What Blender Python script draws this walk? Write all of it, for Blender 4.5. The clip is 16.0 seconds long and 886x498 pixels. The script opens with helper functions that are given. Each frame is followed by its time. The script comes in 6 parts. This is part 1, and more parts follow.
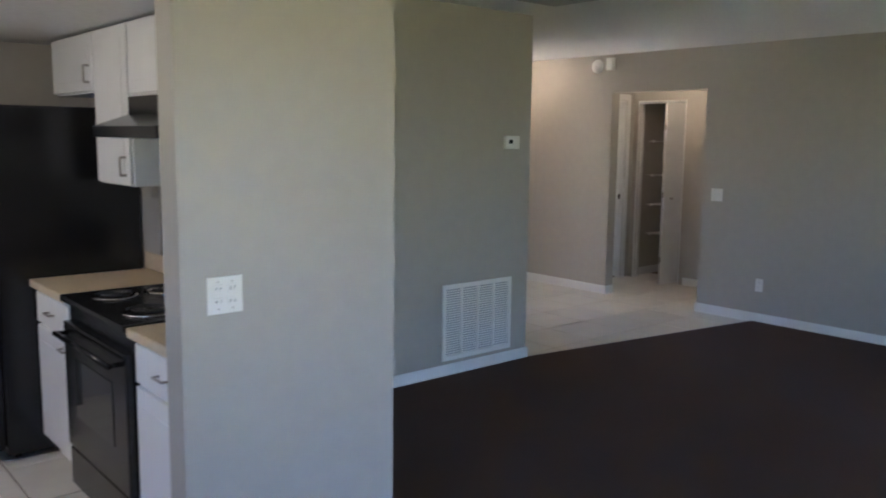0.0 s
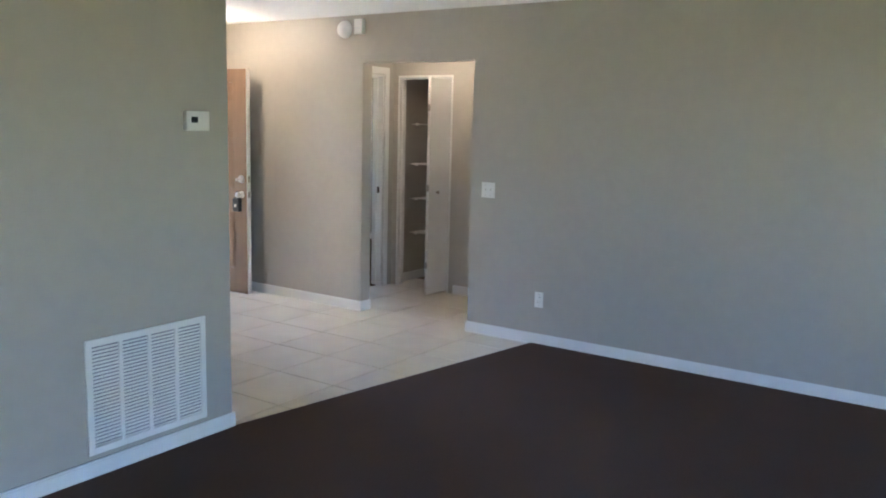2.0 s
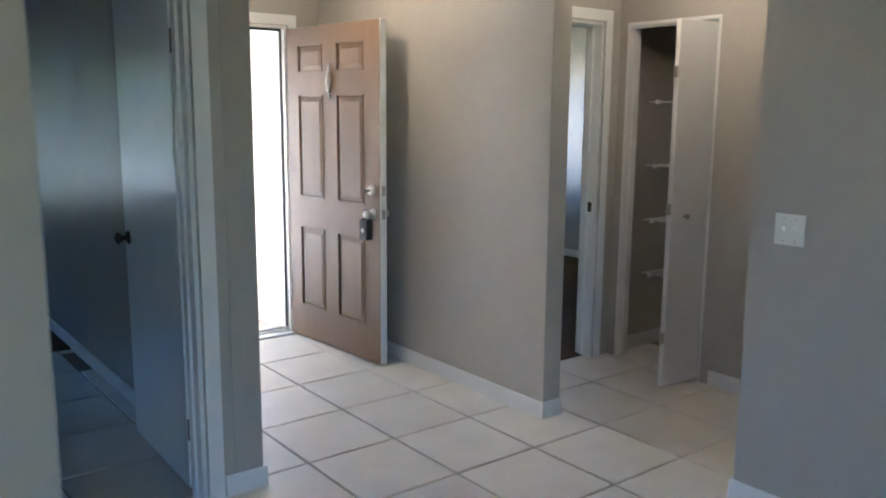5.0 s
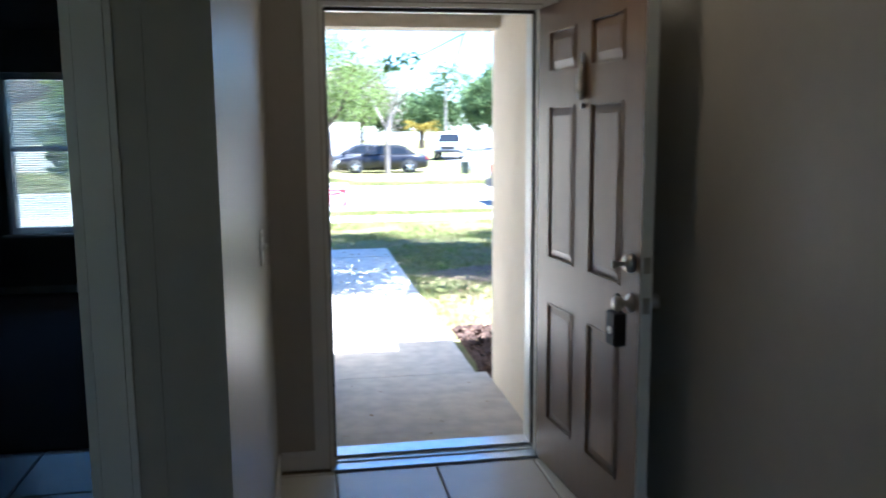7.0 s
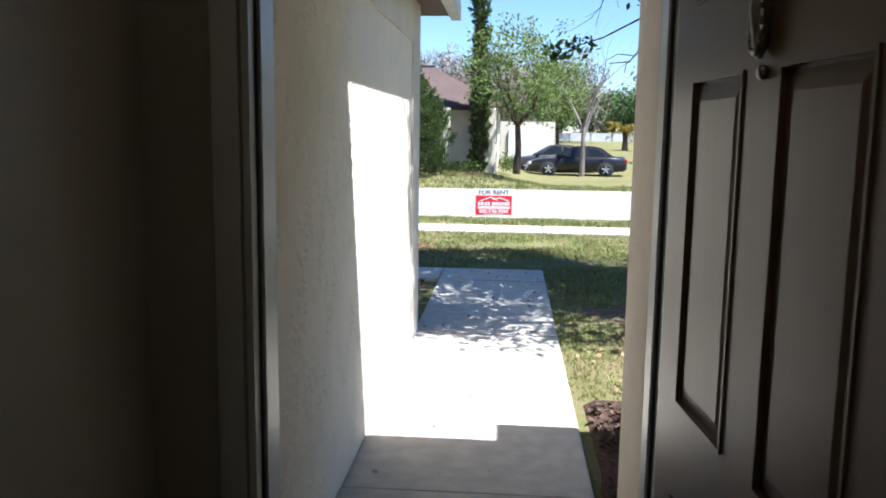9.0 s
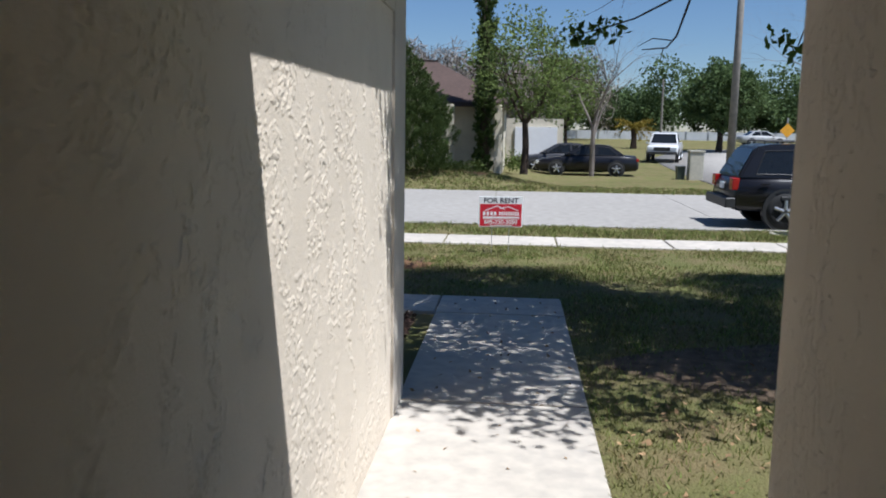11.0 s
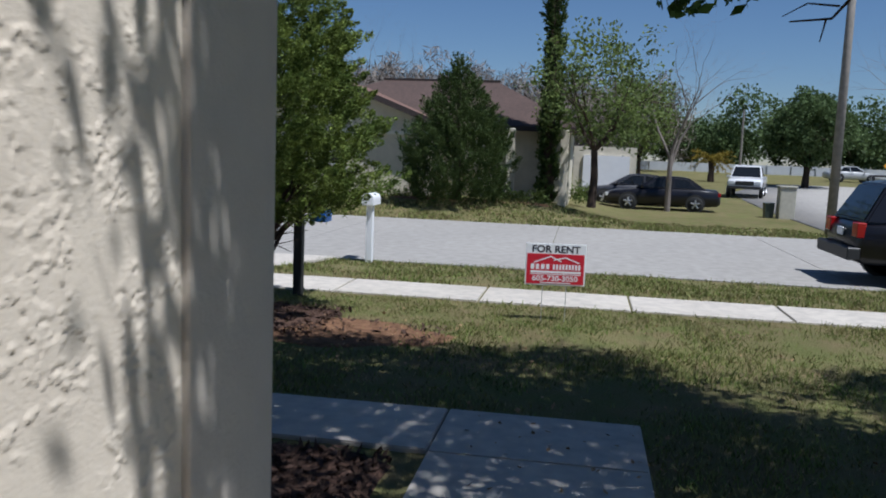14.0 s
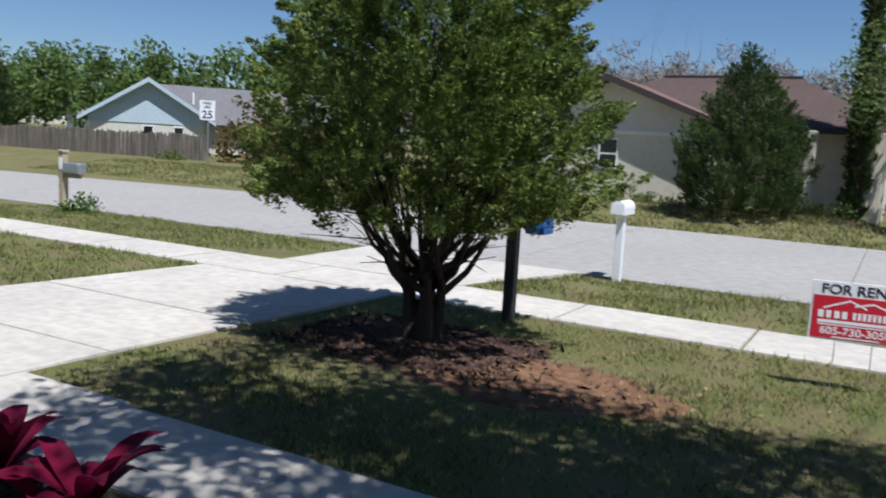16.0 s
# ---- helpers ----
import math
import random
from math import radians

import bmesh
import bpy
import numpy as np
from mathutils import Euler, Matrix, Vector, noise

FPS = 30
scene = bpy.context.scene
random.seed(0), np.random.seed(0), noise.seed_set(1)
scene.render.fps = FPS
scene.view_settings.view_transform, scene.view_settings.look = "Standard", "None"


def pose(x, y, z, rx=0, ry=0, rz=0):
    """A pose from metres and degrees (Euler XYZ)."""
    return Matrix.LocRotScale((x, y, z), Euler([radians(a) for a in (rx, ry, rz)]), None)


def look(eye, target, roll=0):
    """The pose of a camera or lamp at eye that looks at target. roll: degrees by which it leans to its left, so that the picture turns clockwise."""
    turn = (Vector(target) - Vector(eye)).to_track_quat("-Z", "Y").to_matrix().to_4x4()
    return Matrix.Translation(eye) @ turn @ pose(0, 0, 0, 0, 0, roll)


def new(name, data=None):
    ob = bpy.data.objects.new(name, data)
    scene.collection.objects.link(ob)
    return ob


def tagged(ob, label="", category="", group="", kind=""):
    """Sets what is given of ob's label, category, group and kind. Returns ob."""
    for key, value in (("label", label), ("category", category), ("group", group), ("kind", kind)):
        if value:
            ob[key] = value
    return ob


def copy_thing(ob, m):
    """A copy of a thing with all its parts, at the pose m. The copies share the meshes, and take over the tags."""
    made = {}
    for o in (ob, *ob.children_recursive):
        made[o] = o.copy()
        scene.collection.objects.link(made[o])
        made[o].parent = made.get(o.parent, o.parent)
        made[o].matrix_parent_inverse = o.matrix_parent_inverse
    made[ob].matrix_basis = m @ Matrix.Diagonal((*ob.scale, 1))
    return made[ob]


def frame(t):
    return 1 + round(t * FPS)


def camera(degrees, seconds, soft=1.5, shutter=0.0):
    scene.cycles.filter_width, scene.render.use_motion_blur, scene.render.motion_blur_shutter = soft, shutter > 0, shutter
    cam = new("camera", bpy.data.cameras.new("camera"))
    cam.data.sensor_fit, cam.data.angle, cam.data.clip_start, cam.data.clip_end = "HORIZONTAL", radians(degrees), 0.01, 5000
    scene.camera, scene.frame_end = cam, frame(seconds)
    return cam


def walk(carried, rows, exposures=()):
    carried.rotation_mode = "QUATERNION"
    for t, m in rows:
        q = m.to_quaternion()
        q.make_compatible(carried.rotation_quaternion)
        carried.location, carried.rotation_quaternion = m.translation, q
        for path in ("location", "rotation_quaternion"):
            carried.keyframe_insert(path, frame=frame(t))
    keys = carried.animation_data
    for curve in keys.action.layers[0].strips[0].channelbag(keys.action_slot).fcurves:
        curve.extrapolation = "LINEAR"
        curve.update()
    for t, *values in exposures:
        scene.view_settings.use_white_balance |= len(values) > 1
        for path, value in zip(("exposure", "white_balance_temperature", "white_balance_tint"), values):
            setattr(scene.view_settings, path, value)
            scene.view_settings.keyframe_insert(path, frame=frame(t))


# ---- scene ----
cam = camera(56.6, 16.0, soft=1.9, shutter=0.3)
PATH = [
    (0, (-5.669, -7.589, 1.616), (-4.378, -6.085, 1.347), 0.68),
    (0.5, (-5.365, -7.418, 1.625), (-3.927, -6.054, 1.358), 1.68),
    (1, (-5.023, -7.156, 1.629), (-3.377, -6.052, 1.364), 1.7),
    (1.5, (-4.581, -6.921, 1.58), (-2.907, -5.863, 1.302), 1.41),
    (2, (-4.122, -6.699, 1.594), (-2.489, -5.583, 1.297), 1.43),
    (2.5, (-3.679, -6.444, 1.607), (-2.031, -5.357, 1.288), 0.77),
    (3, (-3.199, -6.184, 1.566), (-1.671, -4.931, 1.258), 0.87),
    (3.2, (-3.029, -6.093, 1.571), (-1.56, -4.777, 1.237), 1.0),
    (5.3, (-1.305, -4.868, 1.543), (-0.172, -3.25, 1.231), -0.34),
    (5.5, (-1.053, -4.756, 1.502), (-0.0, -3.081, 1.207), -0.7),
    (5.8, (-0.807, -4.577, 1.493), (0.077, -2.81, 1.184), 0.66),
    (6, (-0.7, -4.419, 1.488), (0.129, -2.63, 1.157), 0.96),
    (6.5, (-0.446, -4.064, 1.482), (0.245, -2.216, 1.159), 2.18),
    (6.8, (-0.25, -3.799, 1.512), (0.275, -1.895, 1.199), -0.36),
    (7, (-0.108, -3.636, 1.527), (0.218, -1.684, 1.242), -0.46),
    (7.5, (0.125, -3.228, 1.495), (0.21, -1.254, 1.188), 0.84),
    (8, (0.318, -2.758, 1.536), (0.376, -0.789, 1.191), 0.85),
    (8.5, (0.516, -2.297, 1.522), (0.406, -0.327, 1.197), 1.21),
    (9, (0.581, -1.857, 1.524), (0.425, 0.116, 1.237), 0.8),
    (11.3, (0.497, 0.087, 1.558), (0.324, 2.057, 1.259), 0.92),
    (11.5, (0.485, 0.293, 1.539), (0.294, 2.259, 1.222), 1.13),
    (12, (0.479, 0.804, 1.448), (0.377, 2.778, 1.145), 0.81),
    (12.5, (0.49, 1.298, 1.446), (0.306, 3.267, 1.146), 1.8),
    (13, (0.516, 1.828, 1.474), (0.362, 3.804, 1.207), 2.22),
    (13.5, (0.557, 2.349, 1.478), (0.419, 4.333, 1.262), 0.25),
    (14, (0.582, 2.852, 1.486), (0.254, 4.811, 1.252), 2.18),
    (14.5, (0.59, 3.321, 1.461), (0.286, 5.286, 1.244), 2.48),
    (15, (0.58, 3.829, 1.434), (0.129, 5.759, 1.169), 1.49),
    (15.5, (0.636, 4.347, 1.438), (-0.122, 6.175, 1.147), 2.28),
    (16, (0.532, 4.772, 1.426), (-0.426, 6.509, 1.172), 3.12),
]
walk(cam, [(t, look(eye, target, roll)) for t, eye, target, roll in PATH],
     [(0, 5.75, 5350, 21), (1.2, 6.2, 5300, 20), (1.8, 6.45, 5250, 18), (2.5, 6.55, 5200, 17), (3.2, 6.5, 5150, 17), (5.3, 5.75, 5000, 14), (5.8, 5.25, 4950, 13), (6.5, 4.3, 4900, 12), (7.0, 3.6, 4950, 11),
      (7.5, 3.15, 5150, 11), (8.0, 2.55, 5300, 11), (9.0, 1.8, 5500, 11), (11.3, 0.4, 5650, 12), (12.8, 0.3, 5650, 12), (13.8, 0.15, 5600, 12), (14.5, 0.12, 5500, 12), (15.2, 0.3, 5600, 12), (16.0, 0.42, 5650, 12)])

# light: spring sun from the right and behind the house, clear sky
SUN = Vector((0.42, -0.25, 1.0)).normalized()
world = bpy.data.worlds.new("sky")
scene.world = world
world.use_nodes = True
wn = world.node_tree
sky = wn.nodes.new("ShaderNodeTexSky")
sky.sky_type = "NISHITA"
sky.sun_disc = False
sky.sun_elevation = math.asin(SUN.z)
sky.sun_rotation = math.atan2(SUN.x, SUN.y)
sky.air_density, sky.dust_density, sky.ozone_density = 1.0, 0.0, 6.0
bgn = wn.nodes["Background"]
bgn.inputs[1].default_value = 0.056
wn.links.new(sky.outputs[0], bgn.inputs[0])

sun_data = bpy.data.lights.new("sun", "SUN")
sun_data.energy, sun_data.angle, sun_data.color = 5.0, radians(0.53), (1.0, 0.95, 0.87)
sun_ob = new("sun", sun_data)
sun_ob.matrix_basis = look(SUN * 50, (0, 0, 0))


def area_light(name, eye, target, w, h, power, colour):
    d = bpy.data.lights.new(name, "AREA")
    d.shape, d.size, d.size_y, d.energy, d.color = "RECTANGLE", w, h, power, colour
    ob = new(name, d)
    ob.matrix_basis = look(eye, target)
    return ob


# area lamps for daylight at unseen openings, assumed behind the walker and dining side
area_light("patio_daylight", (-2.8, -9.5, 1.05), (-2.8, 0, 1.0), 1.0, 1.9, 0.055, (1.0, 0.97, 0.93))
area_light("dining_daylight", (-7.5, -7.0, 1.5), (0, -7.0, 1.2), 0.8, 1.15, 0.036, (1.0, 0.97, 0.93))
# bulb of an unseen ceiling lamp, assumed for the kitchen's warm light
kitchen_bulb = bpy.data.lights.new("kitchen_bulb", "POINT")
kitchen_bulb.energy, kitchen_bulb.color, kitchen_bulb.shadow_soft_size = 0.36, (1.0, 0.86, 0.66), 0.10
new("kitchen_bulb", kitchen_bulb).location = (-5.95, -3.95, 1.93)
# warm bulb of the entry's ceiling lamp
bulb = bpy.data.lights.new("entry_bulb", "POINT")
bulb.energy, bulb.color, bulb.shadow_soft_size = 0.125, (1.0, 0.68, 0.34), 0.06
new("entry_bulb", bulb).location = (0.58, -1.0, 2.20)
hall_bulb = bpy.data.lights.new("vestibule_bulb", "POINT")
hall_bulb.energy, hall_bulb.color, hall_bulb.shadow_soft_size = 0.05, (1.0, 0.62, 0.28), 0.06
new("vestibule_bulb", hall_bulb).location = (1.76, -2.45, 2.20)


# ---- building helpers ----
def box(bm, x0, x1, y0, y1, z0, z1):
    vs = [bm.verts.new((x, y, z)) for x in (x0, x1) for y in (y0, y1) for z in (z0, z1)]
    for f in ((0, 1, 3, 2), (4, 6, 7, 5), (0, 4, 5, 1), (2, 3, 7, 6), (0, 2, 6, 4), (1, 5, 7, 3)):
        bm.faces.new([vs[i] for i in f])
    return vs


def boxes(*rows):
    bm = bmesh.new()
    for r in rows:
        box(bm, *r)
    return bm


def rbox(x0, x1, y0, y1, z0, z1, r=0.01, seg=2):
    """A box with rounded edges."""
    bm = boxes((x0, x1, y0, y1, z0, z1))
    bmesh.ops.recalc_face_normals(bm, faces=bm.faces)
    bmesh.ops.bevel(bm, geom=bm.edges[:], offset=r, segments=seg, profile=0.7, affect="EDGES")
    return bm


def tube(bm, p0, p1, r0, r1=None, n=12, cap=True):
    p0, p1 = Vector(p0), Vector(p1)
    r1 = r0 if r1 is None else r1
    q = (p1 - p0).to_track_quat("Z", "Y")
    a, b = [], []
    for i in range(n):
        c = Vector((math.cos(2 * math.pi * i / n), math.sin(2 * math.pi * i / n), 0))
        a.append(bm.verts.new(p0 + q @ (c * r0)))
        b.append(bm.verts.new(p1 + q @ (c * r1)))
    for i in range(n):
        bm.faces.new((a[i], a[(i + 1) % n], b[(i + 1) % n], b[i]))
    if cap:
        bm.faces.new(a[::-1])
        bm.faces.new(b)
    return bm


def lathe(pts, n=20, axis="z", at=(0, 0, 0)):
    """A turned shape from (radius, height) pairs."""
    bm = bmesh.new()
    rings = []
    for r, h in pts:
        ring = []
        for i in range(n):
            c, s = math.cos(2 * math.pi * i / n) * r, math.sin(2 * math.pi * i / n) * r
            p = {"z": (c, s, h), "y": (c, h, s), "x": (h, c, s)}[axis]
            ring.append(bm.verts.new(Vector(p) + Vector(at)))
        rings.append(ring)
    for a, b in zip(rings, rings[1:]):
        for i in range(n):
            bm.faces.new((a[i], a[(i + 1) % n], b[(i + 1) % n], b[i]))
    bm.faces.new(rings[0][::-1])
    bm.faces.new(rings[-1])
    return bm


def prism(bm, poly, axis, a, b):
    """A polygon, given in the two other axes, drawn out along an axis from a to b."""
    def at(u, v, w):
        return {"x": (w, u, v), "y": (u, w, v), "z": (u, v, w)}[axis]
    lo = [bm.verts.new(at(u, v, a)) for u, v in poly]
    hi = [bm.verts.new(at(u, v, b)) for u, v in poly]
    n = len(poly)
    for i in range(n):
        bm.faces.new((lo[i], lo[(i + 1) % n], hi[(i + 1) % n], hi[i]))
    bm.faces.new(lo[::-1])
    bm.faces.new(hi)
    return bm


def finish(bm, name, material, smooth=False):
    bmesh.ops.recalc_face_normals(bm, faces=bm.faces)
    me = bpy.data.meshes.new(name)
    bm.to_mesh(me)
    bm.free()
    me.materials.append(material)
    if smooth:
        me.polygons.foreach_set("use_smooth", [True] * len(me.polygons))
    return me


def part(name, bm, material, parent, label="", smooth=False):
    ob = new(name, finish(bm, name, material, smooth))
    ob.parent = parent
    if parent.type == "EMPTY":
        ob.matrix_parent_inverse = parent.matrix_basis.inverted()
    if label:
        ob["label"] = label
    return ob


def piece(name, me, parent, m=None):
    """One more object on a shared mesh, under a thing or a part."""
    ob = new(name, me)
    ob.parent = parent
    if parent.type == "EMPTY":
        ob.matrix_parent_inverse = parent.matrix_basis.inverted()
    if m is not None:
        ob.matrix_basis = m
    return ob


def thing(name, base, label, category, group=""):
    ob = new(name)
    ob.empty_display_size = 0.1
    ob.matrix_basis = Matrix.Translation(base)
    return tagged(ob, label, category, group)


def solid(name, bm, material, label, category, group="", smooth=False):
    return tagged(new(name, finish(bm, name, material, smooth)), label, category, group)


def structure(name, bm, material, label="", smooth=False):
    return tagged(new(name, finish(bm, name, material, smooth)), label, name.split("_")[0], kind="structure")


def sheet_mesh(name, verts, faces, material, smooth=False):
    """A mesh from numpy arrays: verts (n, 3), faces (m, k)."""
    me = bpy.data.meshes.new(name)
    verts, faces = np.asarray(verts, dtype=np.float32), np.asarray(faces, dtype=np.int32)
    k = faces.shape[1]
    me.vertices.add(len(verts))
    me.vertices.foreach_set("co", verts.ravel())
    me.loops.add(faces.size)
    me.loops.foreach_set("vertex_index", faces.ravel())
    me.polygons.add(len(faces))
    me.polygons.foreach_set("loop_start", np.arange(0, faces.size, k, dtype=np.int32))
    me.update(calc_edges=True)
    me.materials.append(material)
    if smooth:
        me.polygons.foreach_set("use_smooth", [True] * len(me.polygons))
    return me


# ---- materials ----
def mat(name, c1, c2=None, scale=8.0, rough=0.6, bump=0.0, bscale=60.0, metal=0.0, stain=0.0, stain_scale=0.8,
        rvar=0.0, coat=0.0, stretch=(1, 1, 1), island=0.0, per_object=0.0, spec=0.5, dist=0.01):
    """A surface with two scales of variation: fine grain between c1 and c2, and broad stains."""
    m = bpy.data.materials.new(name)
    m.use_nodes = True
    nt = m.node_tree
    N, L = nt.nodes, nt.links
    b = N["Principled BSDF"]
    b.inputs["Roughness"].default_value, b.inputs["Metallic"].default_value = rough, metal
    b.inputs["Specular IOR Level"].default_value = spec
    b.inputs["Coat Weight"].default_value = coat
    b.inputs["Coat Roughness"].default_value = 0.05
    c2 = c2 or tuple(v * 0.86 for v in c1)
    geo = N.new("ShaderNodeNewGeometry")
    mp = N.new("ShaderNodeMapping")
    mp.inputs["Scale"].default_value = stretch
    L.new(geo.outputs["Position"], mp.inputs["Vector"])
    n1 = N.new("ShaderNodeTexNoise")
    n1.inputs["Scale"].default_value, n1.inputs["Detail"].default_value = scale, 6
    L.new(mp.outputs[0], n1.inputs["Vector"])
    ramp = N.new("ShaderNodeValToRGB")
    ramp.color_ramp.elements[0].position, ramp.color_ramp.elements[1].position = 0.35, 0.65
    ramp.color_ramp.elements[0].color, ramp.color_ramp.elements[1].color = (*c2, 1), (*c1, 1)
    L.new(n1.outputs["Fac"], ramp.inputs[0])
    col = ramp.outputs[0]

    def scaled(fac_out, lo, hi, col):
        mr = N.new("ShaderNodeMapRange")
        mr.inputs["To Min"].default_value, mr.inputs["To Max"].default_value = lo, hi
        L.new(fac_out, mr.inputs["Value"])
        mx = N.new("ShaderNodeVectorMath")
        mx.operation = "SCALE"
        L.new(col, mx.inputs[0])
        L.new(mr.outputs[0], mx.inputs["Scale"])
        return mx.outputs[0]
    if stain:
        n2 = N.new("ShaderNodeTexNoise")
        n2.inputs["Scale"].default_value, n2.inputs["Detail"].default_value = stain_scale, 4
        L.new(geo.outputs["Position"], n2.inputs["Vector"])
        col = scaled(n2.outputs["Fac"], 1 - stain, 1 + stain, col)
    if island:
        col = scaled(geo.outputs["Random Per Island"], 1 - island, 1 + island, col)
    if per_object:
        oi = N.new("ShaderNodeObjectInfo")
        col = scaled(oi.outputs["Random"], 1 - per_object, 1 + per_object, col)
    L.new(col, b.inputs["Base Color"])
    if rvar:
        mr = N.new("ShaderNodeMapRange")
        mr.inputs["To Min"].default_value, mr.inputs["To Max"].default_value = rough - rvar, rough + rvar
        L.new(n1.outputs["Fac"], mr.inputs["Value"])
        L.new(mr.outputs[0], b.inputs["Roughness"])
    if bump:
        n3 = N.new("ShaderNodeTexNoise")
        n3.inputs["Scale"].default_value, n3.inputs["Detail"].default_value = bscale, 5
        L.new(mp.outputs[0], n3.inputs["Vector"])
        bp = N.new("ShaderNodeBump")
        bp.inputs["Strength"].default_value, bp.inputs["Distance"].default_value = bump, dist
        L.new(n3.outputs["Fac"], bp.inputs["Height"])
        L.new(bp.outputs[0], b.inputs["Normal"])
    return m


def leaf_mat(name, c1, c2, island=0.35, trans=0.35):
    m = mat(name, c1, c2, scale=4.5, rough=0.6, island=island, spec=0.12)
    nt = m.node_tree
    N, L = nt.nodes, nt.links
    b = N["Principled BSDF"]
    tr = N.new("ShaderNodeBsdfTranslucent")
    src = b.inputs["Base Color"].links[0].from_socket
    L.new(src, tr.inputs["Color"])
    mix = N.new("ShaderNodeMixShader")
    mix.inputs[0].default_value = trans
    L.new(b.outputs[0], mix.inputs[1])
    L.new(tr.outputs[0], mix.inputs[2])
    L.new(mix.outputs[0], N["Material Output"].inputs["Surface"])
    return m


def glass_mat(name, tint=(0.9, 0.95, 0.95), rough=0.02):
    m = bpy.data.materials.new(name)
    m.use_nodes = True
    N, L = m.node_tree.nodes, m.node_tree.links
    tr, gl, mix, fr = (N.new(k) for k in ("ShaderNodeBsdfTransparent", "ShaderNodeBsdfGlossy", "ShaderNodeMixShader", "ShaderNodeFresnel"))
    tr.inputs[0].default_value = (*tint, 1)
    gl.inputs["Roughness"].default_value = rough
    fr.inputs[0].default_value = 1.45
    L.new(fr.outputs[0], mix.inputs[0])
    L.new(tr.outputs[0], mix.inputs[1])
    L.new(gl.outputs[0], mix.inputs[2])
    L.new(mix.outputs[0], N["Material Output"].inputs["Surface"])
    return m


def stucco_mat(name, c1, c2):
    """Painted skip-trowel stucco: flat patches with raised torn ridges over a fine grain."""
    m = mat(name, c1, c2, scale=3.0, rough=0.85, stain=0.06, stain_scale=1.3, spec=0.25)
    N, L = m.node_tree.nodes, m.node_tree.links
    b = N["Principled BSDF"]
    geo = N.new("ShaderNodeNewGeometry")
    mp = N.new("ShaderNodeMapping")
    mp.inputs["Scale"].default_value = (1, 1, 0.7)
    L.new(geo.outputs["Position"], mp.inputs["Vector"])
    n1 = N.new("ShaderNodeTexNoise")
    n1.inputs["Scale"].default_value, n1.inputs["Detail"].default_value, n1.inputs["Distortion"].default_value = 46, 5, 0.6
    L.new(mp.outputs[0], n1.inputs["Vector"])
    r = N.new("ShaderNodeValToRGB")
    r.color_ramp.elements[0].position, r.color_ramp.elements[1].position = 0.565, 0.66
    big = N.new("ShaderNodeTexNoise")
    big.inputs["Scale"].default_value, big.inputs["Detail"].default_value = 6, 2
    mb = N.new("ShaderNodeMapping")
    mb.inputs["Scale"].default_value = (1.2, 1.2, 0.28)
    L.new(geo.outputs["Position"], mb.inputs["Vector"])
    L.new(mb.outputs[0], big.inputs["Vector"])
    mixn = N.new("ShaderNodeMath")
    mixn.operation = "MULTIPLY_ADD"
    mixn.inputs[1].default_value = 0.75
    L.new(big.outputs["Fac"], mixn.inputs[0])
    sub = N.new("ShaderNodeMath")
    sub.operation = "SUBTRACT"
    sub.inputs[1].default_value = 0.36
    L.new(n1.outputs["Fac"], sub.inputs[0])
    L.new(sub.outputs[0], mixn.inputs[2])
    L.new(mixn.outputs[0], r.inputs[0])
    n2 = N.new("ShaderNodeTexNoise")
    n2.inputs["Scale"].default_value, n2.inputs["Detail"].default_value = 90, 5
    L.new(geo.outputs["Position"], n2.inputs["Vector"])
    ad = N.new("ShaderNodeMath")
    ad.operation = "MULTIPLY_ADD"
    ad.inputs[1].default_value = 0.18
    L.new(n2.outputs["Fac"], ad.inputs[0])
    L.new(r.outputs[0], ad.inputs[2])
    bp = N.new("ShaderNodeBump")
    bp.inputs["Strength"].default_value, bp.inputs["Distance"].default_value = 0.8, 0.0045
    L.new(ad.outputs[0], bp.inputs["Height"])
    L.new(bp.outputs[0], b.inputs["Normal"])
    return m


WALL = mat("wall_paint", (0.415, 0.387, 0.335), (0.40, 0.372, 0.322), 14, 0.42, 0.12, 160, stain=0.03, rvar=0.05, dist=0.003)
CEIL = mat("ceiling_paint", (0.78, 0.78, 0.76), (0.72, 0.72, 0.70), 40, 0.9, 0.5, 120, dist=0.004)
TRIM = mat("trim_paint", (0.76, 0.76, 0.74), (0.72, 0.72, 0.70), 6, 0.35, 0.03, 40, stain=0.03)
CARPET = mat("carpet_pile", (0.128, 0.085, 0.062), (0.074, 0.048, 0.035), 190, 0.95, 0.9, 260, stain=0.14, stain_scale=1.6, spec=0.1)
TILE = mat("floor_tile", (0.68, 0.65, 0.59), (0.62, 0.59, 0.53), 5, 0.34, 0.22, 7, stain=0.06, rvar=0.08, per_object=0.04, dist=0.006)
GROUT = mat("grout", (0.25, 0.20, 0.15), (0.20, 0.155, 0.115), 40, 0.9, 0.2)
BROWN = mat("brown_door_paint", (0.172, 0.106, 0.060), (0.158, 0.097, 0.055), 20, 0.33, 0.10, 90, stain=0.04, stretch=(1, 1, 0.1), dist=0.002)
WHITE = mat("white_gloss", (0.80, 0.80, 0.79), (0.77, 0.77, 0.76), 5, 0.3, stain=0.02)
PLASTIC = mat("white_plastic", (0.78, 0.77, 0.73), (0.76, 0.75, 0.71), 5, 0.35)
BLACK = mat("black_appliance", (0.012, 0.012, 0.013), (0.010, 0.010, 0.011), 30, 0.22, 0.05, 200, dist=0.001)
BLACKMAT = mat("black_matt", (0.015, 0.015, 0.016), (0.011, 0.011, 0.012), 30, 0.6)
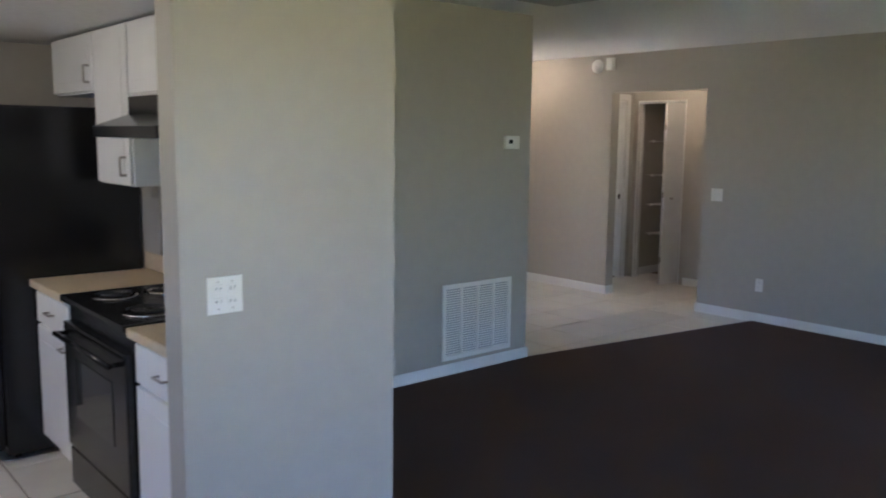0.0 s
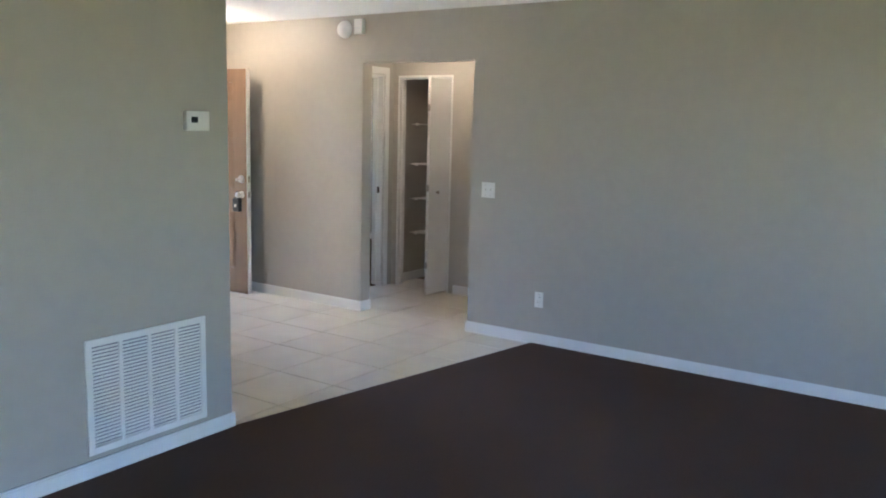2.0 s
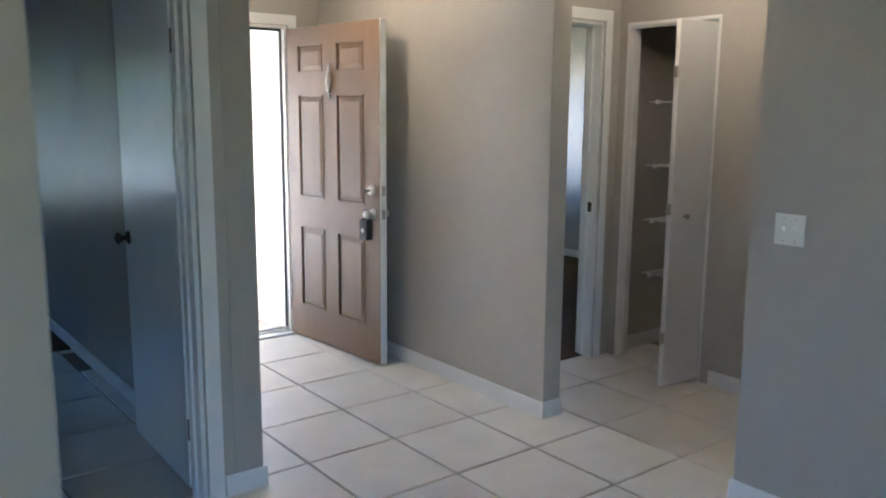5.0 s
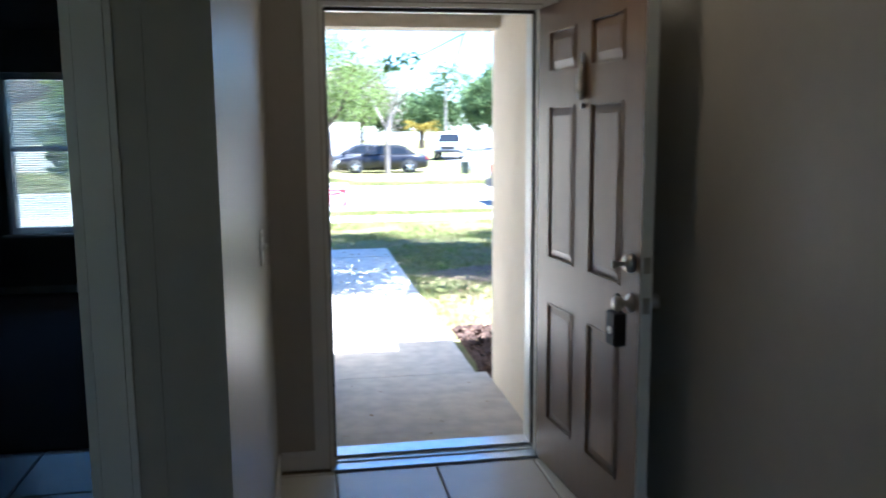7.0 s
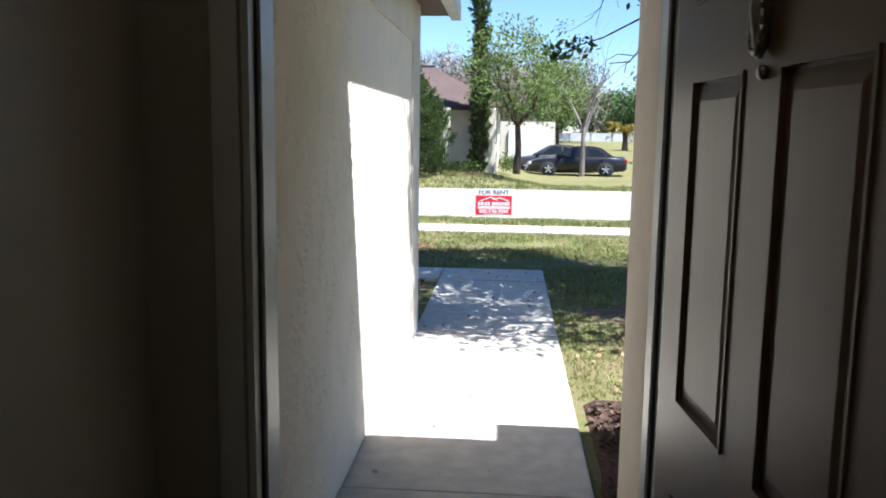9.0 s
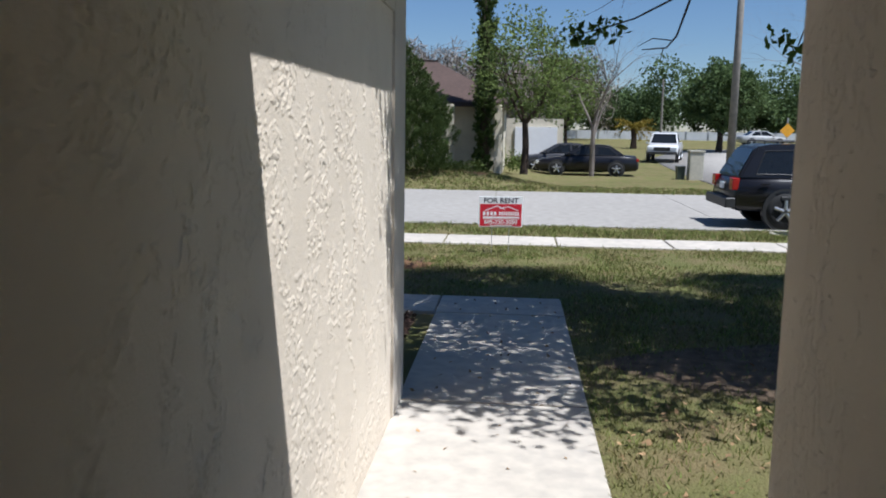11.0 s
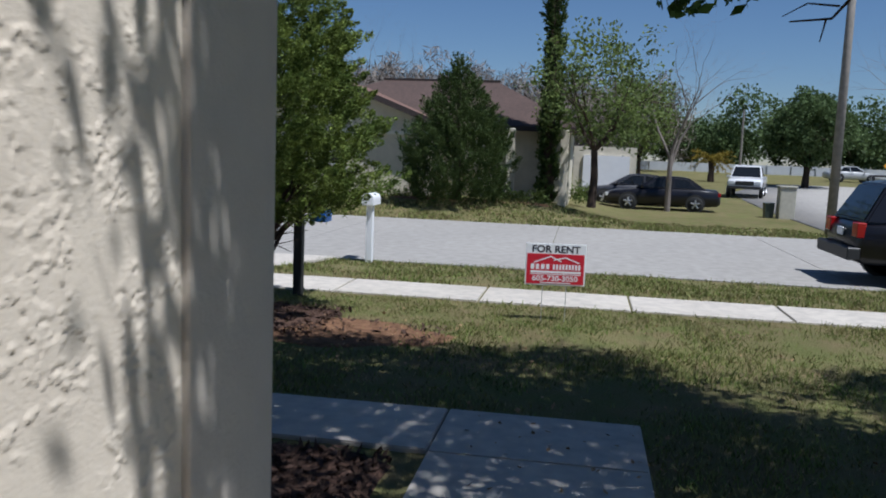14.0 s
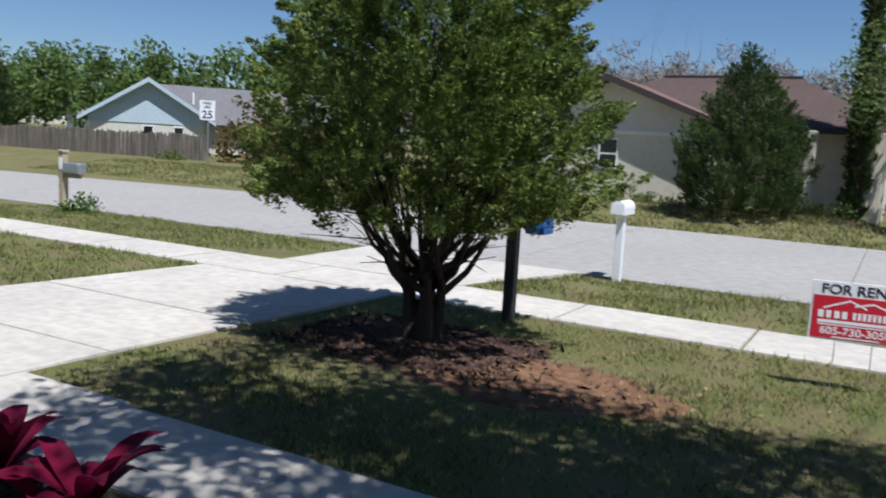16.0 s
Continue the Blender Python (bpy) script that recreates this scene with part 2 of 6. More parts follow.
COUNTER = mat("laminate_counter", (0.62, 0.50, 0.34), (0.55, 0.44, 0.29), 60, 0.4, stain=0.03)
METAL = mat("satin_nickel", (0.46, 0.43, 0.39), (0.39, 0.365, 0.33), 20, 0.30, metal=1.0)
DARKMETAL = mat("aged_bronze", (0.10, 0.08, 0.06), (0.07, 0.055, 0.045), 20, 0.35, metal=0.9)
ALU = mat("aluminium", (0.62, 0.64, 0.66), (0.55, 0.57, 0.59), 30, 0.35, metal=1.0)
STUCCO = stucco_mat("stucco", (0.75, 0.67, 0.55), (0.71, 0.63, 0.515))
STUCCO_GRAIN = mat("stucco_paint", (0.75, 0.66, 0.53), (0.71, 0.62, 0.495), 3.0, 0.85, 0.35, 140, stain=0.06, stain_scale=1.3, spec=0.25, dist=0.004)
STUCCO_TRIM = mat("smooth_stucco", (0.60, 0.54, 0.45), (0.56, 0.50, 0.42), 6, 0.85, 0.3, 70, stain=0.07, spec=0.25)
CONCRETE = mat("concrete", (0.52, 0.475, 0.405), (0.42, 0.385, 0.335), 9, 0.88, 0.35, 120, stain=0.18, stain_scale=0.9, spec=0.25, dist=0.006)
ROADM = mat("road_concrete", (0.340, 0.322, 0.292), (0.280, 0.264, 0.238), 5, 0.9, 0.3, 90, stain=0.10, stain_scale=0.35, spec=0.2)
GROUND = mat("lawn_soil", (0.130, 0.138, 0.048), (0.178, 0.145, 0.072), 2.6, 0.95, 0.9, 55, stain=0.30, stain_scale=0.55, spec=0.1, dist=0.03)
MULCH = mat("bark_mulch", (0.10, 0.058, 0.040), (0.045, 0.028, 0.022), 26, 0.95, 0.9, 45, stain=0.2, spec=0.15, dist=0.03)
DIRT = mat("bare_soil", (0.225, 0.125, 0.070), (0.13, 0.072, 0.042), 12, 0.95, 0.7, 60, stain=0.2, spec=0.1, dist=0.02)
GLASS = glass_mat("window_glass")
BLIND = mat("blind_vinyl", (0.75, 0.77, 0.78), (0.72, 0.74, 0.75), 8, 0.45)
BARK = mat("bark", (0.085, 0.062, 0.047), (0.042, 0.032, 0.026), 9, 0.95, 0.9, 26, stretch=(1, 1, 0.22), stain=0.2, spec=0.1, dist=0.02)

# ---- the house: walls, floors, ceilings ----
X1, XA, YB, YG = 1.195, -0.265, -2.065, -3.48
CH = 2.47          # ceiling height
EG = -1.33         # free end of the wall with the return grille


def wall_x(name, x0, x1, y0, y1, material, openings=(), top=CH, foot=-0.02, label=""):
    """A wall that runs along y from y0 to y1; openings: (from, to, sill, head)."""
    bm = bmesh.new()
    at = y0
    for a, b, s, h in sorted(openings):
        box(bm, x0, x1, at, a, foot, top)
        box(bm, x0, x1, a, b, h, top)
        if s > 0:
            box(bm, x0, x1, a, b, foot, s)
        at = b
    box(bm, x0, x1, at, y1, foot, top)
    return structure(name, bm, material, label)


def wall_y(name, y0, y1, x0, x1, material, openings=(), top=CH, foot=-0.02, label=""):
    bm = bmesh.new()
    at = x0
    for a, b, s, h in sorted(openings):
        box(bm, at, a, y0, y1, foot, top)
        box(bm, a, b, y0, y1, h, top)
        if s > 0:
            box(bm, a, b, y0, y1, foot, s)
        at = b
    box(bm, at, x1, y0, y1, foot, top)
    return structure(name, bm, material, label)


PAINT = "greige painted drywall with light wear"
wall_x("wall_living", X1, X1 + 0.12, -9.6, -0.001, WALL, [(-3.312, -2.222, 0, 2.087)], label=PAINT)
wall_y("wall_front", 0, 0.10, XA - 0.12, X1 + 0.12, WALL, [(-0.03, 0.955, 0, 2.075)], label=PAINT)
wall_x("wall_foyer", XA - 0.12, XA, YB, -0.001, WALL, label=PAINT)
wall_y("wall_bedroom_door", YB, YB + 0.12, -4.84, XA - 0.121, WALL, [(-1.29, -0.505, 0, 2.05)], label=PAINT)
wall_y("wall_grille", YG, YG + 0.12, -4.05, EG, WALL, label=PAINT)
wall_x("wall_closet_end", EG - 0.12, EG, YG + 0.121, -2.98, WALL, label=PAINT)
wall_y("wall_hall", -2.98, -2.86, -3.929, EG, WALL, label=PAINT)
wall_x("wall_hall_end", -4.84, -4.721, YB + 0.121, 4.75, WALL, label=PAINT)
wall_y("wall_kitchen_end", -5.27, -5.15, -4.70, -3.91, WALL, label=PAINT)
wall_x("wall_kitchen_back", -4.03, -3.91, -5.149, YG - 0.001, WALL, label=PAINT)
wall_x("wall_kitchen_back_north", -4.05, -3.93, YG + 0.121, YB - 0.001, WALL, label=PAINT)
wall_y("wall_kitchen_north", -2.45, -2.33, -7.6, -4.051, WALL, label=PAINT)
wall_x("wall_west", -7.72, -7.6, -9.6, -2.33, WALL, [(-7.4, -6.6, 0.9, 2.1)], label=PAINT)
wall_y("wall_south", -9.72, -9.6, -7.72, X1 + 0.12, WALL, [(-3.3, -2.3, 0, 2.05)], label=PAINT)
# vestibule beside the living room
wall_y("wall_vestibule_north", -1.66, -1.54, X1 + 0.121, 4.7, WALL, [(1.40, 2.185, 0, 2.06)], label=PAINT)
wall_x("wall_vestibule_closet", 2.33, 2.43, -4.2, -1.661, WALL, [(-2.36, -1.72, 0, 2.06)], label=PAINT)
wall_y("wall_vestibule_south", -4.32, -4.2, X1 + 0.121, 3.2, WALL, label=PAINT)
wall_x("wall_closet_back", 3.05, 3.15, -4.2, -1.661, WALL, label=PAINT)
wall_x("wall_bedroom_east", 4.7, 4.8, -1.66, 1.4, WALL, label=PAINT)
# its opening, out of view, is added to let daylight into the bedroom
wall_y("wall_bedroom_front", 1.28, 1.38, X1 + 0.121, 4.8, WALL, [(3.5, 4.4, 0.8, 2.0)], label=PAINT)
wall_x("wall_bedroom_west", X1 + 0.001, X1 + 0.12, 0.101, 1.279, WALL, label=PAINT)
# room at the front with the twin window
wall_x("wall_front_room", XA - 0.12, XA - 0.001, 0.101, 4.75, WALL, label=PAINT)
wall_y("wall_front_room_window", 4.65, 4.75, -4.72, XA - 0.121, WALL, [(-2.86, -1.04, 0.58, 2.09)], label=PAINT)

# outer stucco shell
ST = "cream painted rough stucco"
wall_y("wall_porch", 0.101, 0.20, XA + 0.001, X1 - 0.10, STUCCO, [(-0.03, 0.955, 0, 2.075)], 2.5, -0.3, ST)
wall_x("wall_wing", XA + 0.0, -0.155, 0.201, 4.283, STUCCO, (), 2.5, -0.3, ST)


def value_noise(u, v, rng):
    """Smooth noise between 0 and 1 on a random lattice."""
    g = rng.uniform(0, 1, (257, 257))
    i, j = np.floor(u).astype(int), np.floor(v).astype(int)
    a, b = u - i, v - j
    a, b = a * a * (3 - 2 * a), b * b * (3 - 2 * b)
    i, j = i % 256, j % 256
    return (g[i, j] * (1 - a) + g[i + 1, j] * a) * (1 - b) + (g[i, j + 1] * (1 - a) + g[i + 1, j + 1] * a) * b


def layered(u, v, octaves, rng, gain=0.5):
    total, amp, norm = np.zeros_like(u), 1.0, 0.0
    for k in range(octaves):
        total += amp * value_noise(u * 2.03 ** k + 31 + 7.3 * k, v * 2.03 ** k + 57 + 3.1 * k, rng)
        norm += amp
        amp *= gain
    return total / norm


def smooth_step(lo, hi, q):
    q = np.clip((q - lo) / (hi - lo), 0, 1)
    return q * q * (3 - 2 * q)


def stucco_coat(parent, x, y0, y1, z0, z1, step=0.0046, seed=5):
    """The trowelled coat on a wall that faces +x: torn ridges and plateaus standing up to 5 mm proud."""
    rng = np.random.default_rng(seed)
    ys = np.concatenate([np.arange(y0, y0 + 1.0, step * 1.8), np.arange(y0 + 1.0, y1, step)])
    ny, nz = len(ys), int((z1 - z0) / step)
    y, z = np.meshgrid(ys, np.linspace(z0, z1, nz), indexing="ij")
    wy, wz = layered(y * 12, z * 12, 2, rng) - 0.5, layered(y * 12, z * 12, 2, rng) - 0.5
    p, q = y + 0.05 * wy + 0.25 * z, z + 0.05 * wz - 0.25 * y
    n1 = layered(p * 29, q * 41, 4, rng, 0.60)
    worked = 0.08 + 0.92 * smooth_step(0.38, 0.60, layered(y * 9, z * 6, 3, rng))
    h = worked * (0.0022 * smooth_step(0.535, 0.552, n1) + 0.0023 * np.exp(-((n1 - 0.56) / 0.014) ** 2))
    h += 0.0008 * layered(y * 9, z * 9, 2, rng)
    h[0, :] = h[-1, :] = h[:, 0] = h[:, -1] = 0
    verts = np.stack([x + 0.0012 + h, y, z], axis=2).reshape(-1, 3)
    i, j = np.meshgrid(np.arange(ny - 1), np.arange(nz - 1), indexing="ij")
    k = (i * nz + j).ravel()
    ob = new("stucco_coat", sheet_mesh("stucco_coat", verts, np.stack([k, k + nz, k + nz + 1, k + 1], axis=1), STUCCO_GRAIN, True))
    ob.parent = parent
    return ob


stucco_coat(bpy.data.objects["wall_wing"], -0.155, 0.205, 4.282, -0.12, 2.159)
wall_y("wall_wing_front", 4.751, 4.85, -4.94, XA - 0.001, STUCCO, [(-2.86, -1.04, 0.58, 2.09)], 2.5, -0.3, ST)
wall_x("wall_porch_side", 1.072, X1, 0.201, 1.38, STUCCO, (), 2.5, -0.3, ST)
wall_y("wall_bedroom_outer", 1.381, 1.50, 1.072, 4.95, STUCCO, [(3.5, 4.4, 0.8, 2.0)], 2.5, -0.3, ST)
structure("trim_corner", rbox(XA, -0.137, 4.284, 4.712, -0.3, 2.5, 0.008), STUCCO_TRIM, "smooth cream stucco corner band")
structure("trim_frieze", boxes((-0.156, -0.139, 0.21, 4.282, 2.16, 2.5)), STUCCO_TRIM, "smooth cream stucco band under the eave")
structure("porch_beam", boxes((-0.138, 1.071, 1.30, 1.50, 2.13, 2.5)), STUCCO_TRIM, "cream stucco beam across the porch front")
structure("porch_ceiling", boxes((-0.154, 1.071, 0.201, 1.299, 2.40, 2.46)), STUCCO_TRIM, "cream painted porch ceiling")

# ceilings and roof
structure("ceiling", boxes((-7.72, X1 + 0.12, -9.72, 0.10, CH + 0.001, CH + 0.06), (X1 + 0.121, 4.8, -4.32, 1.38, CH + 0.001, CH + 0.06),
          (-4.84, XA - 0.0, 0.101, 4.75, CH + 0.001, CH + 0.06)), CEIL, "white sprayed ceiling")
SHINGLE = mat("shingles", (0.17, 0.12, 0.095), (0.12, 0.085, 0.07), 30, 0.95, 0.6, 40, stain=0.15)
FASCIA = mat("fascia_paint", (0.62, 0.60, 0.54), (0.56, 0.54, 0.48), 10, 0.6, stain=0.05)
bm = bmesh.new()
prism(bm, [(-5.3, 2.47), (0.06, 2.47), (0.06, 2.56), (-2.57, 3.5), (-5.3, 2.56)], "y", 1.0, 5.25)
prism(bm, [(-10.2, 2.54), (1.60, 2.54), (1.60, 2.62), (-4.3, 4.2), (-10.2, 2.62)], "x", -8.0, 5.2)
box(bm, 1.66, 5.2, 1.5, 1.9, 2.40, 2.56)
box(bm, 0.061, 5.2, 1.501, 1.66, 2.38, 2.56)
structure("roof", bm, SHINGLE, "brown shingle roof with deep eaves")
structure("trim_gutter", boxes((0.061, 0.137, 1.52, 5.30, 2.44, 2.56), (0.137, 0.145, 1.52, 5.30, 2.44, 2.57)), FASCIA, "white aluminium eave gutter")

# floors
structure("floor", boxes((-7.6, X1 + 0.12, -9.6, 0.0, -0.12, -0.012), (X1 + 0.12, 4.7, -4.2, 1.28, -0.12, -0.012), (-4.72, XA - 0.12, 0.0, 4.65, -0.12, -0.012)), GROUT, "cement screed with brown grout")
bm = bmesh.new()
prism(bm, [(-3.909, -5.15), (-3.909, YG - 0.001), (EG, YG - 0.001), (X1, -3.89), (X1, -9.6), (-7.6, -9.6), (-7.6, -5.3), (-3.909, -5.3)], "z", -0.011, 0.011)
structure("carpet", bm, CARPET, "dark brown cut pile carpet, wall to wall")
structure("carpet_front_room", boxes((-4.72, XA - 0.121, 0.45, 4.65, -0.011, 0.011)), CARPET, "dark brown cut pile carpet")
structure("carpet_bedroom", boxes((X1 + 0.121, 4.7, -1.60, 1.28, -0.011, 0.009)), CARPET, "dark brown cut pile carpet")


def baseboard(name, rows):
    """Pieces of skirting: (x0, x1, y0, y1); the top edge is chamfered."""
    bm = bmesh.new()
    for x0, x1, y0, y1 in rows:
        box(bm, x0, x1, y0, y1, 0, 0.075)
        if x1 - x0 > y1 - y0:
            box(bm, x0, x1, y0 + 0.003, y1 - 0.003, 0.075, 0.086)
        else:
            box(bm, x0 + 0.003, x1 - 0.003, y0, y1, 0.075, 0.086)
    structure(name, bm, TRIM, "white painted wooden baseboard")


B = 0.014
baseboard("baseboard_living", [(X1 - B, X1 - 0.0005, -9.59, -3.312), (X1 - B, X1 - 0.0005, -2.222, -0.02), (X1 - B, X1 + 0.12, -2.222 - B, -2.2225), (X1 - B, X1 + 0.12, -3.3115, -3.312 + B)])
baseboard("baseboard_grille", [(-3.9, EG + B, YG - B, YG - 0.0005), (EG + 0.0005, EG + B, YG, -2.98), (-3.9095, -3.909 + B, -5.27, YG - B), (-4.70, -3.91 + B, -5.27 - B, -5.2705), (-4.70 - B, -4.7005, -5.27 - B, -5.15)])
baseboard("baseboard_foyer", [(XA + 0.0005, XA + B, YB, -0.02), (-0.43, XA + B, YB - B, YB - 0.0005), (XA + B, -0.095, -B, -0.0005), (1.03, X1 - B, -B, -0.0005)])
baseboard("baseboard_vestibule", [(2.33 - B, 2.3295, -4.19, -2.42), (1.316, 1.335, -1.66 - B, -1.6605), (X1 + 0.1205, X1 + 0.12 + B, -2.21, -1.67), (X1 + 0.1205, X1 + 0.12 + B, -4.19, -3.32), (2.435, 3.04, -1.66 - B, -1.6605)])
baseboard("baseboard_front_room", [(-4.71, XA - 0.13, 4.65 - B, 4.6495), (XA - 0.12 - B, XA - 0.1205, -1.94, 4.64)])
baseboard("baseboard_bedroom", [(1.33, 4.69, 1.28 - B, 1.2795), (4.7 - B, 4.6995, -1.53, 1.27)])


def casing(name, axis, a, b, head, face, sign, w=0.057, t=0.016):
    """Stepped wooden trim round an opening from a to b, on a wall face."""
    bm = bmesh.new()
    for d, ww in ((t, w), (t * 0.55, w + 0.012)):
        lo, hi = sorted((face + sign * 0.0005, face + sign * d))
        for u0, u1, z0, z1 in ((a - ww, a - 0.004, 0, head + ww), (b + 0.004, b + ww, 0, head + ww), (a - 0.004, b + 0.004, head + 0.004, head + ww)):
            if axis == "x":
                box(bm, u0, u1, lo, hi, z0, z1)
            else:
                box(bm, lo, hi, u0, u1, z0, z1)
    return structure(name, bm, TRIM, "white painted moulded door trim")


def jamb(name, axis, a, b, head, f0, f1, stop):
    """Lining of a door opening with its stop bead."""
    bm = bmesh.new()
    rows = [(a, a + 0.018, f0, f1, 0, head), (b - 0.018, b, f0, f1, 0, head), (a + 0.018, b - 0.018, f0, f1, head - 0.018, head),
            (a + 0.018, a + 0.030, stop, stop + 0.03, 0, head - 0.018), (b - 0.030, b - 0.018, stop, stop + 0.03, 0, head - 0.018), (a + 0.030, b - 0.030, stop, stop + 0.03, head - 0.030, head - 0.018)]
    for u0, u1, v0, v1, z0, z1 in rows:
        if axis == "x":
            box(bm, u0, u1, v0, v1, z0, z1)
        else:
            box(bm, v0, v1, u0, u1, z0, z1)
    return structure(name, bm, TRIM, "white painted wooden door lining")


casing("trim_front_door", "x", -0.03, 0.955, 2.075, 0.0, -1)
jamb("jamb_front_door", "x", -0.0295, 0.9545, 2.0745, -0.001, 0.201, 0.055)
casing("trim_bedroom_door", "x", -1.29, -0.505, 2.05, YB, -1)
jamb("jamb_bedroom_door", "x", -1.2895, -0.5055, 2.0495, YB - 0.001, YB + 0.121, YB + 0.05)
casing("trim_vestibule_door", "x", 1.40, 2.185, 2.06, -1.66, -1)
jamb("jamb_vestibule_door", "x", 1.4005, 2.1845, 2.0595, -1.661, -1.539, -1.60)
jamb("jamb_closet", "y", -2.3595, -1.7205, 2.0595, 2.329, 2.431, 2.37)
structure("door_sill", boxes((-0.028, 0.953, -0.05, 0.03, -0.01, 0.006), (-0.028, 0.953, 0.031, 0.21, -0.06, 0.012), (-0.028, 0.953, 0.075, 0.085, 0.012, 0.024)), ALU, "bare aluminium door sill")

# ---- ground, paving ----
def ground_z(x, y):
    """Height of the ground: level by the house, falling to the street, lower on the side street."""
    def ramp(a, b, v):
        u = min(1.0, max(0.0, (v - a) / (b - a)))
        return u * u * (3 - 2 * u)
    z = -0.125 - 0.075 * ramp(8, 12, y) - 0.215 * ramp(13.0, 16.5, y)
    far = ramp(25.3, 30, y)
    left = ramp(2.5, -1.5, x)
    z += far * (0.36 * left - 0.20 * (1 - left)) * (1 - ramp(38, 60, y))
    z += 0.9 * ramp(55, 105, y)
    return z


def axis_steps(*rows):
    out = []
    for a, b, n in rows:
        out += list(np.linspace(a, b, n, endpoint=False))
    return out + [rows[-1][1]]


gx = axis_steps((-400, -60, 10), (-60, -12, 16), (-12, 12, 80), (12, 60, 16), (60, 400, 10))
gy = axis_steps((-60, -12, 6), (-12, 2, 10), (2, 28, 90), (28, 60, 30), (60, 120, 20), (120, 700, 8))
gv = []
for y in gy:
    for x in gx:
        z = ground_z(x, y)
        if -5 < x < 8 and 4.5 < y < 17:
            z += 0.012 * (noise.noise((x * 1.7, y * 1.7, 0)) + 0.5 * noise.noise((x * 5, y * 5, 3)))
        if -6.5 < x < -4.3 and 5 < y < 16.2:
            z -= 0.06
        if -8 < x < 4.9 and -9.9 < y < 1.4:
            z = -0.3
        gv.append((x, y, z))
nx = len(gx)
gf = [(j * nx + i, j * nx + i + 1, (j + 1) * nx + i + 1, (j + 1) * nx + i) for j in range(len(gy) - 1) for i in range(nx - 1)]
tagged(new("ground", sheet_mesh("ground", gv, gf, GROUND, True)), "patchy green and tan spring lawn", "ground", kind="structure")


def slab(name, rows, material, label, lift=0.0, depth=0.25):
    """Paving: four-cornered bays ((x, y) x 4), each a slab with a rounded arris, lying on the ground profile."""
    first = None
    for quad in rows:
        bm = bmesh.new()
        lo, hi = [], []
        for x, y in quad:
            z = ground_z(x, y) + lift
            lo.append(bm.verts.new((x, y, z - depth)))
            hi.append(bm.verts.new((x, y, z)))
        for i in range(4):
            bm.faces.new((lo[i], lo[(i + 1) % 4], hi[(i + 1) % 4], hi[i]))
        top = bm.faces.new(hi)
        bm.faces.new(lo[::-1])
        bmesh.ops.bevel(bm, geom=top.edges[:], offset=0.008, segments=2, affect="EDGES")
        if first is None:
            first = structure(name, bm, material, label)
        else:
            part("slab", bm, material, first)
    return first


def rect(x0, x1, y0, y1):
    return ((x0, y0), (x1, y0), (x1, y1), (x0, y1))


G = 0.006
slab("porch_slab", [rect(-0.153, 1.071, 0.21, 1.66)], CONCRETE, "weathered grey concrete porch slab", 0.03)
walks = [rect(-0.153, 1.0, 1.66 + G, 4.60 - G), rect(-0.16, 1.0, 4.60 + G, 7.02 - G), rect(-0.16, 1.0, 7.02 + G, 7.78),
         rect(-1.75, -0.16 - 2 * G, 7.05, 7.78), rect(-3.10, -1.75 - 2 * G, 7.05, 7.80), rect(-4.06, -3.10 - 2 * G, 7.05, 7.85)]
slab("pavement_walkway", walks, CONCRETE, "weathered grey concrete garden path with joints", 0.025)
slab("pavement_driveway", [rect(-6.78, -4.08, 4.9, 8.5), rect(-6.78, -4.08, 8.501, 9.9 - G), rect(-6.78, -4.08, 9.9 + G, 12.03)], CONCRETE, "pale concrete driveway slabs", 0.022)
rows = []
xs = [-30 + 1.72 * i for i in range(0, 36)]
for a in xs:
    a += 0.25 - (-30 + 1.72 * 18) + 0.94
    rows.append(rect(a + 0.012, a + 1.72 - 0.012, 12.05, 13.05))
slab("pavement_sidewalk", rows, CONCRETE, "pale concrete sidewalk in square bays", 0.02)
slab("pavement_apron", [((-6.45, 13.07), (-3.80, 13.07), (-3.6, 16.6), (-7.4, 16.6))], CONCRETE, "pale concrete driveway apron", 0.02)
road_ob = None


def road_far(x):
    return 25.4 if x > -8 else 25.4 + 0.12 * (x + 8) if x > -60 else 19.2


for i in range(40):
    a = -100 + 5.0 * i
    bm = prism(bmesh.new(), [(a, 16.45), (a + 4.985, 16.45), (a + 4.985, road_far(a + 4.985)), (a, road_far(a))], "z", -0.60, -0.397)
    if road_ob is None:
        road_ob = structure("road", bm, ROADM, "pale worn concrete street")
    else:
        part("slab", bm, ROADM, road_ob)
sv, sf = [], []
edges = [(8.2, 14.2, 25.3), (8.5, 14.6, 34), (8.8, 15.2, 42), (9.2, 16.2, 50), (10.0, 17.8, 58), (12.5, 21.0, 66), (16.5, 26.0, 74)]
for y in np.linspace(25.3, 74, 60):
    for side in (0, 1):
        x = float(np.interp(y, [e[2] for e in edges], [e[side] for e in edges]))
        sv += [(x, y, ground_z(x, y) + 0.03), (x, y, ground_z(x, y) - 0.2)]
for k in range(59):
    q = 4 * k
    sf += [(q, q + 2, q + 6, q + 4), (q, q + 4, q + 5, q + 1), (q + 2, q + 3, q + 7, q + 6)]
tagged(new("road_side_street", sheet_mesh("road_side_street", sv, sf, ROADM)), "pale worn concrete side street", "road", kind="structure")


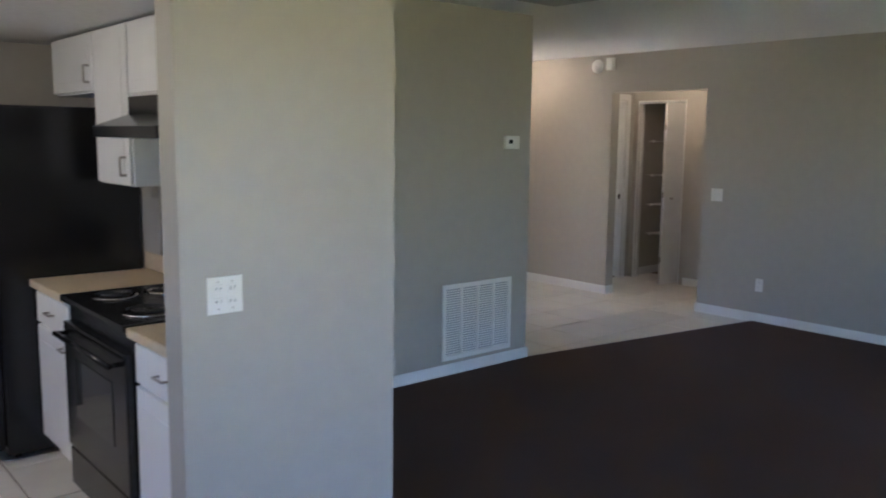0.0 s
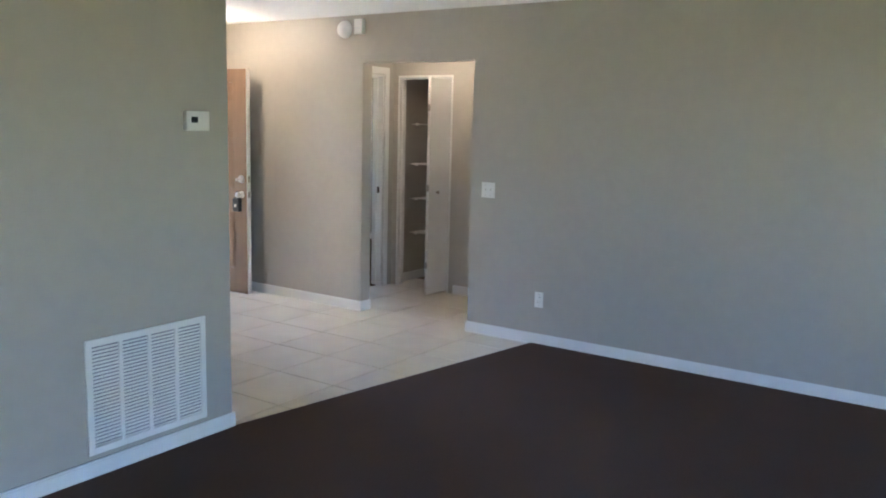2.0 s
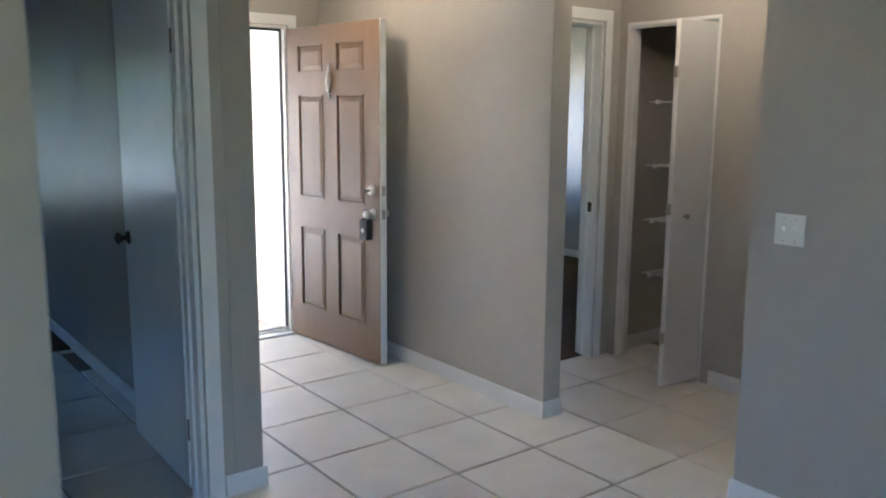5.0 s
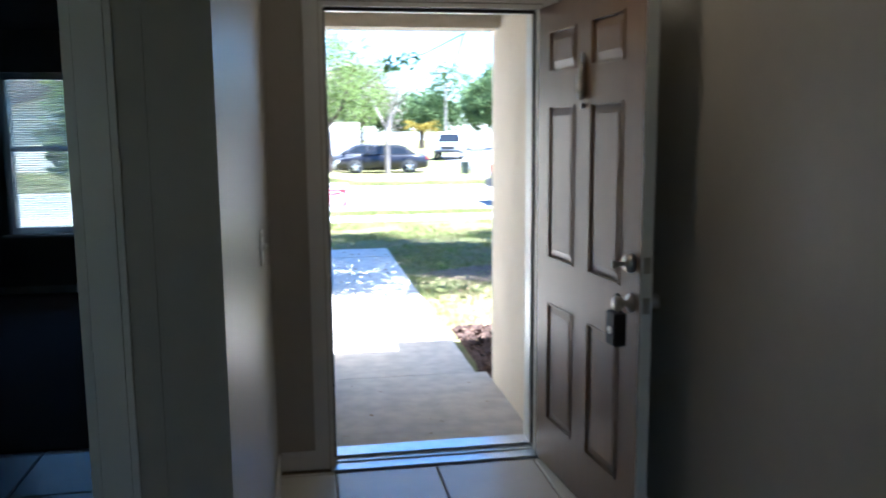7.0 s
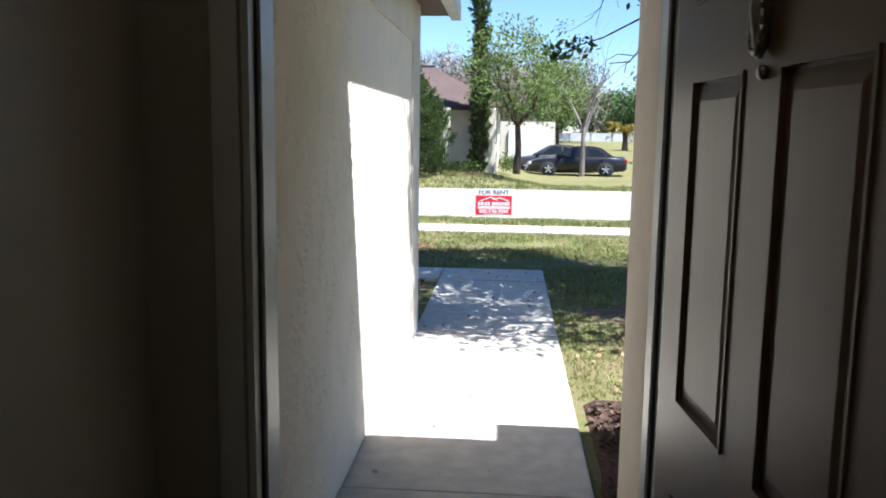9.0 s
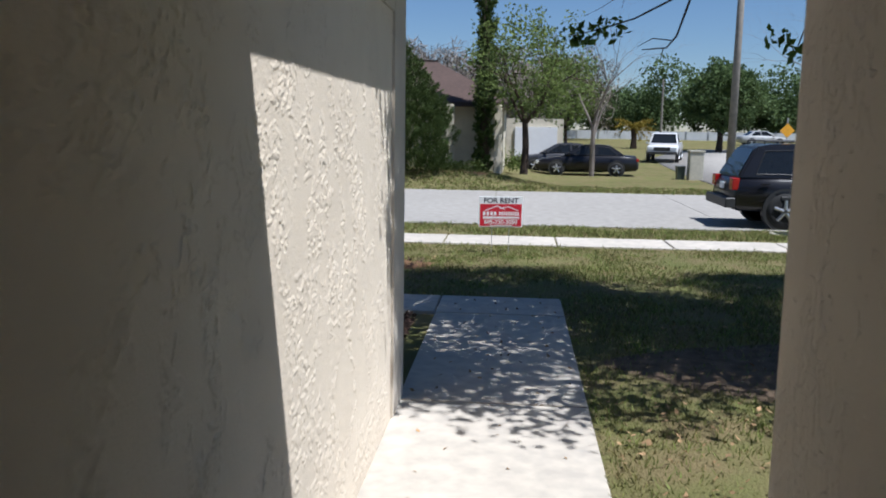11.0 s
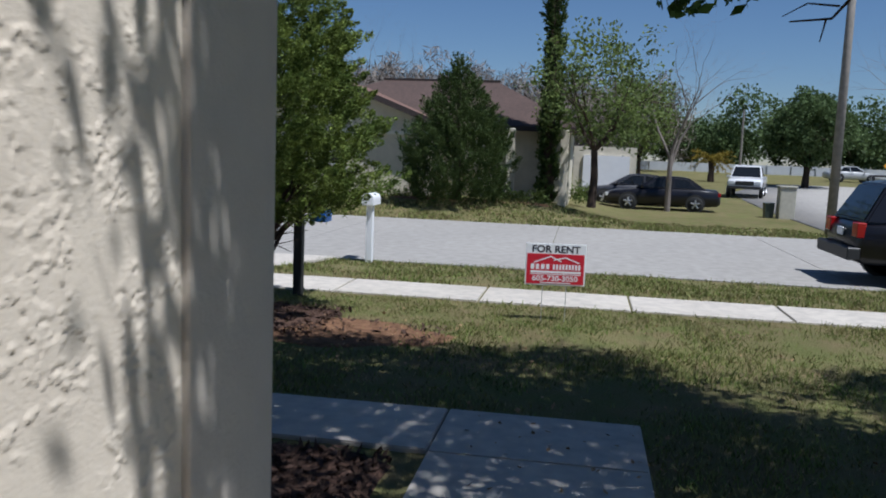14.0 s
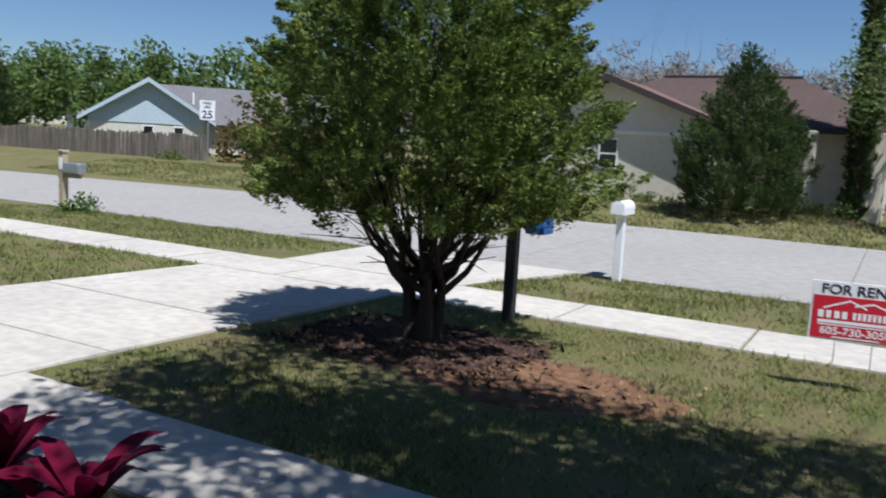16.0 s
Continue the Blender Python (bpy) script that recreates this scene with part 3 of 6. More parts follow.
# ---- interior things ----
def door_leaf(parent, L, H, t, face_mat, back_mat, panels=True):
    """A six-panel door leaf in its own frame: hinge at x = 0, face at y = 0, back at y = t."""
    leaf = part("leaf", boxes((0, L, 0.009, t - 0.006, 0, H)), face_mat, parent)
    cols = [(0.135 * L, 0.415 * L), (0.565 * L, 0.845 * L)]
    rws = [(0.225, 0.76), (0.96, 1.615), (1.755, 1.925)]
    if panels:
        xs = [0, cols[0][0], cols[0][1], cols[1][0], cols[1][1], L]
        zs = [0, rws[0][0], rws[0][1], rws[1][0], rws[1][1], rws[2][0], rws[2][1], H]
        bm = bmesh.new()
        for i in (0, 2, 4):
            box(bm, xs[i], xs[i + 1], 0, 0.0092, 0, H)
        for a, b in cols:
            for i in (0, 2, 4, 6):
                box(bm, a, b, 0, 0.0092, zs[i], zs[i + 1])
        part("stile_frame", bm, face_mat, leaf)
        for a, b in cols:
            for z0, z1 in rws:
                bm = bmesh.new()
                m = 0.012
                o = [bm.verts.new(p) for p in ((a + m, 0.0088, z0 + m), (b - m, 0.0088, z0 + m), (b - m, 0.0088, z1 - m), (a + m, 0.0088, z1 - m))]
                m = 0.042
                n = [bm.verts.new(p) for p in ((a + m, 0.0015, z0 + m), (b - m, 0.0015, z0 + m), (b - m, 0.0015, z1 - m), (a + m, 0.0015, z1 - m))]
                for i in range(4):
                    bm.faces.new((o[i], o[(i + 1) % 4], n[(i + 1) % 4], n[i]))
                bm.faces.new(n)
                part("panel", bm, face_mat, leaf)
                bm = bmesh.new()
                for x0, x1, c0, c1 in ((a, b, z0, z0 + 0.007), (a, b, z1 - 0.007, z1), (a, a + 0.007, z0, z1), (b - 0.007, b, z0, z1)):
                    box(bm, x0, x1, -0.004, 0.009, c0, c1)
                part("moulding", bm, face_mat, leaf)
    part("inner_skin", boxes((0, L, t - 0.006, t, 0, H)), back_mat, parent, "white painted inner face")
    part("edge", boxes((L, L + 0.004, 0.002, t, 0, H)), back_mat, parent, "white painted door edge")
    return leaf


HINGE, LATCH = Vector((0.925, -0.055, 0)), Vector((1.006, -1.03, 0))
d = LATCH - HINGE
front_door = new("front_door")
tagged(front_door, "brown six-panel front door standing open, white edge", "door")
door_leaf(front_door, d.length, 2.035, 0.045, BROWN, WHITE)
DL = d.length
knocker = part("knocker", lathe([(0.008, 0.0), (0.016, -0.006), (0.017, -0.014), (0.006, -0.018)], 14, "y", (0.50 * DL, 0, 1.755)), METAL, front_door, "satin nickel door knocker", True)
bm = bmesh.new()
for i in range(14):
    a0, a1 = math.pi * 2 * i / 14, math.pi * 2 * (i + 1) / 14
    tube(bm, (0.50 * DL + 0.021 * math.sin(a0), -0.018, 1.685 + 0.052 * math.cos(a0)), (0.50 * DL + 0.021 * math.sin(a1), -0.018, 1.685 + 0.052 * math.cos(a1)), 0.0055, n=8)
part("ring", bm, METAL, knocker, smooth=True)
part("urn", lathe([(0.004, 1.625), (0.012, 1.645), (0.020, 1.70), (0.014, 1.735), (0.016, 1.745), (0.004, 1.76)], 12, "z", (0.50 * DL, -0.010, 0)), METAL, knocker, smooth=True)
part("finial", lathe([(0.004, 1.765), (0.009, 1.775), (0.004, 1.80), (0.002, 1.81)], 10, "z", (0.50 * DL, -0.006, 0)), METAL, knocker, smooth=True)
part("strike_foot", lathe([(0.010, 0), (0.012, -0.006), (0.006, -0.012)], 12, "y", (0.50 * DL, 0, 1.605)), METAL, knocker, smooth=True)
bolt = part("deadbolt", lathe([(0.034, 0.0), (0.033, -0.010), (0.027, -0.022), (0.024, -0.026), (0.006, -0.027)], 20, "y", (DL - 0.062, 0, 1.055)), METAL, front_door, "satin nickel deadbolt", True)
part("key", boxes((DL - 0.064, DL - 0.060, -0.058, -0.026, 1.045, 1.062), (DL - 0.0645, DL - 0.0595, -0.075, -0.056, 1.040, 1.066)), METAL, bolt)
knob = part("door_knob", lathe([(0.034, 0.0), (0.032, -0.008), (0.013, -0.014), (0.012, -0.030), (0.024, -0.038), (0.028, -0.052), (0.022, -0.064), (0.004, -0.068)], 20, "y", (DL - 0.062, 0, 0.915)), METAL, front_door, "satin nickel knob", True)
part("inner_knob", lathe([(0.034, 0.045), (0.012, 0.055), (0.012, 0.072), (0.028, 0.085), (0.026, 0.10), (0.004, 0.108)], 18, "y", (DL - 0.062, 0, 0.915)), METAL, front_door, smooth=True)
lock = part("lock_box", rbox(DL - 0.112, DL - 0.038, -0.072, -0.024, 0.765, 0.885, 0.012, 3), BLACKMAT, front_door, "black key lock box hung on the knob")
bm = bmesh.new()
for i in range(8):
    a0, a1 = math.pi * i / 8, math.pi * (i + 1) / 8
    tube(bm, (DL - 0.075 + 0.022 * math.cos(a0), -0.045, 0.915 + 0.03 * math.sin(a0)), (DL - 0.075 + 0.022 * math.cos(a1), -0.045, 0.915 + 0.03 * math.sin(a1)), 0.005, n=8)
for s in (-1, 1):
    tube(bm, (DL - 0.075 + 0.022 * s, -0.045, 0.88), (DL - 0.075 + 0.022 * s, -0.045, 0.915), 0.005, n=8)
part("shackle", bm, BLACKMAT, lock)
part("dial", lathe([(0.014, -0.066), (0.014, -0.074), (0.010, -0.075)], 14, "y", (DL - 0.075, 0, 0.82)), METAL, lock, smooth=True)
for z in (0.915, 1.055):
    part("latch_plate", boxes((DL + 0.004, DL + 0.006, 0.010, 0.036, z - 0.028, z + 0.028)), METAL, front_door)
for z in (0.2, 1.0, 1.82):
    h = part("hinge", boxes((-0.004, 0.0, 0.004, 0.040, z - 0.05, z + 0.05)), METAL, front_door)
front_door.matrix_basis = pose(HINGE.x, HINGE.y, 0.012, 0, 0, math.degrees(math.atan2(d.y, d.x)))

# weatherstrip round the opening
structure("trim_weatherstrip", boxes((-0.0115, -0.004, 0.04, 0.054, 0.03, 2.05), (0.929, 0.9365, 0.04, 0.054, 0.03, 2.05), (-0.004, 0.929, 0.04, 0.054, 2.042, 2.056)), BLACKMAT, "black rubber door seal")

bed_door = new("bedroom_door")
tagged(bed_door, "white glossy flush door standing open into the front room", "door")
part("leaf", rbox(0, 0.755, 0, 0.035, 0, 2.02, 0.002, 1), WHITE, bed_door)
for s, y in ((-1, 0.0), (1, 0.035)):
    part("door_knob", lathe([(0.032, y), (0.030, y + s * 0.008), (0.012, y + s * 0.014), (0.012, y + s * 0.032), (0.025, y + s * 0.040), (0.027, y + s * 0.054), (0.004, y + s * 0.064)], 18, "y", (0.695, 0, 0.945)), DARKMETAL, bed_door, "aged bronze knob", True)
for z in (0.25, 1.78):
    part("hinge", boxes((-0.012, 0.0, 0.002, 0.033, z - 0.045, z + 0.045)), DARKMETAL, bed_door)
bed_door.matrix_basis = pose(-0.528, YB + 0.135, 0.012, 0, 0, 88.0) @ pose(0, -0.035, 0)

# folded closet door of two leaves
bifold = new("bifold_door")
tagged(bifold, "white folding closet door pushed open", "door")
leafm = rbox(0, 0.305, -0.014, 0.014, 0.02, 2.02, 0.003, 1)
a = part("leaf", leafm, WHITE, bifold)
a.matrix_basis = pose(2.335, -2.325, 0, 0, 0, 176)
b = piece("leaf", a.data, bifold, pose(2.335, -2.285, 0, 0, 0, 184))
for z in (0.30, 1.02, 1.75):
    part("hinge", boxes((2.020, 2.032, -2.318, -2.294, z - 0.03, z + 0.03)), METAL, bifold)
part("pull_knob", lathe([(0.008, 0), (0.008, -0.012), (0.016, -0.020), (0.015, -0.030), (0.004, -0.034)], 14, "y", (2.12, -2.34, 0.98)), METAL, bifold, smooth=True)
part("top_track", boxes((2.325, 2.35, -2.34, -1.74, 2.022, 2.04)), ALU, bifold)

shelf = thing("closet_shelf", (2.75, -1.9, 0.5), "white wire closet shelf on wall clips", "shelf", "closet shelves")
bm = bmesh.new()
for i in range(14):
    tube(bm, (2.62 + 0.03 * i, -2.35, 0.5), (2.62 + 0.03 * i, -1.67, 0.5), 0.002, n=6)
for y in (-2.34, -2.0, -1.68):
    tube(bm, (2.62, y, 0.497), (3.03, y, 0.497), 0.003, n=6)
part("wires", bm, PLASTIC, shelf)
for y in (-2.30, -1.75):
    part("clip", rbox(2.60, 2.63, y - 0.012, y + 0.012, 0.485, 0.512, 0.003, 1), PLASTIC, shelf)
for z in (0.85, 1.2, 1.6):
    copy_thing(shelf, Matrix.Translation((2.75, -1.9, z)))

# return-air grille with its slats
gr = thing("return_air_grille", (-1.82, YG, 0.37), "white stamped-metal return air grille in four columns", "vent")
gx0, gx1, gz0, gz1 = -2.145, -1.50, 0.112, 0.632
part("frame", boxes((gx0, gx1, YG - 0.012, YG - 0.001, gz0, gz0 + 0.03), (gx0, gx1, YG - 0.012, YG - 0.001, gz1 - 0.03, gz1), (gx0, gx0 + 0.03, YG - 0.012, YG - 0.001, gz0 + 0.03, gz1 - 0.03), (gx1 - 0.03, gx1, YG - 0.012, YG - 0.001, gz0 + 0.03, gz1 - 0.03)), PLASTIC, gr)
# backing sheet coloured grey for the shade between the slats
part("backing", boxes((gx0 + 0.03, gx1 - 0.03, YG - 0.003, YG - 0.001, gz0 + 0.03, gz1 - 0.03)), mat("grille_gap_shade", (0.30, 0.31, 0.32), rough=0.8), gr)
cw = (gx1 - gx0 - 0.06 - 3 * 0.018) / 4
bm = bmesh.new()
vs = [bm.verts.new(p) for p in ((0, -0.011, 0), (cw, -0.011, 0), (cw, -0.006, 0.0075), (0, -0.006, 0.0075), (0, -0.012, 0.0015), (cw, -0.012, 0.0015), (cw, -0.007, 0.009), (0, -0.007, 0.009))]
for f in ((0, 1, 2, 3), (4, 5, 6, 7), (0, 1, 5, 4), (2, 3, 7, 6), (1, 2, 6, 5), (0, 3, 7, 4)):
    bm.faces.new([vs[i] for i in f])
slat = finish(bm, "slat", PLASTIC)
for c in range(4):
    u = gx0 + 0.03 + c * (cw + 0.018)
    if c:
        part("mullion", boxes((u - 0.018, u, YG - 0.0125, YG - 0.003, gz0 + 0.03, gz1 - 0.03)), PLASTIC, gr)
    for k in range(28):
        piece("slat", slat, gr, Matrix.Translation((u, YG, gz0 + 0.033 + k * 0.0163)))

thermo = thing("thermostat", (-1.535, YG, 1.585), "white wall thermostat with a small dark display", "thermostat")
part("body", rbox(-1.600, -1.465, YG - 0.028, YG - 0.0005, 1.540, 1.632, 0.006), PLASTIC, thermo)
part("display", boxes((-1.572, -1.535, YG - 0.0295, YG - 0.027, 1.578, 1.606)), mat("lcd", (0.03, 0.035, 0.035), rough=0.2), thermo)
for z in (1.575, 1.597):
    part("button", rbox(-1.500, -1.485, YG - 0.031, YG - 0.027, z, z + 0.010, 0.002, 1), PLASTIC, thermo)


def wall_plate(name, at, normal, gangs, kind, label, category):
    """A cover plate on a wall; built facing -y, then turned to face along normal."""
    w = 0.07 + 0.046 * (gangs - 1)
    ob = new(name)
    tagged(ob, label, category)
    plate = part("plate", rbox(-w / 2, w / 2, -0.006, -0.0005, -0.058, 0.058, 0.003, 2), PLASTIC, ob)
    for g in range(gangs):
        u = (g - (gangs - 1) / 2) * 0.046
        if kind == "outlet":
            for z in (-0.020, 0.020):
                part("socket", rbox(u - 0.016, u + 0.016, -0.008, -0.005, z - 0.014, z + 0.014, 0.002, 1), PLASTIC, ob)
                part("slot", boxes((u - 0.008, u - 0.006, -0.0085, -0.0075, z - 0.004, z + 0.006), (u + 0.006, u + 0.008, -0.0085, -0.0075, z - 0.004, z + 0.006)), BLACKMAT, ob)
        else:
            part("toggle", prism(bmesh.new(), [(-0.006, -0.010), (-0.022, 0.002), (-0.020, 0.008), (-0.006, 0.010)], "x", u - 0.005, u + 0.005), PLASTIC, ob)
        for z in (-0.042, 0.042):
            part("screw", lathe([(0.003, -0.006), (0.003, -0.0072)], 8, "y", (u, 0, z)), METAL, ob)
    ob.matrix_basis = pose(*at, 0, 0, {"-y": 0, "-x": -90, "+x": 90}[normal])
    return ob


wall_plate("light_switch", (X1, -3.468, 1.12), "-x", 2, "toggle", "white two-gang light switch on the greige wall", "light switch")
wall_plate("wall_outlet", (X1, -3.935, 0.34), "-x", 1, "outlet", "white power outlet low on the greige wall", "outlet")
wall_plate("wall_outlet", (-2.665, YG, 0.33), "-y", 1, "outlet", "white power outlet beside the air grille", "outlet")
wall_plate("wall_outlet", (-4.56, -5.27, 1.13), "-y", 2, "outlet", "white double outlet on the kitchen end wall", "outlet")
wall_plate("light_switch", (XA, -0.74, 1.13), "+x", 2, "toggle", "white two-gang switch beside the front door", "light switch")

sm = thing("smoke_detector", (X1, -2.03, 2.36), "round white smoke detector high on the wall", "smoke detector")
part("base", lathe([(0.070, X1 - 0.0005), (0.070, X1 - 0.012), (0.062, X1 - 0.034), (0.045, X1 - 0.042), (0.01, X1 - 0.043)], 24, "x", (0, -2.03, 2.36)), PLASTIC, sm, smooth=True)
part("sensor_ring", lathe([(0.030, X1 - 0.041), (0.028, X1 - 0.048), (0.01, X1 - 0.049)], 18, "x", (0, -2.03, 2.36)), PLASTIC, sm, smooth=True)
ch = thing("door_chime", (X1, -2.20, 2.375), "small white plastic door chime box high on the wall", "door chime")
part("case", rbox(X1 - 0.045, X1 - 0.0005, -2.245, -2.16, 2.315, 2.435, 0.008), PLASTIC, ch)
part("grille_bar", boxes((X1 - 0.048, X1 - 0.044, -2.235, -2.17, 2.34, 2.348), (X1 - 0.048, X1 - 0.044, -2.235, -2.17, 2.36, 2.368)), TRIM, ch)

cv = thing("ceiling_vent", (-1.70, -4.0, CH), "painted metal ceiling air register", "vent")
VM = mat("vent_metal", (0.42, 0.42, 0.41), rough=0.5)
part("frame", boxes((-1.94, -1.58, -4.26, -4.24, CH - 0.012, CH - 0.0005), (-1.94, -1.58, -3.92, -3.90, CH - 0.012, CH - 0.0005), (-1.94, -1.92, -4.24, -3.92, CH - 0.012, CH - 0.0005), (-1.60, -1.58, -4.24, -3.92, CH - 0.012, CH - 0.0005)), VM, cv)
for i in range(9):
    y = -4.225 + 0.036 * i
    part("slat", prism(bmesh.new(), [(y, CH - 0.002), (y + 0.020, CH - 0.014), (y + 0.022, CH - 0.013), (y + 0.002, CH - 0.001)], "x", -1.92, -1.60), VM, cv)

lamp = thing("ceiling_lamp", (0.58, -1.0, CH), "flush white glass dome lamp, lit warm", "ceiling lamp")
part("base", lathe([(0.14, CH - 0.0005), (0.145, CH - 0.02), (0.13, CH - 0.03)], 28, "z", (0.58, -1.0, 0)), METAL, lamp, smooth=True)
GLOW = bpy.data.materials.new("lit_glass")
GLOW.use_nodes = True
gb = GLOW.node_tree.nodes["Principled BSDF"]
gb.inputs["Base Color"].default_value = (0.8, 0.74, 0.62, 1)
gb.inputs["Emission Color"].default_value = (1.0, 0.80, 0.52, 1)
gb.inputs["Emission Strength"].default_value = 0.5
dome = part("shade", lathe([(0.125, CH - 0.031), (0.125, CH - 0.05), (0.105, CH - 0.085), (0.06, CH - 0.11), (0.01, CH - 0.118)], 28, "z", (0.58, -1.0, 0)), GLOW, lamp, "lit frosted glass bowl", True)

# kitchen copy, out of view, added to go with the assumed kitchen bulb
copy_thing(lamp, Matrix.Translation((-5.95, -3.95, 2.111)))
hall_lamp = copy_thing(lamp, Matrix.Translation((1.76, -2.45, CH)))

ds = thing("door_stop", (X1, -0.82, 0.05), "white spring door stop on the baseboard", "door stop")
bm = bmesh.new()
tube(bm, (X1 - 0.015, -0.86, 0.05), (X1 - 0.085, -0.86, 0.05), 0.006)
part("spring", bm, METAL, ds)
part("tip", tube(bmesh.new(), (X1 - 0.085, -0.86, 0.05), (X1 - 0.10, -0.86, 0.05), 0.010), PLASTIC, ds)
st = solid("strike_plate", boxes((2.1645, 2.1665, -1.63, -1.60, 0.925, 0.985)), DARKMETAL, "dark metal strike plate on the white door lining", "strike plate")

# twin window with blinds in the front room
win = thing("window_1", (-1.95, 4.70, 0.58), "white twin sash window with closed slat blinds", "window")
win["kind"] = "structure"
for x0, x1 in ((-2.86, -1.985), (-1.915, -1.04)):
    fr = part("window_frame", boxes((x0, x0 + 0.045, 4.68, 4.80, 0.58, 2.09), (x1 - 0.045, x1, 4.68, 4.80, 0.58, 2.09), (x0 + 0.045, x1 - 0.045, 4.68, 4.80, 0.58, 0.625), (x0 + 0.045, x1 - 0.045, 4.68, 4.80, 2.045, 2.09), (x0 + 0.045, x1 - 0.045, 4.70, 4.77, 1.36, 1.41)), TRIM, win)
    pane = part("pane", boxes((x0 + 0.045, x1 - 0.045, 4.755, 4.759, 0.625, 2.045)), GLASS, win)
    pane.visible_shadow = False
    part("latch", boxes(((x0 + x1) / 2 - 0.02, (x0 + x1) / 2 + 0.02, 4.675, 4.70, 1.40, 1.43)), BLACKMAT, win)
    bl = thing("window_blind", ((x0 + x1) / 2, 4.66, 2.05), "white horizontal slat blind lowered over the window", "blind", "window blinds")
    part("head_rail", boxes((x0 + 0.05, x1 - 0.05, 4.63, 4.665, 2.02, 2.06)), BLIND, bl)
    sl = finish(prism(bmesh.new(), [(-0.010, -0.007), (0.0, 0.0), (0.010, 0.007), (0.010, 0.008), (0.0, 0.0012), (-0.010, -0.006)], "x", x0 + 0.055, x1 - 0.055), "slat", BLIND)
    for k in range(62):
        piece("slat", sl, bl, Matrix.Translation((0, 4.648, 0.66 + 0.022 * k)))
    part("bottom_rail", boxes((x0 + 0.055, x1 - 0.055, 4.638, 4.658, 0.63, 0.65)), BLIND, bl)
part("mullion", boxes((-1.984, -1.916, 4.66, 4.80, 0.581, 2.089)), TRIM, win)
part("window_sill", rbox(-2.92, -0.98, 4.60, 4.66, 0.555, 0.579, 0.004, 1), TRIM, win)

# kitchen
KX = -4.60


def base_unit(y0, y1):
    ob = thing("base_cabinet", (KX + 0.3, (y0 + y1) / 2, 0), "white raised-panel base cabinet with a drawer", "cabinet", "kitchen base cabinets")
    part("body", boxes((KX + 0.02, -4.032, y0, y1, 0.10, 0.868), (KX + 0.08, -4.032, y0, y1, 0.0, 0.10)), WHITE, ob)
    dr = part("drawer", rbox(KX, KX + 0.019, y0 + 0.012, y1 - 0.012, 0.70, 0.85, 0.004, 1), WHITE, ob)
    do = part("door", rbox(KX, KX + 0.019, y0 + 0.012, y1 - 0.012, 0.12, 0.685, 0.004, 1), WHITE, ob)
    part("panel", rbox(KX - 0.004, KX, y0 + 0.07, y1 - 0.07, 0.19, 0.615, 0.003, 1), WHITE, do)
    for who, z in ((dr, 0.775), (do, 0.64)):
        bm = bmesh.new()
        ym = (y0 + y1) / 2 if who is dr else y0 + 0.07
        tube(bm, (KX - 0.025, ym - 0.04, z), (KX - 0.025, ym + 0.04, z), 0.005, n=8)
        for s in (-0.04, 0.04):
            tube(bm, (KX, ym + s, z), (KX - 0.025, ym + s, z), 0.005, n=8)
        part("handle", bm, METAL, who, "brushed nickel bow handle")


def wall_unit(y0, y1, z0, z1):
    ob = thing("wall_cabinet", (-4.2, (y0 + y1) / 2, z0), "white raised-panel wall cabinet", "cabinet", "kitchen wall cabinets")
    part("body", boxes((-4.32, -4.032, y0, y1, z0, z1)), WHITE, ob)
    do = part("door", rbox(-4.339, -4.321, y0 + 0.008, y1 - 0.008, z0 + 0.008, z1 - 0.008, 0.004, 1), WHITE, ob)
    if z1 - z0 > 0.2:
        part("panel", rbox(-4.343, -4.339, y0 + 0.06, y1 - 0.06, z0 + 0.06, z1 - 0.06, 0.003, 1), WHITE, do)
    bm = bmesh.new()
    ym = y0 + 0.05
    tube(bm, (-4.365, ym, z0 + 0.05), (-4.365, ym, z0 + 0.13), 0.005, n=8)
    for z in (z0 + 0.05, z0 + 0.13):
        tube(bm, (-4.339, ym, z), (-4.365, ym, z), 0.005, n=8)
    part("handle", bm, METAL, do, "brushed nickel bow handle")


base_unit(-5.148, -4.585)
base_unit(-3.80, -3.275)
for y0, y1 in ((-5.148, -4.585), (-3.80, -3.275)):
    wt = thing("worktop", (-4.3, (y0 + y1) / 2, 0.87), "beige laminate worktop with a rolled front edge", "worktop")
    part("top", rbox(KX - 0.025, -4.032, y0, y1, 0.870, 0.908, 0.010, 3), COUNTER, wt)
    part("upstand", rbox(-4.055, -4.032, y0, y1, 0.909, 1.00, 0.005, 1), COUNTER, wt)
wall_unit(-5.148, -4.63, 1.38, 2.10)
wall_unit(-4.62, -3.91, 1.78, 2.10)
wall_unit(-3.90, -3.46, 1.38, 2.10)
wall_unit(-3.45, -2.80, 1.81, 2.10)
structure("ceiling_kitchen", boxes((-7.598, -4.032, -5.148, -2.452, 2.112, CH - 0.002)), CEIL, "lowered white kitchen ceiling")

stove = thing("electric_stove", (-4.3, -4.19, 0), "black freestanding electric range with coil burners", "stove")
part("body", rbox(KX + 0.005, -4.04, -4.58, -3.805, 0.02, 0.885, 0.006, 1), BLACK, stove)
part("cooktop", rbox(KX - 0.035, -4.04, -4.582, -3.803, 0.886, 0.915, 0.010, 2), BLACK, stove)
od = part("oven_door", rbox(KX - 0.028, KX + 0.004, -4.57, -3.815, 0.24, 0.80, 0.008, 2), BLACK, stove)
part("oven_window", boxes((KX - 0.031, KX - 0.027, -4.42, -3.965, 0.40, 0.66)), mat("oven_glass", (0.05, 0.05, 0.05), rough=0.05), od)
bm = bmesh.new()
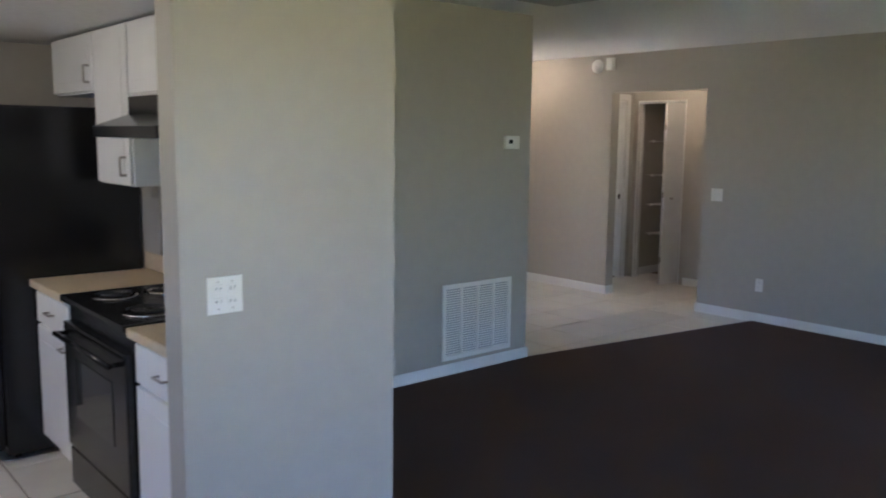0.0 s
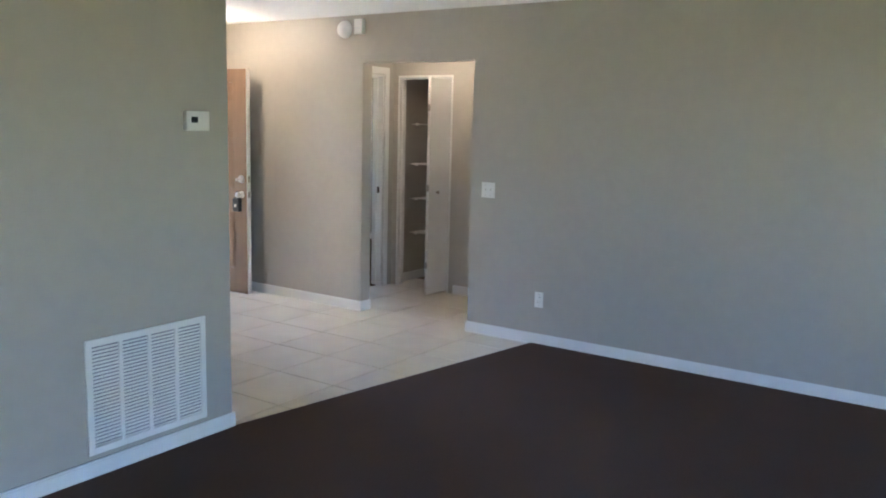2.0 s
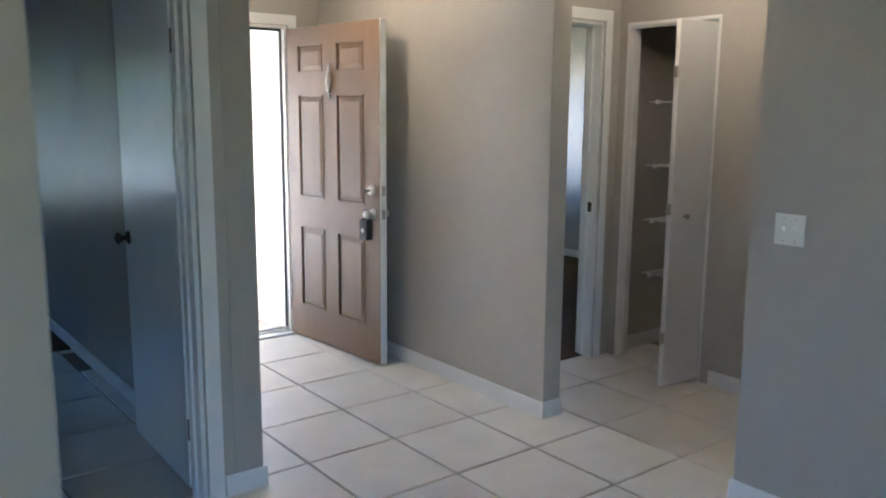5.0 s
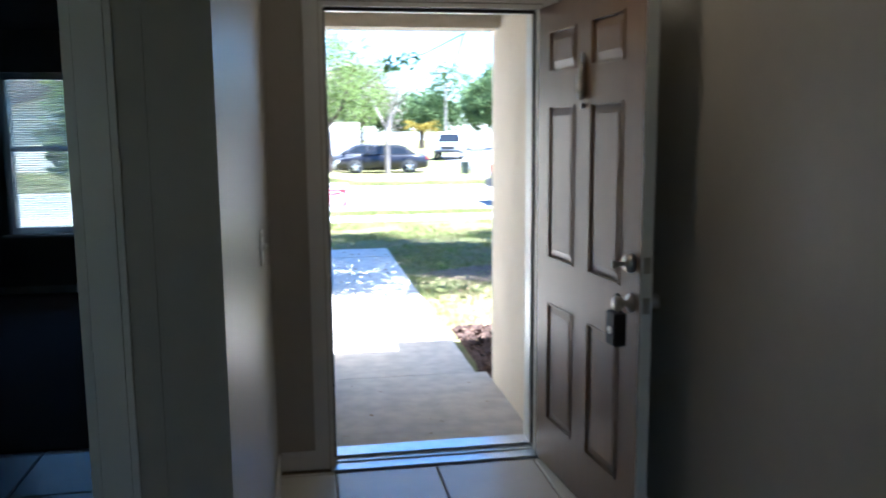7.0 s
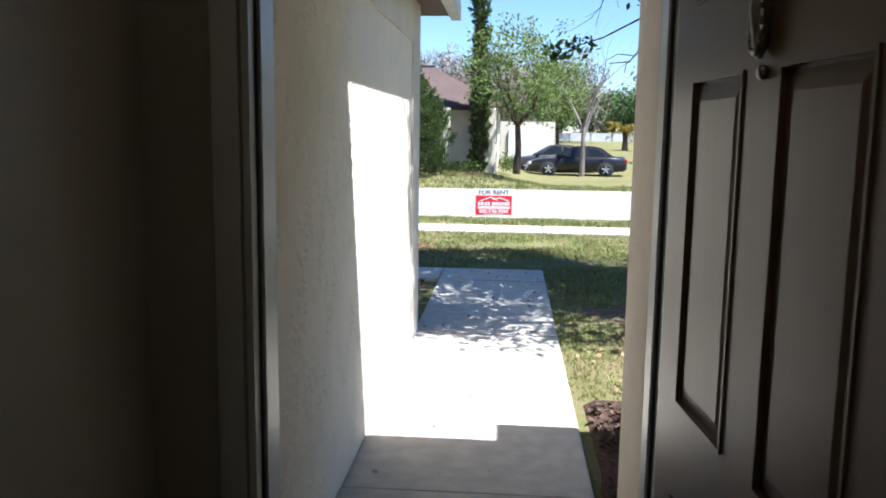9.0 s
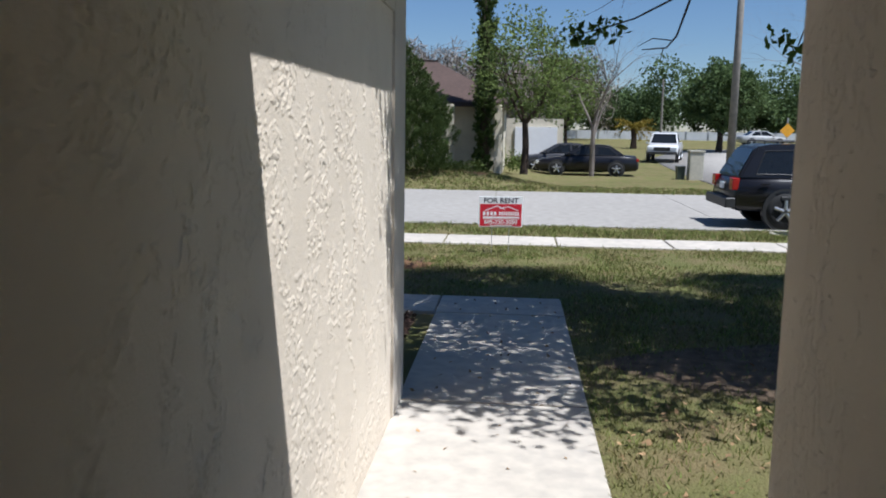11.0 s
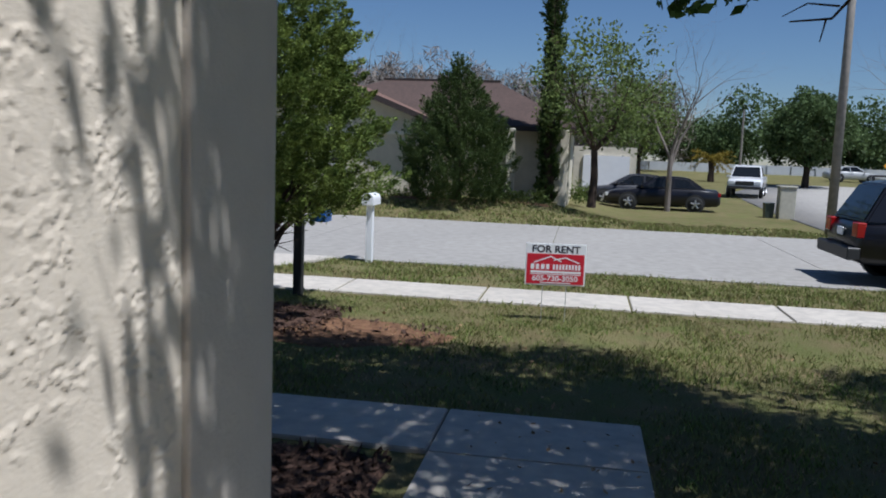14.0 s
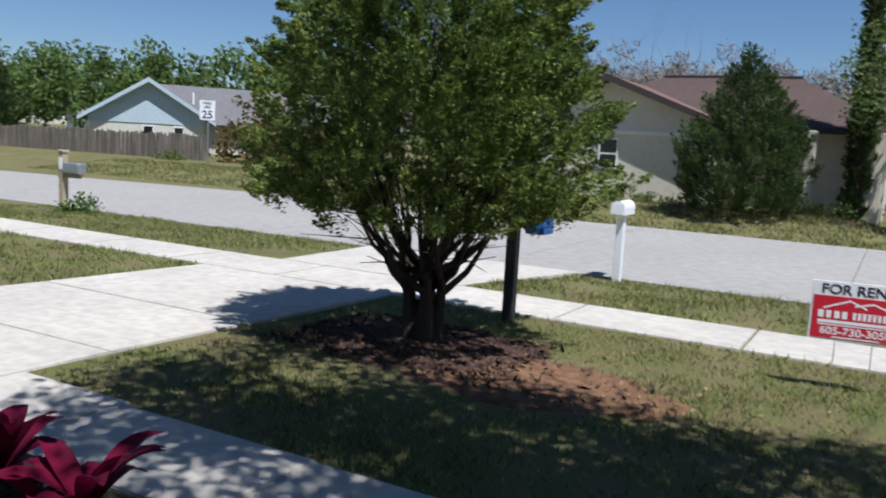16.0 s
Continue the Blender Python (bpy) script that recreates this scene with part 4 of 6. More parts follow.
tube(bm, (KX - 0.075, -4.53, 0.755), (KX - 0.075, -3.855, 0.755), 0.012, n=10)
for y in (-4.52, -3.865):
    tube(bm, (KX - 0.02, y, 0.755), (KX - 0.075, y, 0.755), 0.010, n=8)
part("oven_handle", bm, BLACK, od, smooth=True)
part("drawer", rbox(KX - 0.022, KX + 0.004, -4.57, -3.815, 0.05, 0.225, 0.006, 1), BLACK, stove)
part("back_panel", rbox(-4.10, -4.035, -4.58, -3.805, 0.916, 1.09, 0.008, 2), BLACK, stove)
for k in range(5):
    part("knob", lathe([(0.018, -4.10), (0.016, -4.125), (0.008, -4.127)], 14, "x", (0, -4.50 + 0.15 * k, 1.02)), BLACKMAT, stove, smooth=True)
for bx, by, br in ((-4.46, -4.40, 0.09), (-4.46, -4.00, 0.075), (-4.22, -4.40, 0.075), (-4.22, -4.00, 0.09)):
    bu = part("drip_pan", lathe([(br + 0.022, 0.9155), (br + 0.020, 0.921), (br, 0.9175), (0.02, 0.9165)], 24, "z", (bx, by, 0)), mat("chrome", (0.8, 0.8, 0.8), rough=0.12, metal=1.0), stove, "chrome drip pan", True)
    bm = bmesh.new()
    for i in range(48):
        a0, a1 = i * 0.45, (i + 1) * 0.45
        r0, r1 = 0.015 + (br - 0.015) * i / 48, 0.015 + (br - 0.015) * (i + 1) / 48
        tube(bm, (bx + r0 * math.cos(a0), by + r0 * math.sin(a0), 0.928), (bx + r1 * math.cos(a1), by + r1 * math.sin(a1), 0.928), 0.0045, n=6, cap=False)
    part("coil", bm, BLACKMAT, bu)

hood = thing("range_hood", (-4.25, -4.26, 1.60), "black under-cabinet range hood", "range hood")
part("canopy", prism(bmesh.new(), [(-4.50, 1.60), (-4.50, 1.645), (-4.34, 1.70), (-4.34, 1.775), (-4.032, 1.775), (-4.032, 1.60)], "y", -4.62, -3.91), BLACK, hood)
part("filter", boxes((-4.45, -4.10, -4.50, -4.02, 1.595, 1.599)), ALU, hood)

fridge = thing("refrigerator", (-4.45, -2.88, 0), "tall glossy black top-freezer refrigerator", "refrigerator")
part("cabinet", rbox(-4.76, -4.06, -3.262, -2.50, 0.03, 1.745, 0.012, 2), BLACK, fridge)
for z0, z1 in ((0.06, 1.17), (1.185, 1.745)):
    do = part("door", rbox(-4.83, -4.765, -3.258, -2.504, z0, z1, 0.014, 2), BLACK, fridge)
    part("handle", rbox(-4.875, -4.83, -3.23, -3.20, z0 + 0.15, z1 - 0.10, 0.010, 2), BLACK, do)
for y in (-3.2, -2.56):
    part("foot", tube(bmesh.new(), (-4.70, y, 0.0), (-4.70, y, 0.03), 0.02), BLACKMAT, fridge)
    part("foot", tube(bmesh.new(), (-4.12, y, 0.0), (-4.12, y, 0.03), 0.02), BLACKMAT, fridge)


# ---- outside things ----
JUNI = leaf_mat("juniper_leaf", (0.205, 0.255, 0.058), (0.100, 0.145, 0.035), 0.45, 0.28)
CYPR = leaf_mat("cypress_leaf", (0.082, 0.115, 0.034), (0.045, 0.070, 0.022), 0.22, 0.25)
OAK = leaf_mat("oak_leaf", (0.095, 0.150, 0.030), (0.060, 0.105, 0.022), 0.4, 0.25)
SPRING = leaf_mat("spring_leaf", (0.155, 0.20, 0.055), (0.10, 0.135, 0.042), 0.45, 0.4)
FARLEAF = leaf_mat("far_leaf", (0.105, 0.150, 0.055), (0.070, 0.108, 0.042), 0.3, 0.3)
TWIG = mat("bare_twigs", (0.24, 0.21, 0.185), (0.18, 0.155, 0.135), 3, 0.95, island=0.3, spec=0.1)
PALMLEAF = leaf_mat("palm_leaf", (0.28, 0.21, 0.035), (0.20, 0.16, 0.03), 0.3, 0.3)
GRASSM = leaf_mat("grass_blade", (0.150, 0.200, 0.048), (0.185, 0.175, 0.068), 0.55, 0.25)
RNG = np.random.default_rng(7)


def leaf_quads(pts, size, aspect=0.5, droop=0.0, rng=RNG, lead=None):
    """Vertices and faces of leaf cards at pts, turned at random, or round the directions in lead."""
    n = len(pts)
    u = rng.normal(size=(n, 3))
    if lead is not None:
        u = u * 0.42 + lead
    u[:, 2] -= droop
    u /= np.linalg.norm(u, axis=1)[:, None]
    w = rng.normal(size=(n, 3))
    v = np.cross(u, w)
    v /= np.linalg.norm(v, axis=1)[:, None] + 1e-9
    s = (size * rng.uniform(0.6, 1.4, n))[:, None]
    a, b = u * s * 0.5, v * s * 0.5 * aspect
    verts = np.stack([pts - a, pts + b * 0.9, pts + a, pts - b], axis=1).reshape(-1, 3)
    faces = np.arange(4 * n).reshape(-1, 4)
    return verts, faces


def clumps(centres, radius, per, rng=RNG, squash=0.8):
    c = np.repeat(np.asarray(centres), per, axis=0)
    off = np.clip(rng.normal(size=c.shape), -1.6, 1.6) * radius * 0.55
    off[:, 2] *= squash
    return c + off


def limb(bm, pts, radii, n=8):
    for (a, b), (r0, r1) in zip(zip(pts, pts[1:]), zip(radii, radii[1:])):
        tube(bm, a, b, r0, r1, n, cap=False)
    return bm


def branch(bm, p, direction, length, r, depth, rng, spread=0.5, ends=None, n=7):
    """A limb that bends and forks; ends gathers the tips."""
    p, dv = Vector(p), Vector(direction).normalized()
    steps = 3
    for i in range(steps):
        dv = (dv + Vector(rng.normal(size=3)) * 0.12).normalized()
        q = p + dv * (length / steps)
        r2 = r * 0.82
        tube(bm, p, q, r, r2, n, cap=False)
        p, r = q, r2
        if ends is not None and depth <= 1:
            ends.append(tuple(p))
    if depth == 0:
        return
    for _ in range(rng.integers(2, 4)):
        nd = (dv + Vector(rng.normal(size=3)) * spread).normalized()
        branch(bm, p, nd, length * rng.uniform(0.6, 0.85), r * 0.72, depth - 1, rng, spread, ends, max(4, n - 1))


def sprays(roots, dirs, lengths, per, size, aspect, rng):
    """Tufts of leaf cards: each tuft tapers from a full foot to a tip along its direction."""
    n = len(roots)
    d = dirs / np.linalg.norm(dirs, axis=1)[:, None]
    d, c, ln = (np.repeat(q, per, axis=0) for q in (d, roots, lengths))
    along = rng.uniform(0, 1, n * per) ** 0.8
    side = rng.normal(size=(n * per, 3))
    side -= d * (side * d).sum(axis=1)[:, None]
    side /= np.linalg.norm(side, axis=1)[:, None] + 1e-9
    out = (ln * 0.36 * (1.08 - along) ** 0.7 * rng.uniform(0, 1, n * per) ** 0.5)[:, None]
    pts = c + d * (ln * along)[:, None] + side * out
    return leaf_quads(pts, size, aspect, 0.0, rng, d + side * 0.55)


def conifer(name, base, profile, n_clump, per, size, material, label, category, trunk_r=0.12, stem_top=None, seed=3, fill=0.25, tuft=6.0, aspect=0.32, rise=0.55):
    """A dense evergreen: tapering sprays on an uneven shell of revolution given as (height, radius)."""
    rng = np.random.default_rng(seed)
    ob = thing(name, base, label, category)
    hs, rs = np.array(profile).T
    hh = hs[0] + (hs[-1] - hs[0]) * rng.uniform(0, 1, n_clump * 4)
    rr = np.interp(hh, hs, rs)
    keep = rng.uniform(0, 1, len(hh)) < (rr / rs.max())
    hh, rr = hh[keep][:n_clump], rr[keep][:n_clump]
    n = len(hh)
    th = rng.uniform(0, 2 * np.pi, n)
    lump = np.array([1 + 0.20 * noise.noise((math.cos(t) * 2.2, math.sin(t) * 2.2, z * 1.3 + seed)) + 0.34 * noise.noise((math.cos(t) * 5, math.sin(t) * 5, z * 3.4 + seed)) for t, z in zip(th, hh)])
    ln = size * tuft * rng.uniform(0.65, 1.35, n)
    rad = np.where(rng.uniform(0, 1, n) < fill, rng.uniform(0.40, 0.80, n), rng.uniform(0.90, 1.06, n)) * rr * lump
    rad = np.maximum(rad - ln * 0.6, 0.02)
    c = np.stack([base[0] + np.cos(th) * rad, base[1] + np.sin(th) * rad, base[2] + hh - ln * rise * 0.4], axis=1)
    out = np.stack([np.cos(th), np.sin(th), np.full(n, rise)], axis=1) + rng.normal(size=(n, 3)) * 0.28
    v, f = sprays(c, out, ln, per, size, aspect, rng)
    crown = new("crown", sheet_mesh("crown", v, f, material))
    crown.parent, crown.matrix_parent_inverse = ob, ob.matrix_basis.inverted()
    bm = bmesh.new()
    tube(bm, base, (base[0], base[1], base[2] + (stem_top or hs[-1] * 0.8)), trunk_r, trunk_r * 0.4, 10)
    part("trunk", bm, BARK, ob, smooth=True)
    return ob


# the juniper on the front lawn, many stems fanning out under its crown
JB = (-2.73, 10.40, ground_z(-2.7, 10.4) - 0.03)
jun = conifer("juniper_tree", JB, [(1.05, 0.96), (1.18, 1.18), (1.5, 1.28), (1.95, 1.22), (2.45, 1.10), (3.1, 0.88), (3.7, 0.54), (4.1, 0.14)], 1500, 180, 0.035, JUNI,
              "large clipped juniper with many bare dark stems below", "tree", 0.03, seed=5, stem_top=2.6, fill=0.38, tuft=7.2, aspect=0.42)
rng = np.random.default_rng(11)
for k in range(30):
    # every stem leaves one of five leaders that stand close together
    bm = bmesh.new()
    lead = 2 * math.pi * (k % 5) / 5 + 0.4
    a = 2 * math.pi * k / 30 + rng.uniform(-0.2, 0.2)
    out = rng.uniform(0.30, 1.0)
    foot = Vector(JB) + Vector((0.10 * math.cos(lead), 0.10 * math.sin(lead), 0))
    split = foot + Vector((0.05 * math.cos(lead), 0.05 * math.sin(lead), rng.uniform(0.42, 0.62)))
    p2 = Vector(JB) + Vector((out * 0.55 * math.cos(a), out * 0.55 * math.sin(a), rng.uniform(0.78, 0.95)))
    p3 = Vector(JB) + Vector((out * math.cos(a), out * math.sin(a), 1.30 + 0.3 * rng.uniform()))
    mid = split.lerp(p2, 0.5) + Vector((0.03 * math.cos(a), 0.03 * math.sin(a), -0.03))
    limb(bm, [foot, split, mid, p2, p3], [0.075 if k < 5 else 0.04, 0.034, 0.024, 0.017, 0.009], 7)
    for _ in range(7):
        q = mid.lerp(p3, rng.uniform(0, 0.9))
        tube(bm, q, q + Vector(rng.normal(size=3)) * 0.14 + Vector((0.22 * math.cos(a), 0.22 * math.sin(a), 0.20)), 0.007, 0.002, 4, cap=False)
    part("stem", bm, BARK, jun, smooth=True)
bm = bmesh.new()
limb(bm, [Vector(JB) - Vector((0, 0, 0.06)), Vector(JB) + Vector((0, 0, 0.10)), Vector(JB) + Vector((0, 0, 0.36))], [0.17, 0.135, 0.10], 14)
part("trunk_base", bm, BARK, jun, smooth=True)

# shade tree beside the walk
rng = np.random.default_rng(21)
OB = (2.98, 6.15, ground_z(2.98, 6.15) - 0.02)
oak = thing("oak_tree", OB, "leafy shade tree with a forked dark trunk", "tree")
bm, ends = bmesh.new(), []
limb(bm, [OB, (2.99, 6.15, 0.12), (2.98, 6.15, 0.6), (2.93, 6.18, 1.3), (2.97, 6.2, 2.0), (2.95, 6.3, 3.2)], [0.16, 0.105, 0.088, 0.080, 0.078, 0.07], 14)
limb(bm, [(3.04, 6.13, -0.1), (3.16, 6.1, 0.9), (3.36, 6.1, 2.2), (3.6, 6.1, 3.3)], [0.07, 0.055, 0.05, 0.05], 10)
part("trunk", bm, BARK, oak, smooth=True)
for start, dirs in (((2.95, 6.3, 3.2), ((-0.9, 0.5, 0.6), (-0.5, 0.9, 0.45), (-0.8, -0.5, 0.9), (0.1, 0.3, 1))), ((3.6, 6.1, 3.3), ((0.9, 0.2, 0.7), (0.5, -0.8, 0.7), (0.5, 0.9, 0.5), (0, 0, 1)))):
    for dd in dirs:
        bm = bmesh.new()
        branch(bm, start, dd, 1.7, 0.07, 3, rng, 0.55, ends)
        part("limb", bm, BARK, oak, smooth=True)
# limb out of view, added to carry the leaves that shade the lawn
bm = bmesh.new()
limb(bm, [(2.95, 6.3, 3.2), (2.2, 6.8, 4.2), (1.0, 7.2, 4.8), (-0.9, 7.5, 5.2)], [0.085, 0.065, 0.045, 0.02], 9)
for k in range(14):
    q = Vector((1.9 - 0.22 * k, 6.9 + 0.05 * k, 4.4 + 0.055 * k))
    tube(bm, q, q + Vector((rng.normal(0, 0.3), (1 if k % 2 else -1) * rng.uniform(0.4, 0.9), rng.uniform(0.1, 0.5))), 0.018, 0.005, 6, cap=False)
part("limb", bm, BARK, oak, smooth=True)
# low twigs that hang into view over the path: one hooked and bare, the others in leaf
for pts, radii in (
        ([(2.5, 7.2, 3.5), (2.12, 7.8, 2.85), (2.02, 8.0, 2.44), (1.93, 8.0, 2.33), (1.70, 8.0, 2.31)], [0.018, 0.013, 0.010, 0.008, 0.005]),
        ([(1.90, 8.0, 2.325), (1.88, 8.02, 2.20)], [0.006, 0.003]),
        ([(1.97, 8.0, 2.40), (1.80, 8.03, 2.42), (1.66, 8.0, 2.34)], [0.007, 0.005, 0.003]),
        ([(2.12, 7.8, 2.85), (1.62, 8.0, 2.60), (1.30, 8.0, 2.50), (1.0, 8.0, 2.43)], [0.012, 0.009, 0.007, 0.004]),
        ([(3.3, 6.9, 3.2), (3.05, 7.4, 2.6), (2.95, 7.5, 2.2)], [0.014, 0.009, 0.004]),
):
    part("twig", limb(bmesh.new(), pts, radii, 6), BARK, oak, smooth=True)
ends = np.array(ends)
extra = np.stack([rng.normal(4.3, 1.9, 560), rng.normal(5.6, 1.1, 560), rng.normal(4.8, 1.0, 560)], axis=1)
# unseen leaf mass, placed so that its shadow falls on the corner band
near = np.stack([rng.normal(1.75, 0.5, 90), rng.normal(3.92, 0.2, 90), rng.normal(5.0, 0.8, 90)], axis=1)
extra = extra[(extra[:, 2] > 3.0) & (extra[:, 1] < 7.9) & (extra[:, 1] > 3.3)]
cent = np.concatenate([ends[rng.permutation(len(ends))[:420]], extra, near])
cent = cent[cent[:, 1] < 8.2]
# far limb's leaves over the path, unseen, added to shade the lawn beyond
over = np.stack([rng.uniform(-1.3, 2.3, 225), rng.uniform(6.2, 8.5, 225), rng.normal(5.1, 0.30, 225)], axis=1)
edge = np.array([noise.noise((q[0] * 1.1, q[1] * 1.1, 5)) for q in over])
cent = np.concatenate([cent, over[(edge > -0.06) & (over[:, 1] < 8.15 + 0.5 * edge)]])
cent = cent[(cent[:, 2] > 3.1) | ((cent[:, 2] > 2.35) & (rng.uniform(0, 1, len(cent)) < 0.10))]
low = [(1.0 + 0.075 * k, 8.0 + 0.03 * (k % 3), 2.43 + 0.018 * k - 0.05 * (k % 2)) for k in range(8)]
low += [(2.75 + 0.10 * k, 7.45 + 0.05 * (k % 2), 2.38 - 0.055 * k) for k in range(6)] + [(3.2 + 0.1 * k, 7.4, 2.25) for k in range(4)]
pts = np.concatenate([clumps(cent, 0.42, 105, rng), clumps(low, 0.11, 11, rng)])
v, f = leaf_quads(pts, 0.090, 0.6, 0.3, rng)
cr = new("crown", sheet_mesh("crown", v, f, OAK))
cr.parent, cr.matrix_parent_inverse = oak, oak.matrix_basis.inverted()

# ---- street furniture ----
RED = mat("sign_red", (0.55, 0.018, 0.035), (0.50, 0.016, 0.03), 5, 0.4)
SIGNW = mat("sign_white", (0.80, 0.80, 0.80), (0.77, 0.77, 0.77), 5, 0.4)
INK = mat("sign_ink", (0.03, 0.025, 0.04), rough=0.5)
YELLOW = mat("sign_yellow", (0.75, 0.36, 0.02), rough=0.4)
GALV = mat("galvanised_steel", (0.45, 0.46, 0.47), (0.38, 0.39, 0.40), 14, 0.45, metal=0.8)
GREENBOX = mat("green_enamel", (0.035, 0.050, 0.032), (0.028, 0.040, 0.026), 4, 0.45, stain=0.1)
WOODP = mat("weathered_wood", (0.20, 0.165, 0.13), (0.12, 0.10, 0.08), 6, 0.9, 0.5, 40, stretch=(1, 1, 0.15), stain=0.2, per_object=0.25)
CREAMWOOD = mat("painted_post", (0.42, 0.34, 0.22), (0.36, 0.29, 0.19), 8, 0.8, stain=0.12)


def lettering(text, size, material, parent, m, bold=0.0):
    """Flat letters of the built-in font as a mesh part, in the x-z plane, facing -y."""
    c = bpy.data.curves.new("letters", "FONT")
    c.body, c.size, c.align_x, c.align_y, c.extrude, c.offset = text, size, "CENTER", "CENTER", 0.0008, bold
    tmp = new("letters", c)
    me = bpy.data.meshes.new_from_object(tmp.evaluated_get(bpy.context.evaluated_depsgraph_get()))
    bpy.data.objects.remove(tmp)
    me.materials.clear()
    me.materials.append(material)
    ob = new("letters", me)
    ob.parent = parent
    ob.matrix_basis = m @ pose(0, 0, 0, 90, 0, 0)
    return ob


sg = new("yard_sign")
tagged(sg, "red and white for-rent yard sign on wire legs", "sign")
part("board", rbox(-0.305, 0.305, -0.003, 0.003, 0.0, 0.457, 0.002, 1), SIGNW, sg)
part("red_field", boxes((-0.290, 0.290, -0.0055, -0.0032, 0.015, 0.345)), RED, sg, "red printed field")
lettering("FOR RENT", 0.105, INK, sg, pose(0, -0.0045, 0.395), 0.002)
bm = bmesh.new()
for x0, z0, x1, z1 in ((-0.22, 0.255, -0.05, 0.325), (-0.05, 0.325, 0.06, 0.270), (-0.02, 0.285, 0.10, 0.315), (0.10, 0.315, 0.24, 0.258)):
    dx, dz = x1 - x0, z1 - z0
    prism(bm, [(x0, z0), (x1, z1), (x1, z1 - 0.014), (x0, z0 - 0.014)], "y", -0.0072, -0.0058)
part("roof_mark", bm, SIGNW, sg)
name_row = [(-0.25 + 0.052 * k, w * 0.72) for k, w in enumerate((0.05, 0.045, 0.05, 0.045))] + [(-0.025 + 0.032 * k, 0.021) for k in range(9)]
for u, w in name_row:
    part("bar", boxes((u, u + w, -0.0072, -0.0058, 0.175, 0.232)), SIGNW, sg)
part("rule", boxes((-0.25, 0.26, -0.0072, -0.0058, 0.135, 0.158), (-0.25, 0.26, -0.0072, -0.0058, 0.118, 0.127), (-0.15, 0.16, -0.0072, -0.0058, 0.022, 0.032)), SIGNW, sg)
lettering("605-730-3050", 0.082, SIGNW, sg, pose(0.0, -0.0068, 0.073), 0.0015)
bm = bmesh.new()
for x in (-0.12, 0.12):
    tube(bm, (x, 0.006, -0.50), (x, 0.006, 0.30), 0.0035, n=8)
part("wire_legs", bm, GALV, sg)
sg.matrix_basis = pose(0.345, 11.22, 0.180, 0, 0, 8) @ Matrix.Diagonal((1, 1, 0.93, 1))

bp = thing("sign_post", (-2.55, 11.7, -0.2), "dark square wooden post with a blue paper box", "post")
part("shaft", rbox(-2.605, -2.505, 11.655, 11.755, -0.5, 1.15, 0.008, 1), BLACKMAT, bp)
part("cap", rbox(-2.62, -2.49, 11.64, 11.77, 1.15, 1.185, 0.006, 1), BLACKMAT, bp)
part("bracket", boxes((-2.49, -2.40, 11.68, 11.72, 0.70, 0.73)), BLACKMAT, bp)
part("paper_box", rbox(-2.40, -2.22, 11.60, 11.85, 0.66, 0.80, 0.015, 2), mat("blue_plastic", (0.03, 0.16, 0.50), rough=0.4), bp, "blue plastic paper box")

mbx = thing("mailbox", (-2.93, 16.3, -0.4), "white mailbox on a white wooden post", "mailbox", "street mailboxes")
part("post", rbox(-2.99, -2.88, 16.25, 16.36, -0.6, 0.55, 0.008, 1), SIGNW, mbx)
bm = bmesh.new()
prism(bm, [(-3.035, 0.56)] + [(-2.935 + 0.10 * math.cos(a), 0.66 + 0.10 * math.sin(a)) for a in np.linspace(0, math.pi, 9)][::-1] + [(-2.835, 0.56)], "y", 16.08, 16.60)
part("box", bm, SIGNW, mbx)
part("flap", boxes((-3.03, -2.84, 16.07, 16.079, 0.57, 0.72)), SIGNW, mbx)
m2 = thing("mailbox", (-15.1, 16.2, -0.4), "grey mailbox hung on a tan wooden post", "mailbox", "street mailboxes")
part("post", rbox(-15.17, -15.03, 16.13, 16.27, -0.6, 0.80, 0.01, 1), CREAMWOOD, m2)
part("cap", rbox(-15.19, -15.01, 16.11, 16.29, 0.80, 0.86, 0.02, 2), CREAMWOOD, m2)
part("arm", rbox(-15.25, -14.55, 16.16, 16.24, 0.28, 0.36, 0.006, 1), CREAMWOOD, m2)
part("number_plate", boxes((-15.15, -15.05, 16.115, 16.13, 0.45, 0.70)), SIGNW, m2)
part("box", rbox(-15.00, -14.50, 16.08, 16.32, 0.37, 0.60, 0.06, 3), GALV, m2)

tb = thing("transformer_box", (6.0, 14.9, -0.3), "dark green metal utility transformer box", "utility box")
part("cabinet", rbox(5.70, 6.78, 14.62, 15.60, -0.36, 0.22, 0.02, 2), GREENBOX, tb)
part("lid", prism(bmesh.new(), [(14.58, 0.221), (15.64, 0.221), (15.64, 0.30), (14.58, 0.26)], "x", 5.67, 6.81), GREENBOX, tb)
part("seam", boxes((5.43, 6.71, 14.612, 14.62, -0.02, -0.005)), BLACKMAT, tb)
part("pad", rbox(5.34, 6.80, 14.5, 15.7, -0.45, -0.33, 0.01, 1), CONCRETE, tb)

pole = thing("utility_pole", (7.75, 28.4, -0.3), "tall grey concrete street pole", "pole")
part("shaft", tube(bmesh.new(), (7.75, 28.4, -0.6), (7.78, 28.4, 10.0), 0.14, 0.09, 14), mat("pole_concrete", (0.26, 0.235, 0.205), (0.20, 0.185, 0.16), 6, 0.9, stain=0.1), pole, smooth=True)
part("bracket_arm", tube(bmesh.new(), (7.78, 28.4, 9.6), (6.3, 26.4, 10.1), 0.04, 0.035, 8), GALV, pole)
part("lamp_head", rbox(5.9, 6.4, 26.0, 26.5, 10.02, 10.18, 0.05, 2), GALV, pole)
p2 = thing("utility_pole", (15.6, 88, 0.3), "thin grey far street pole", "pole")
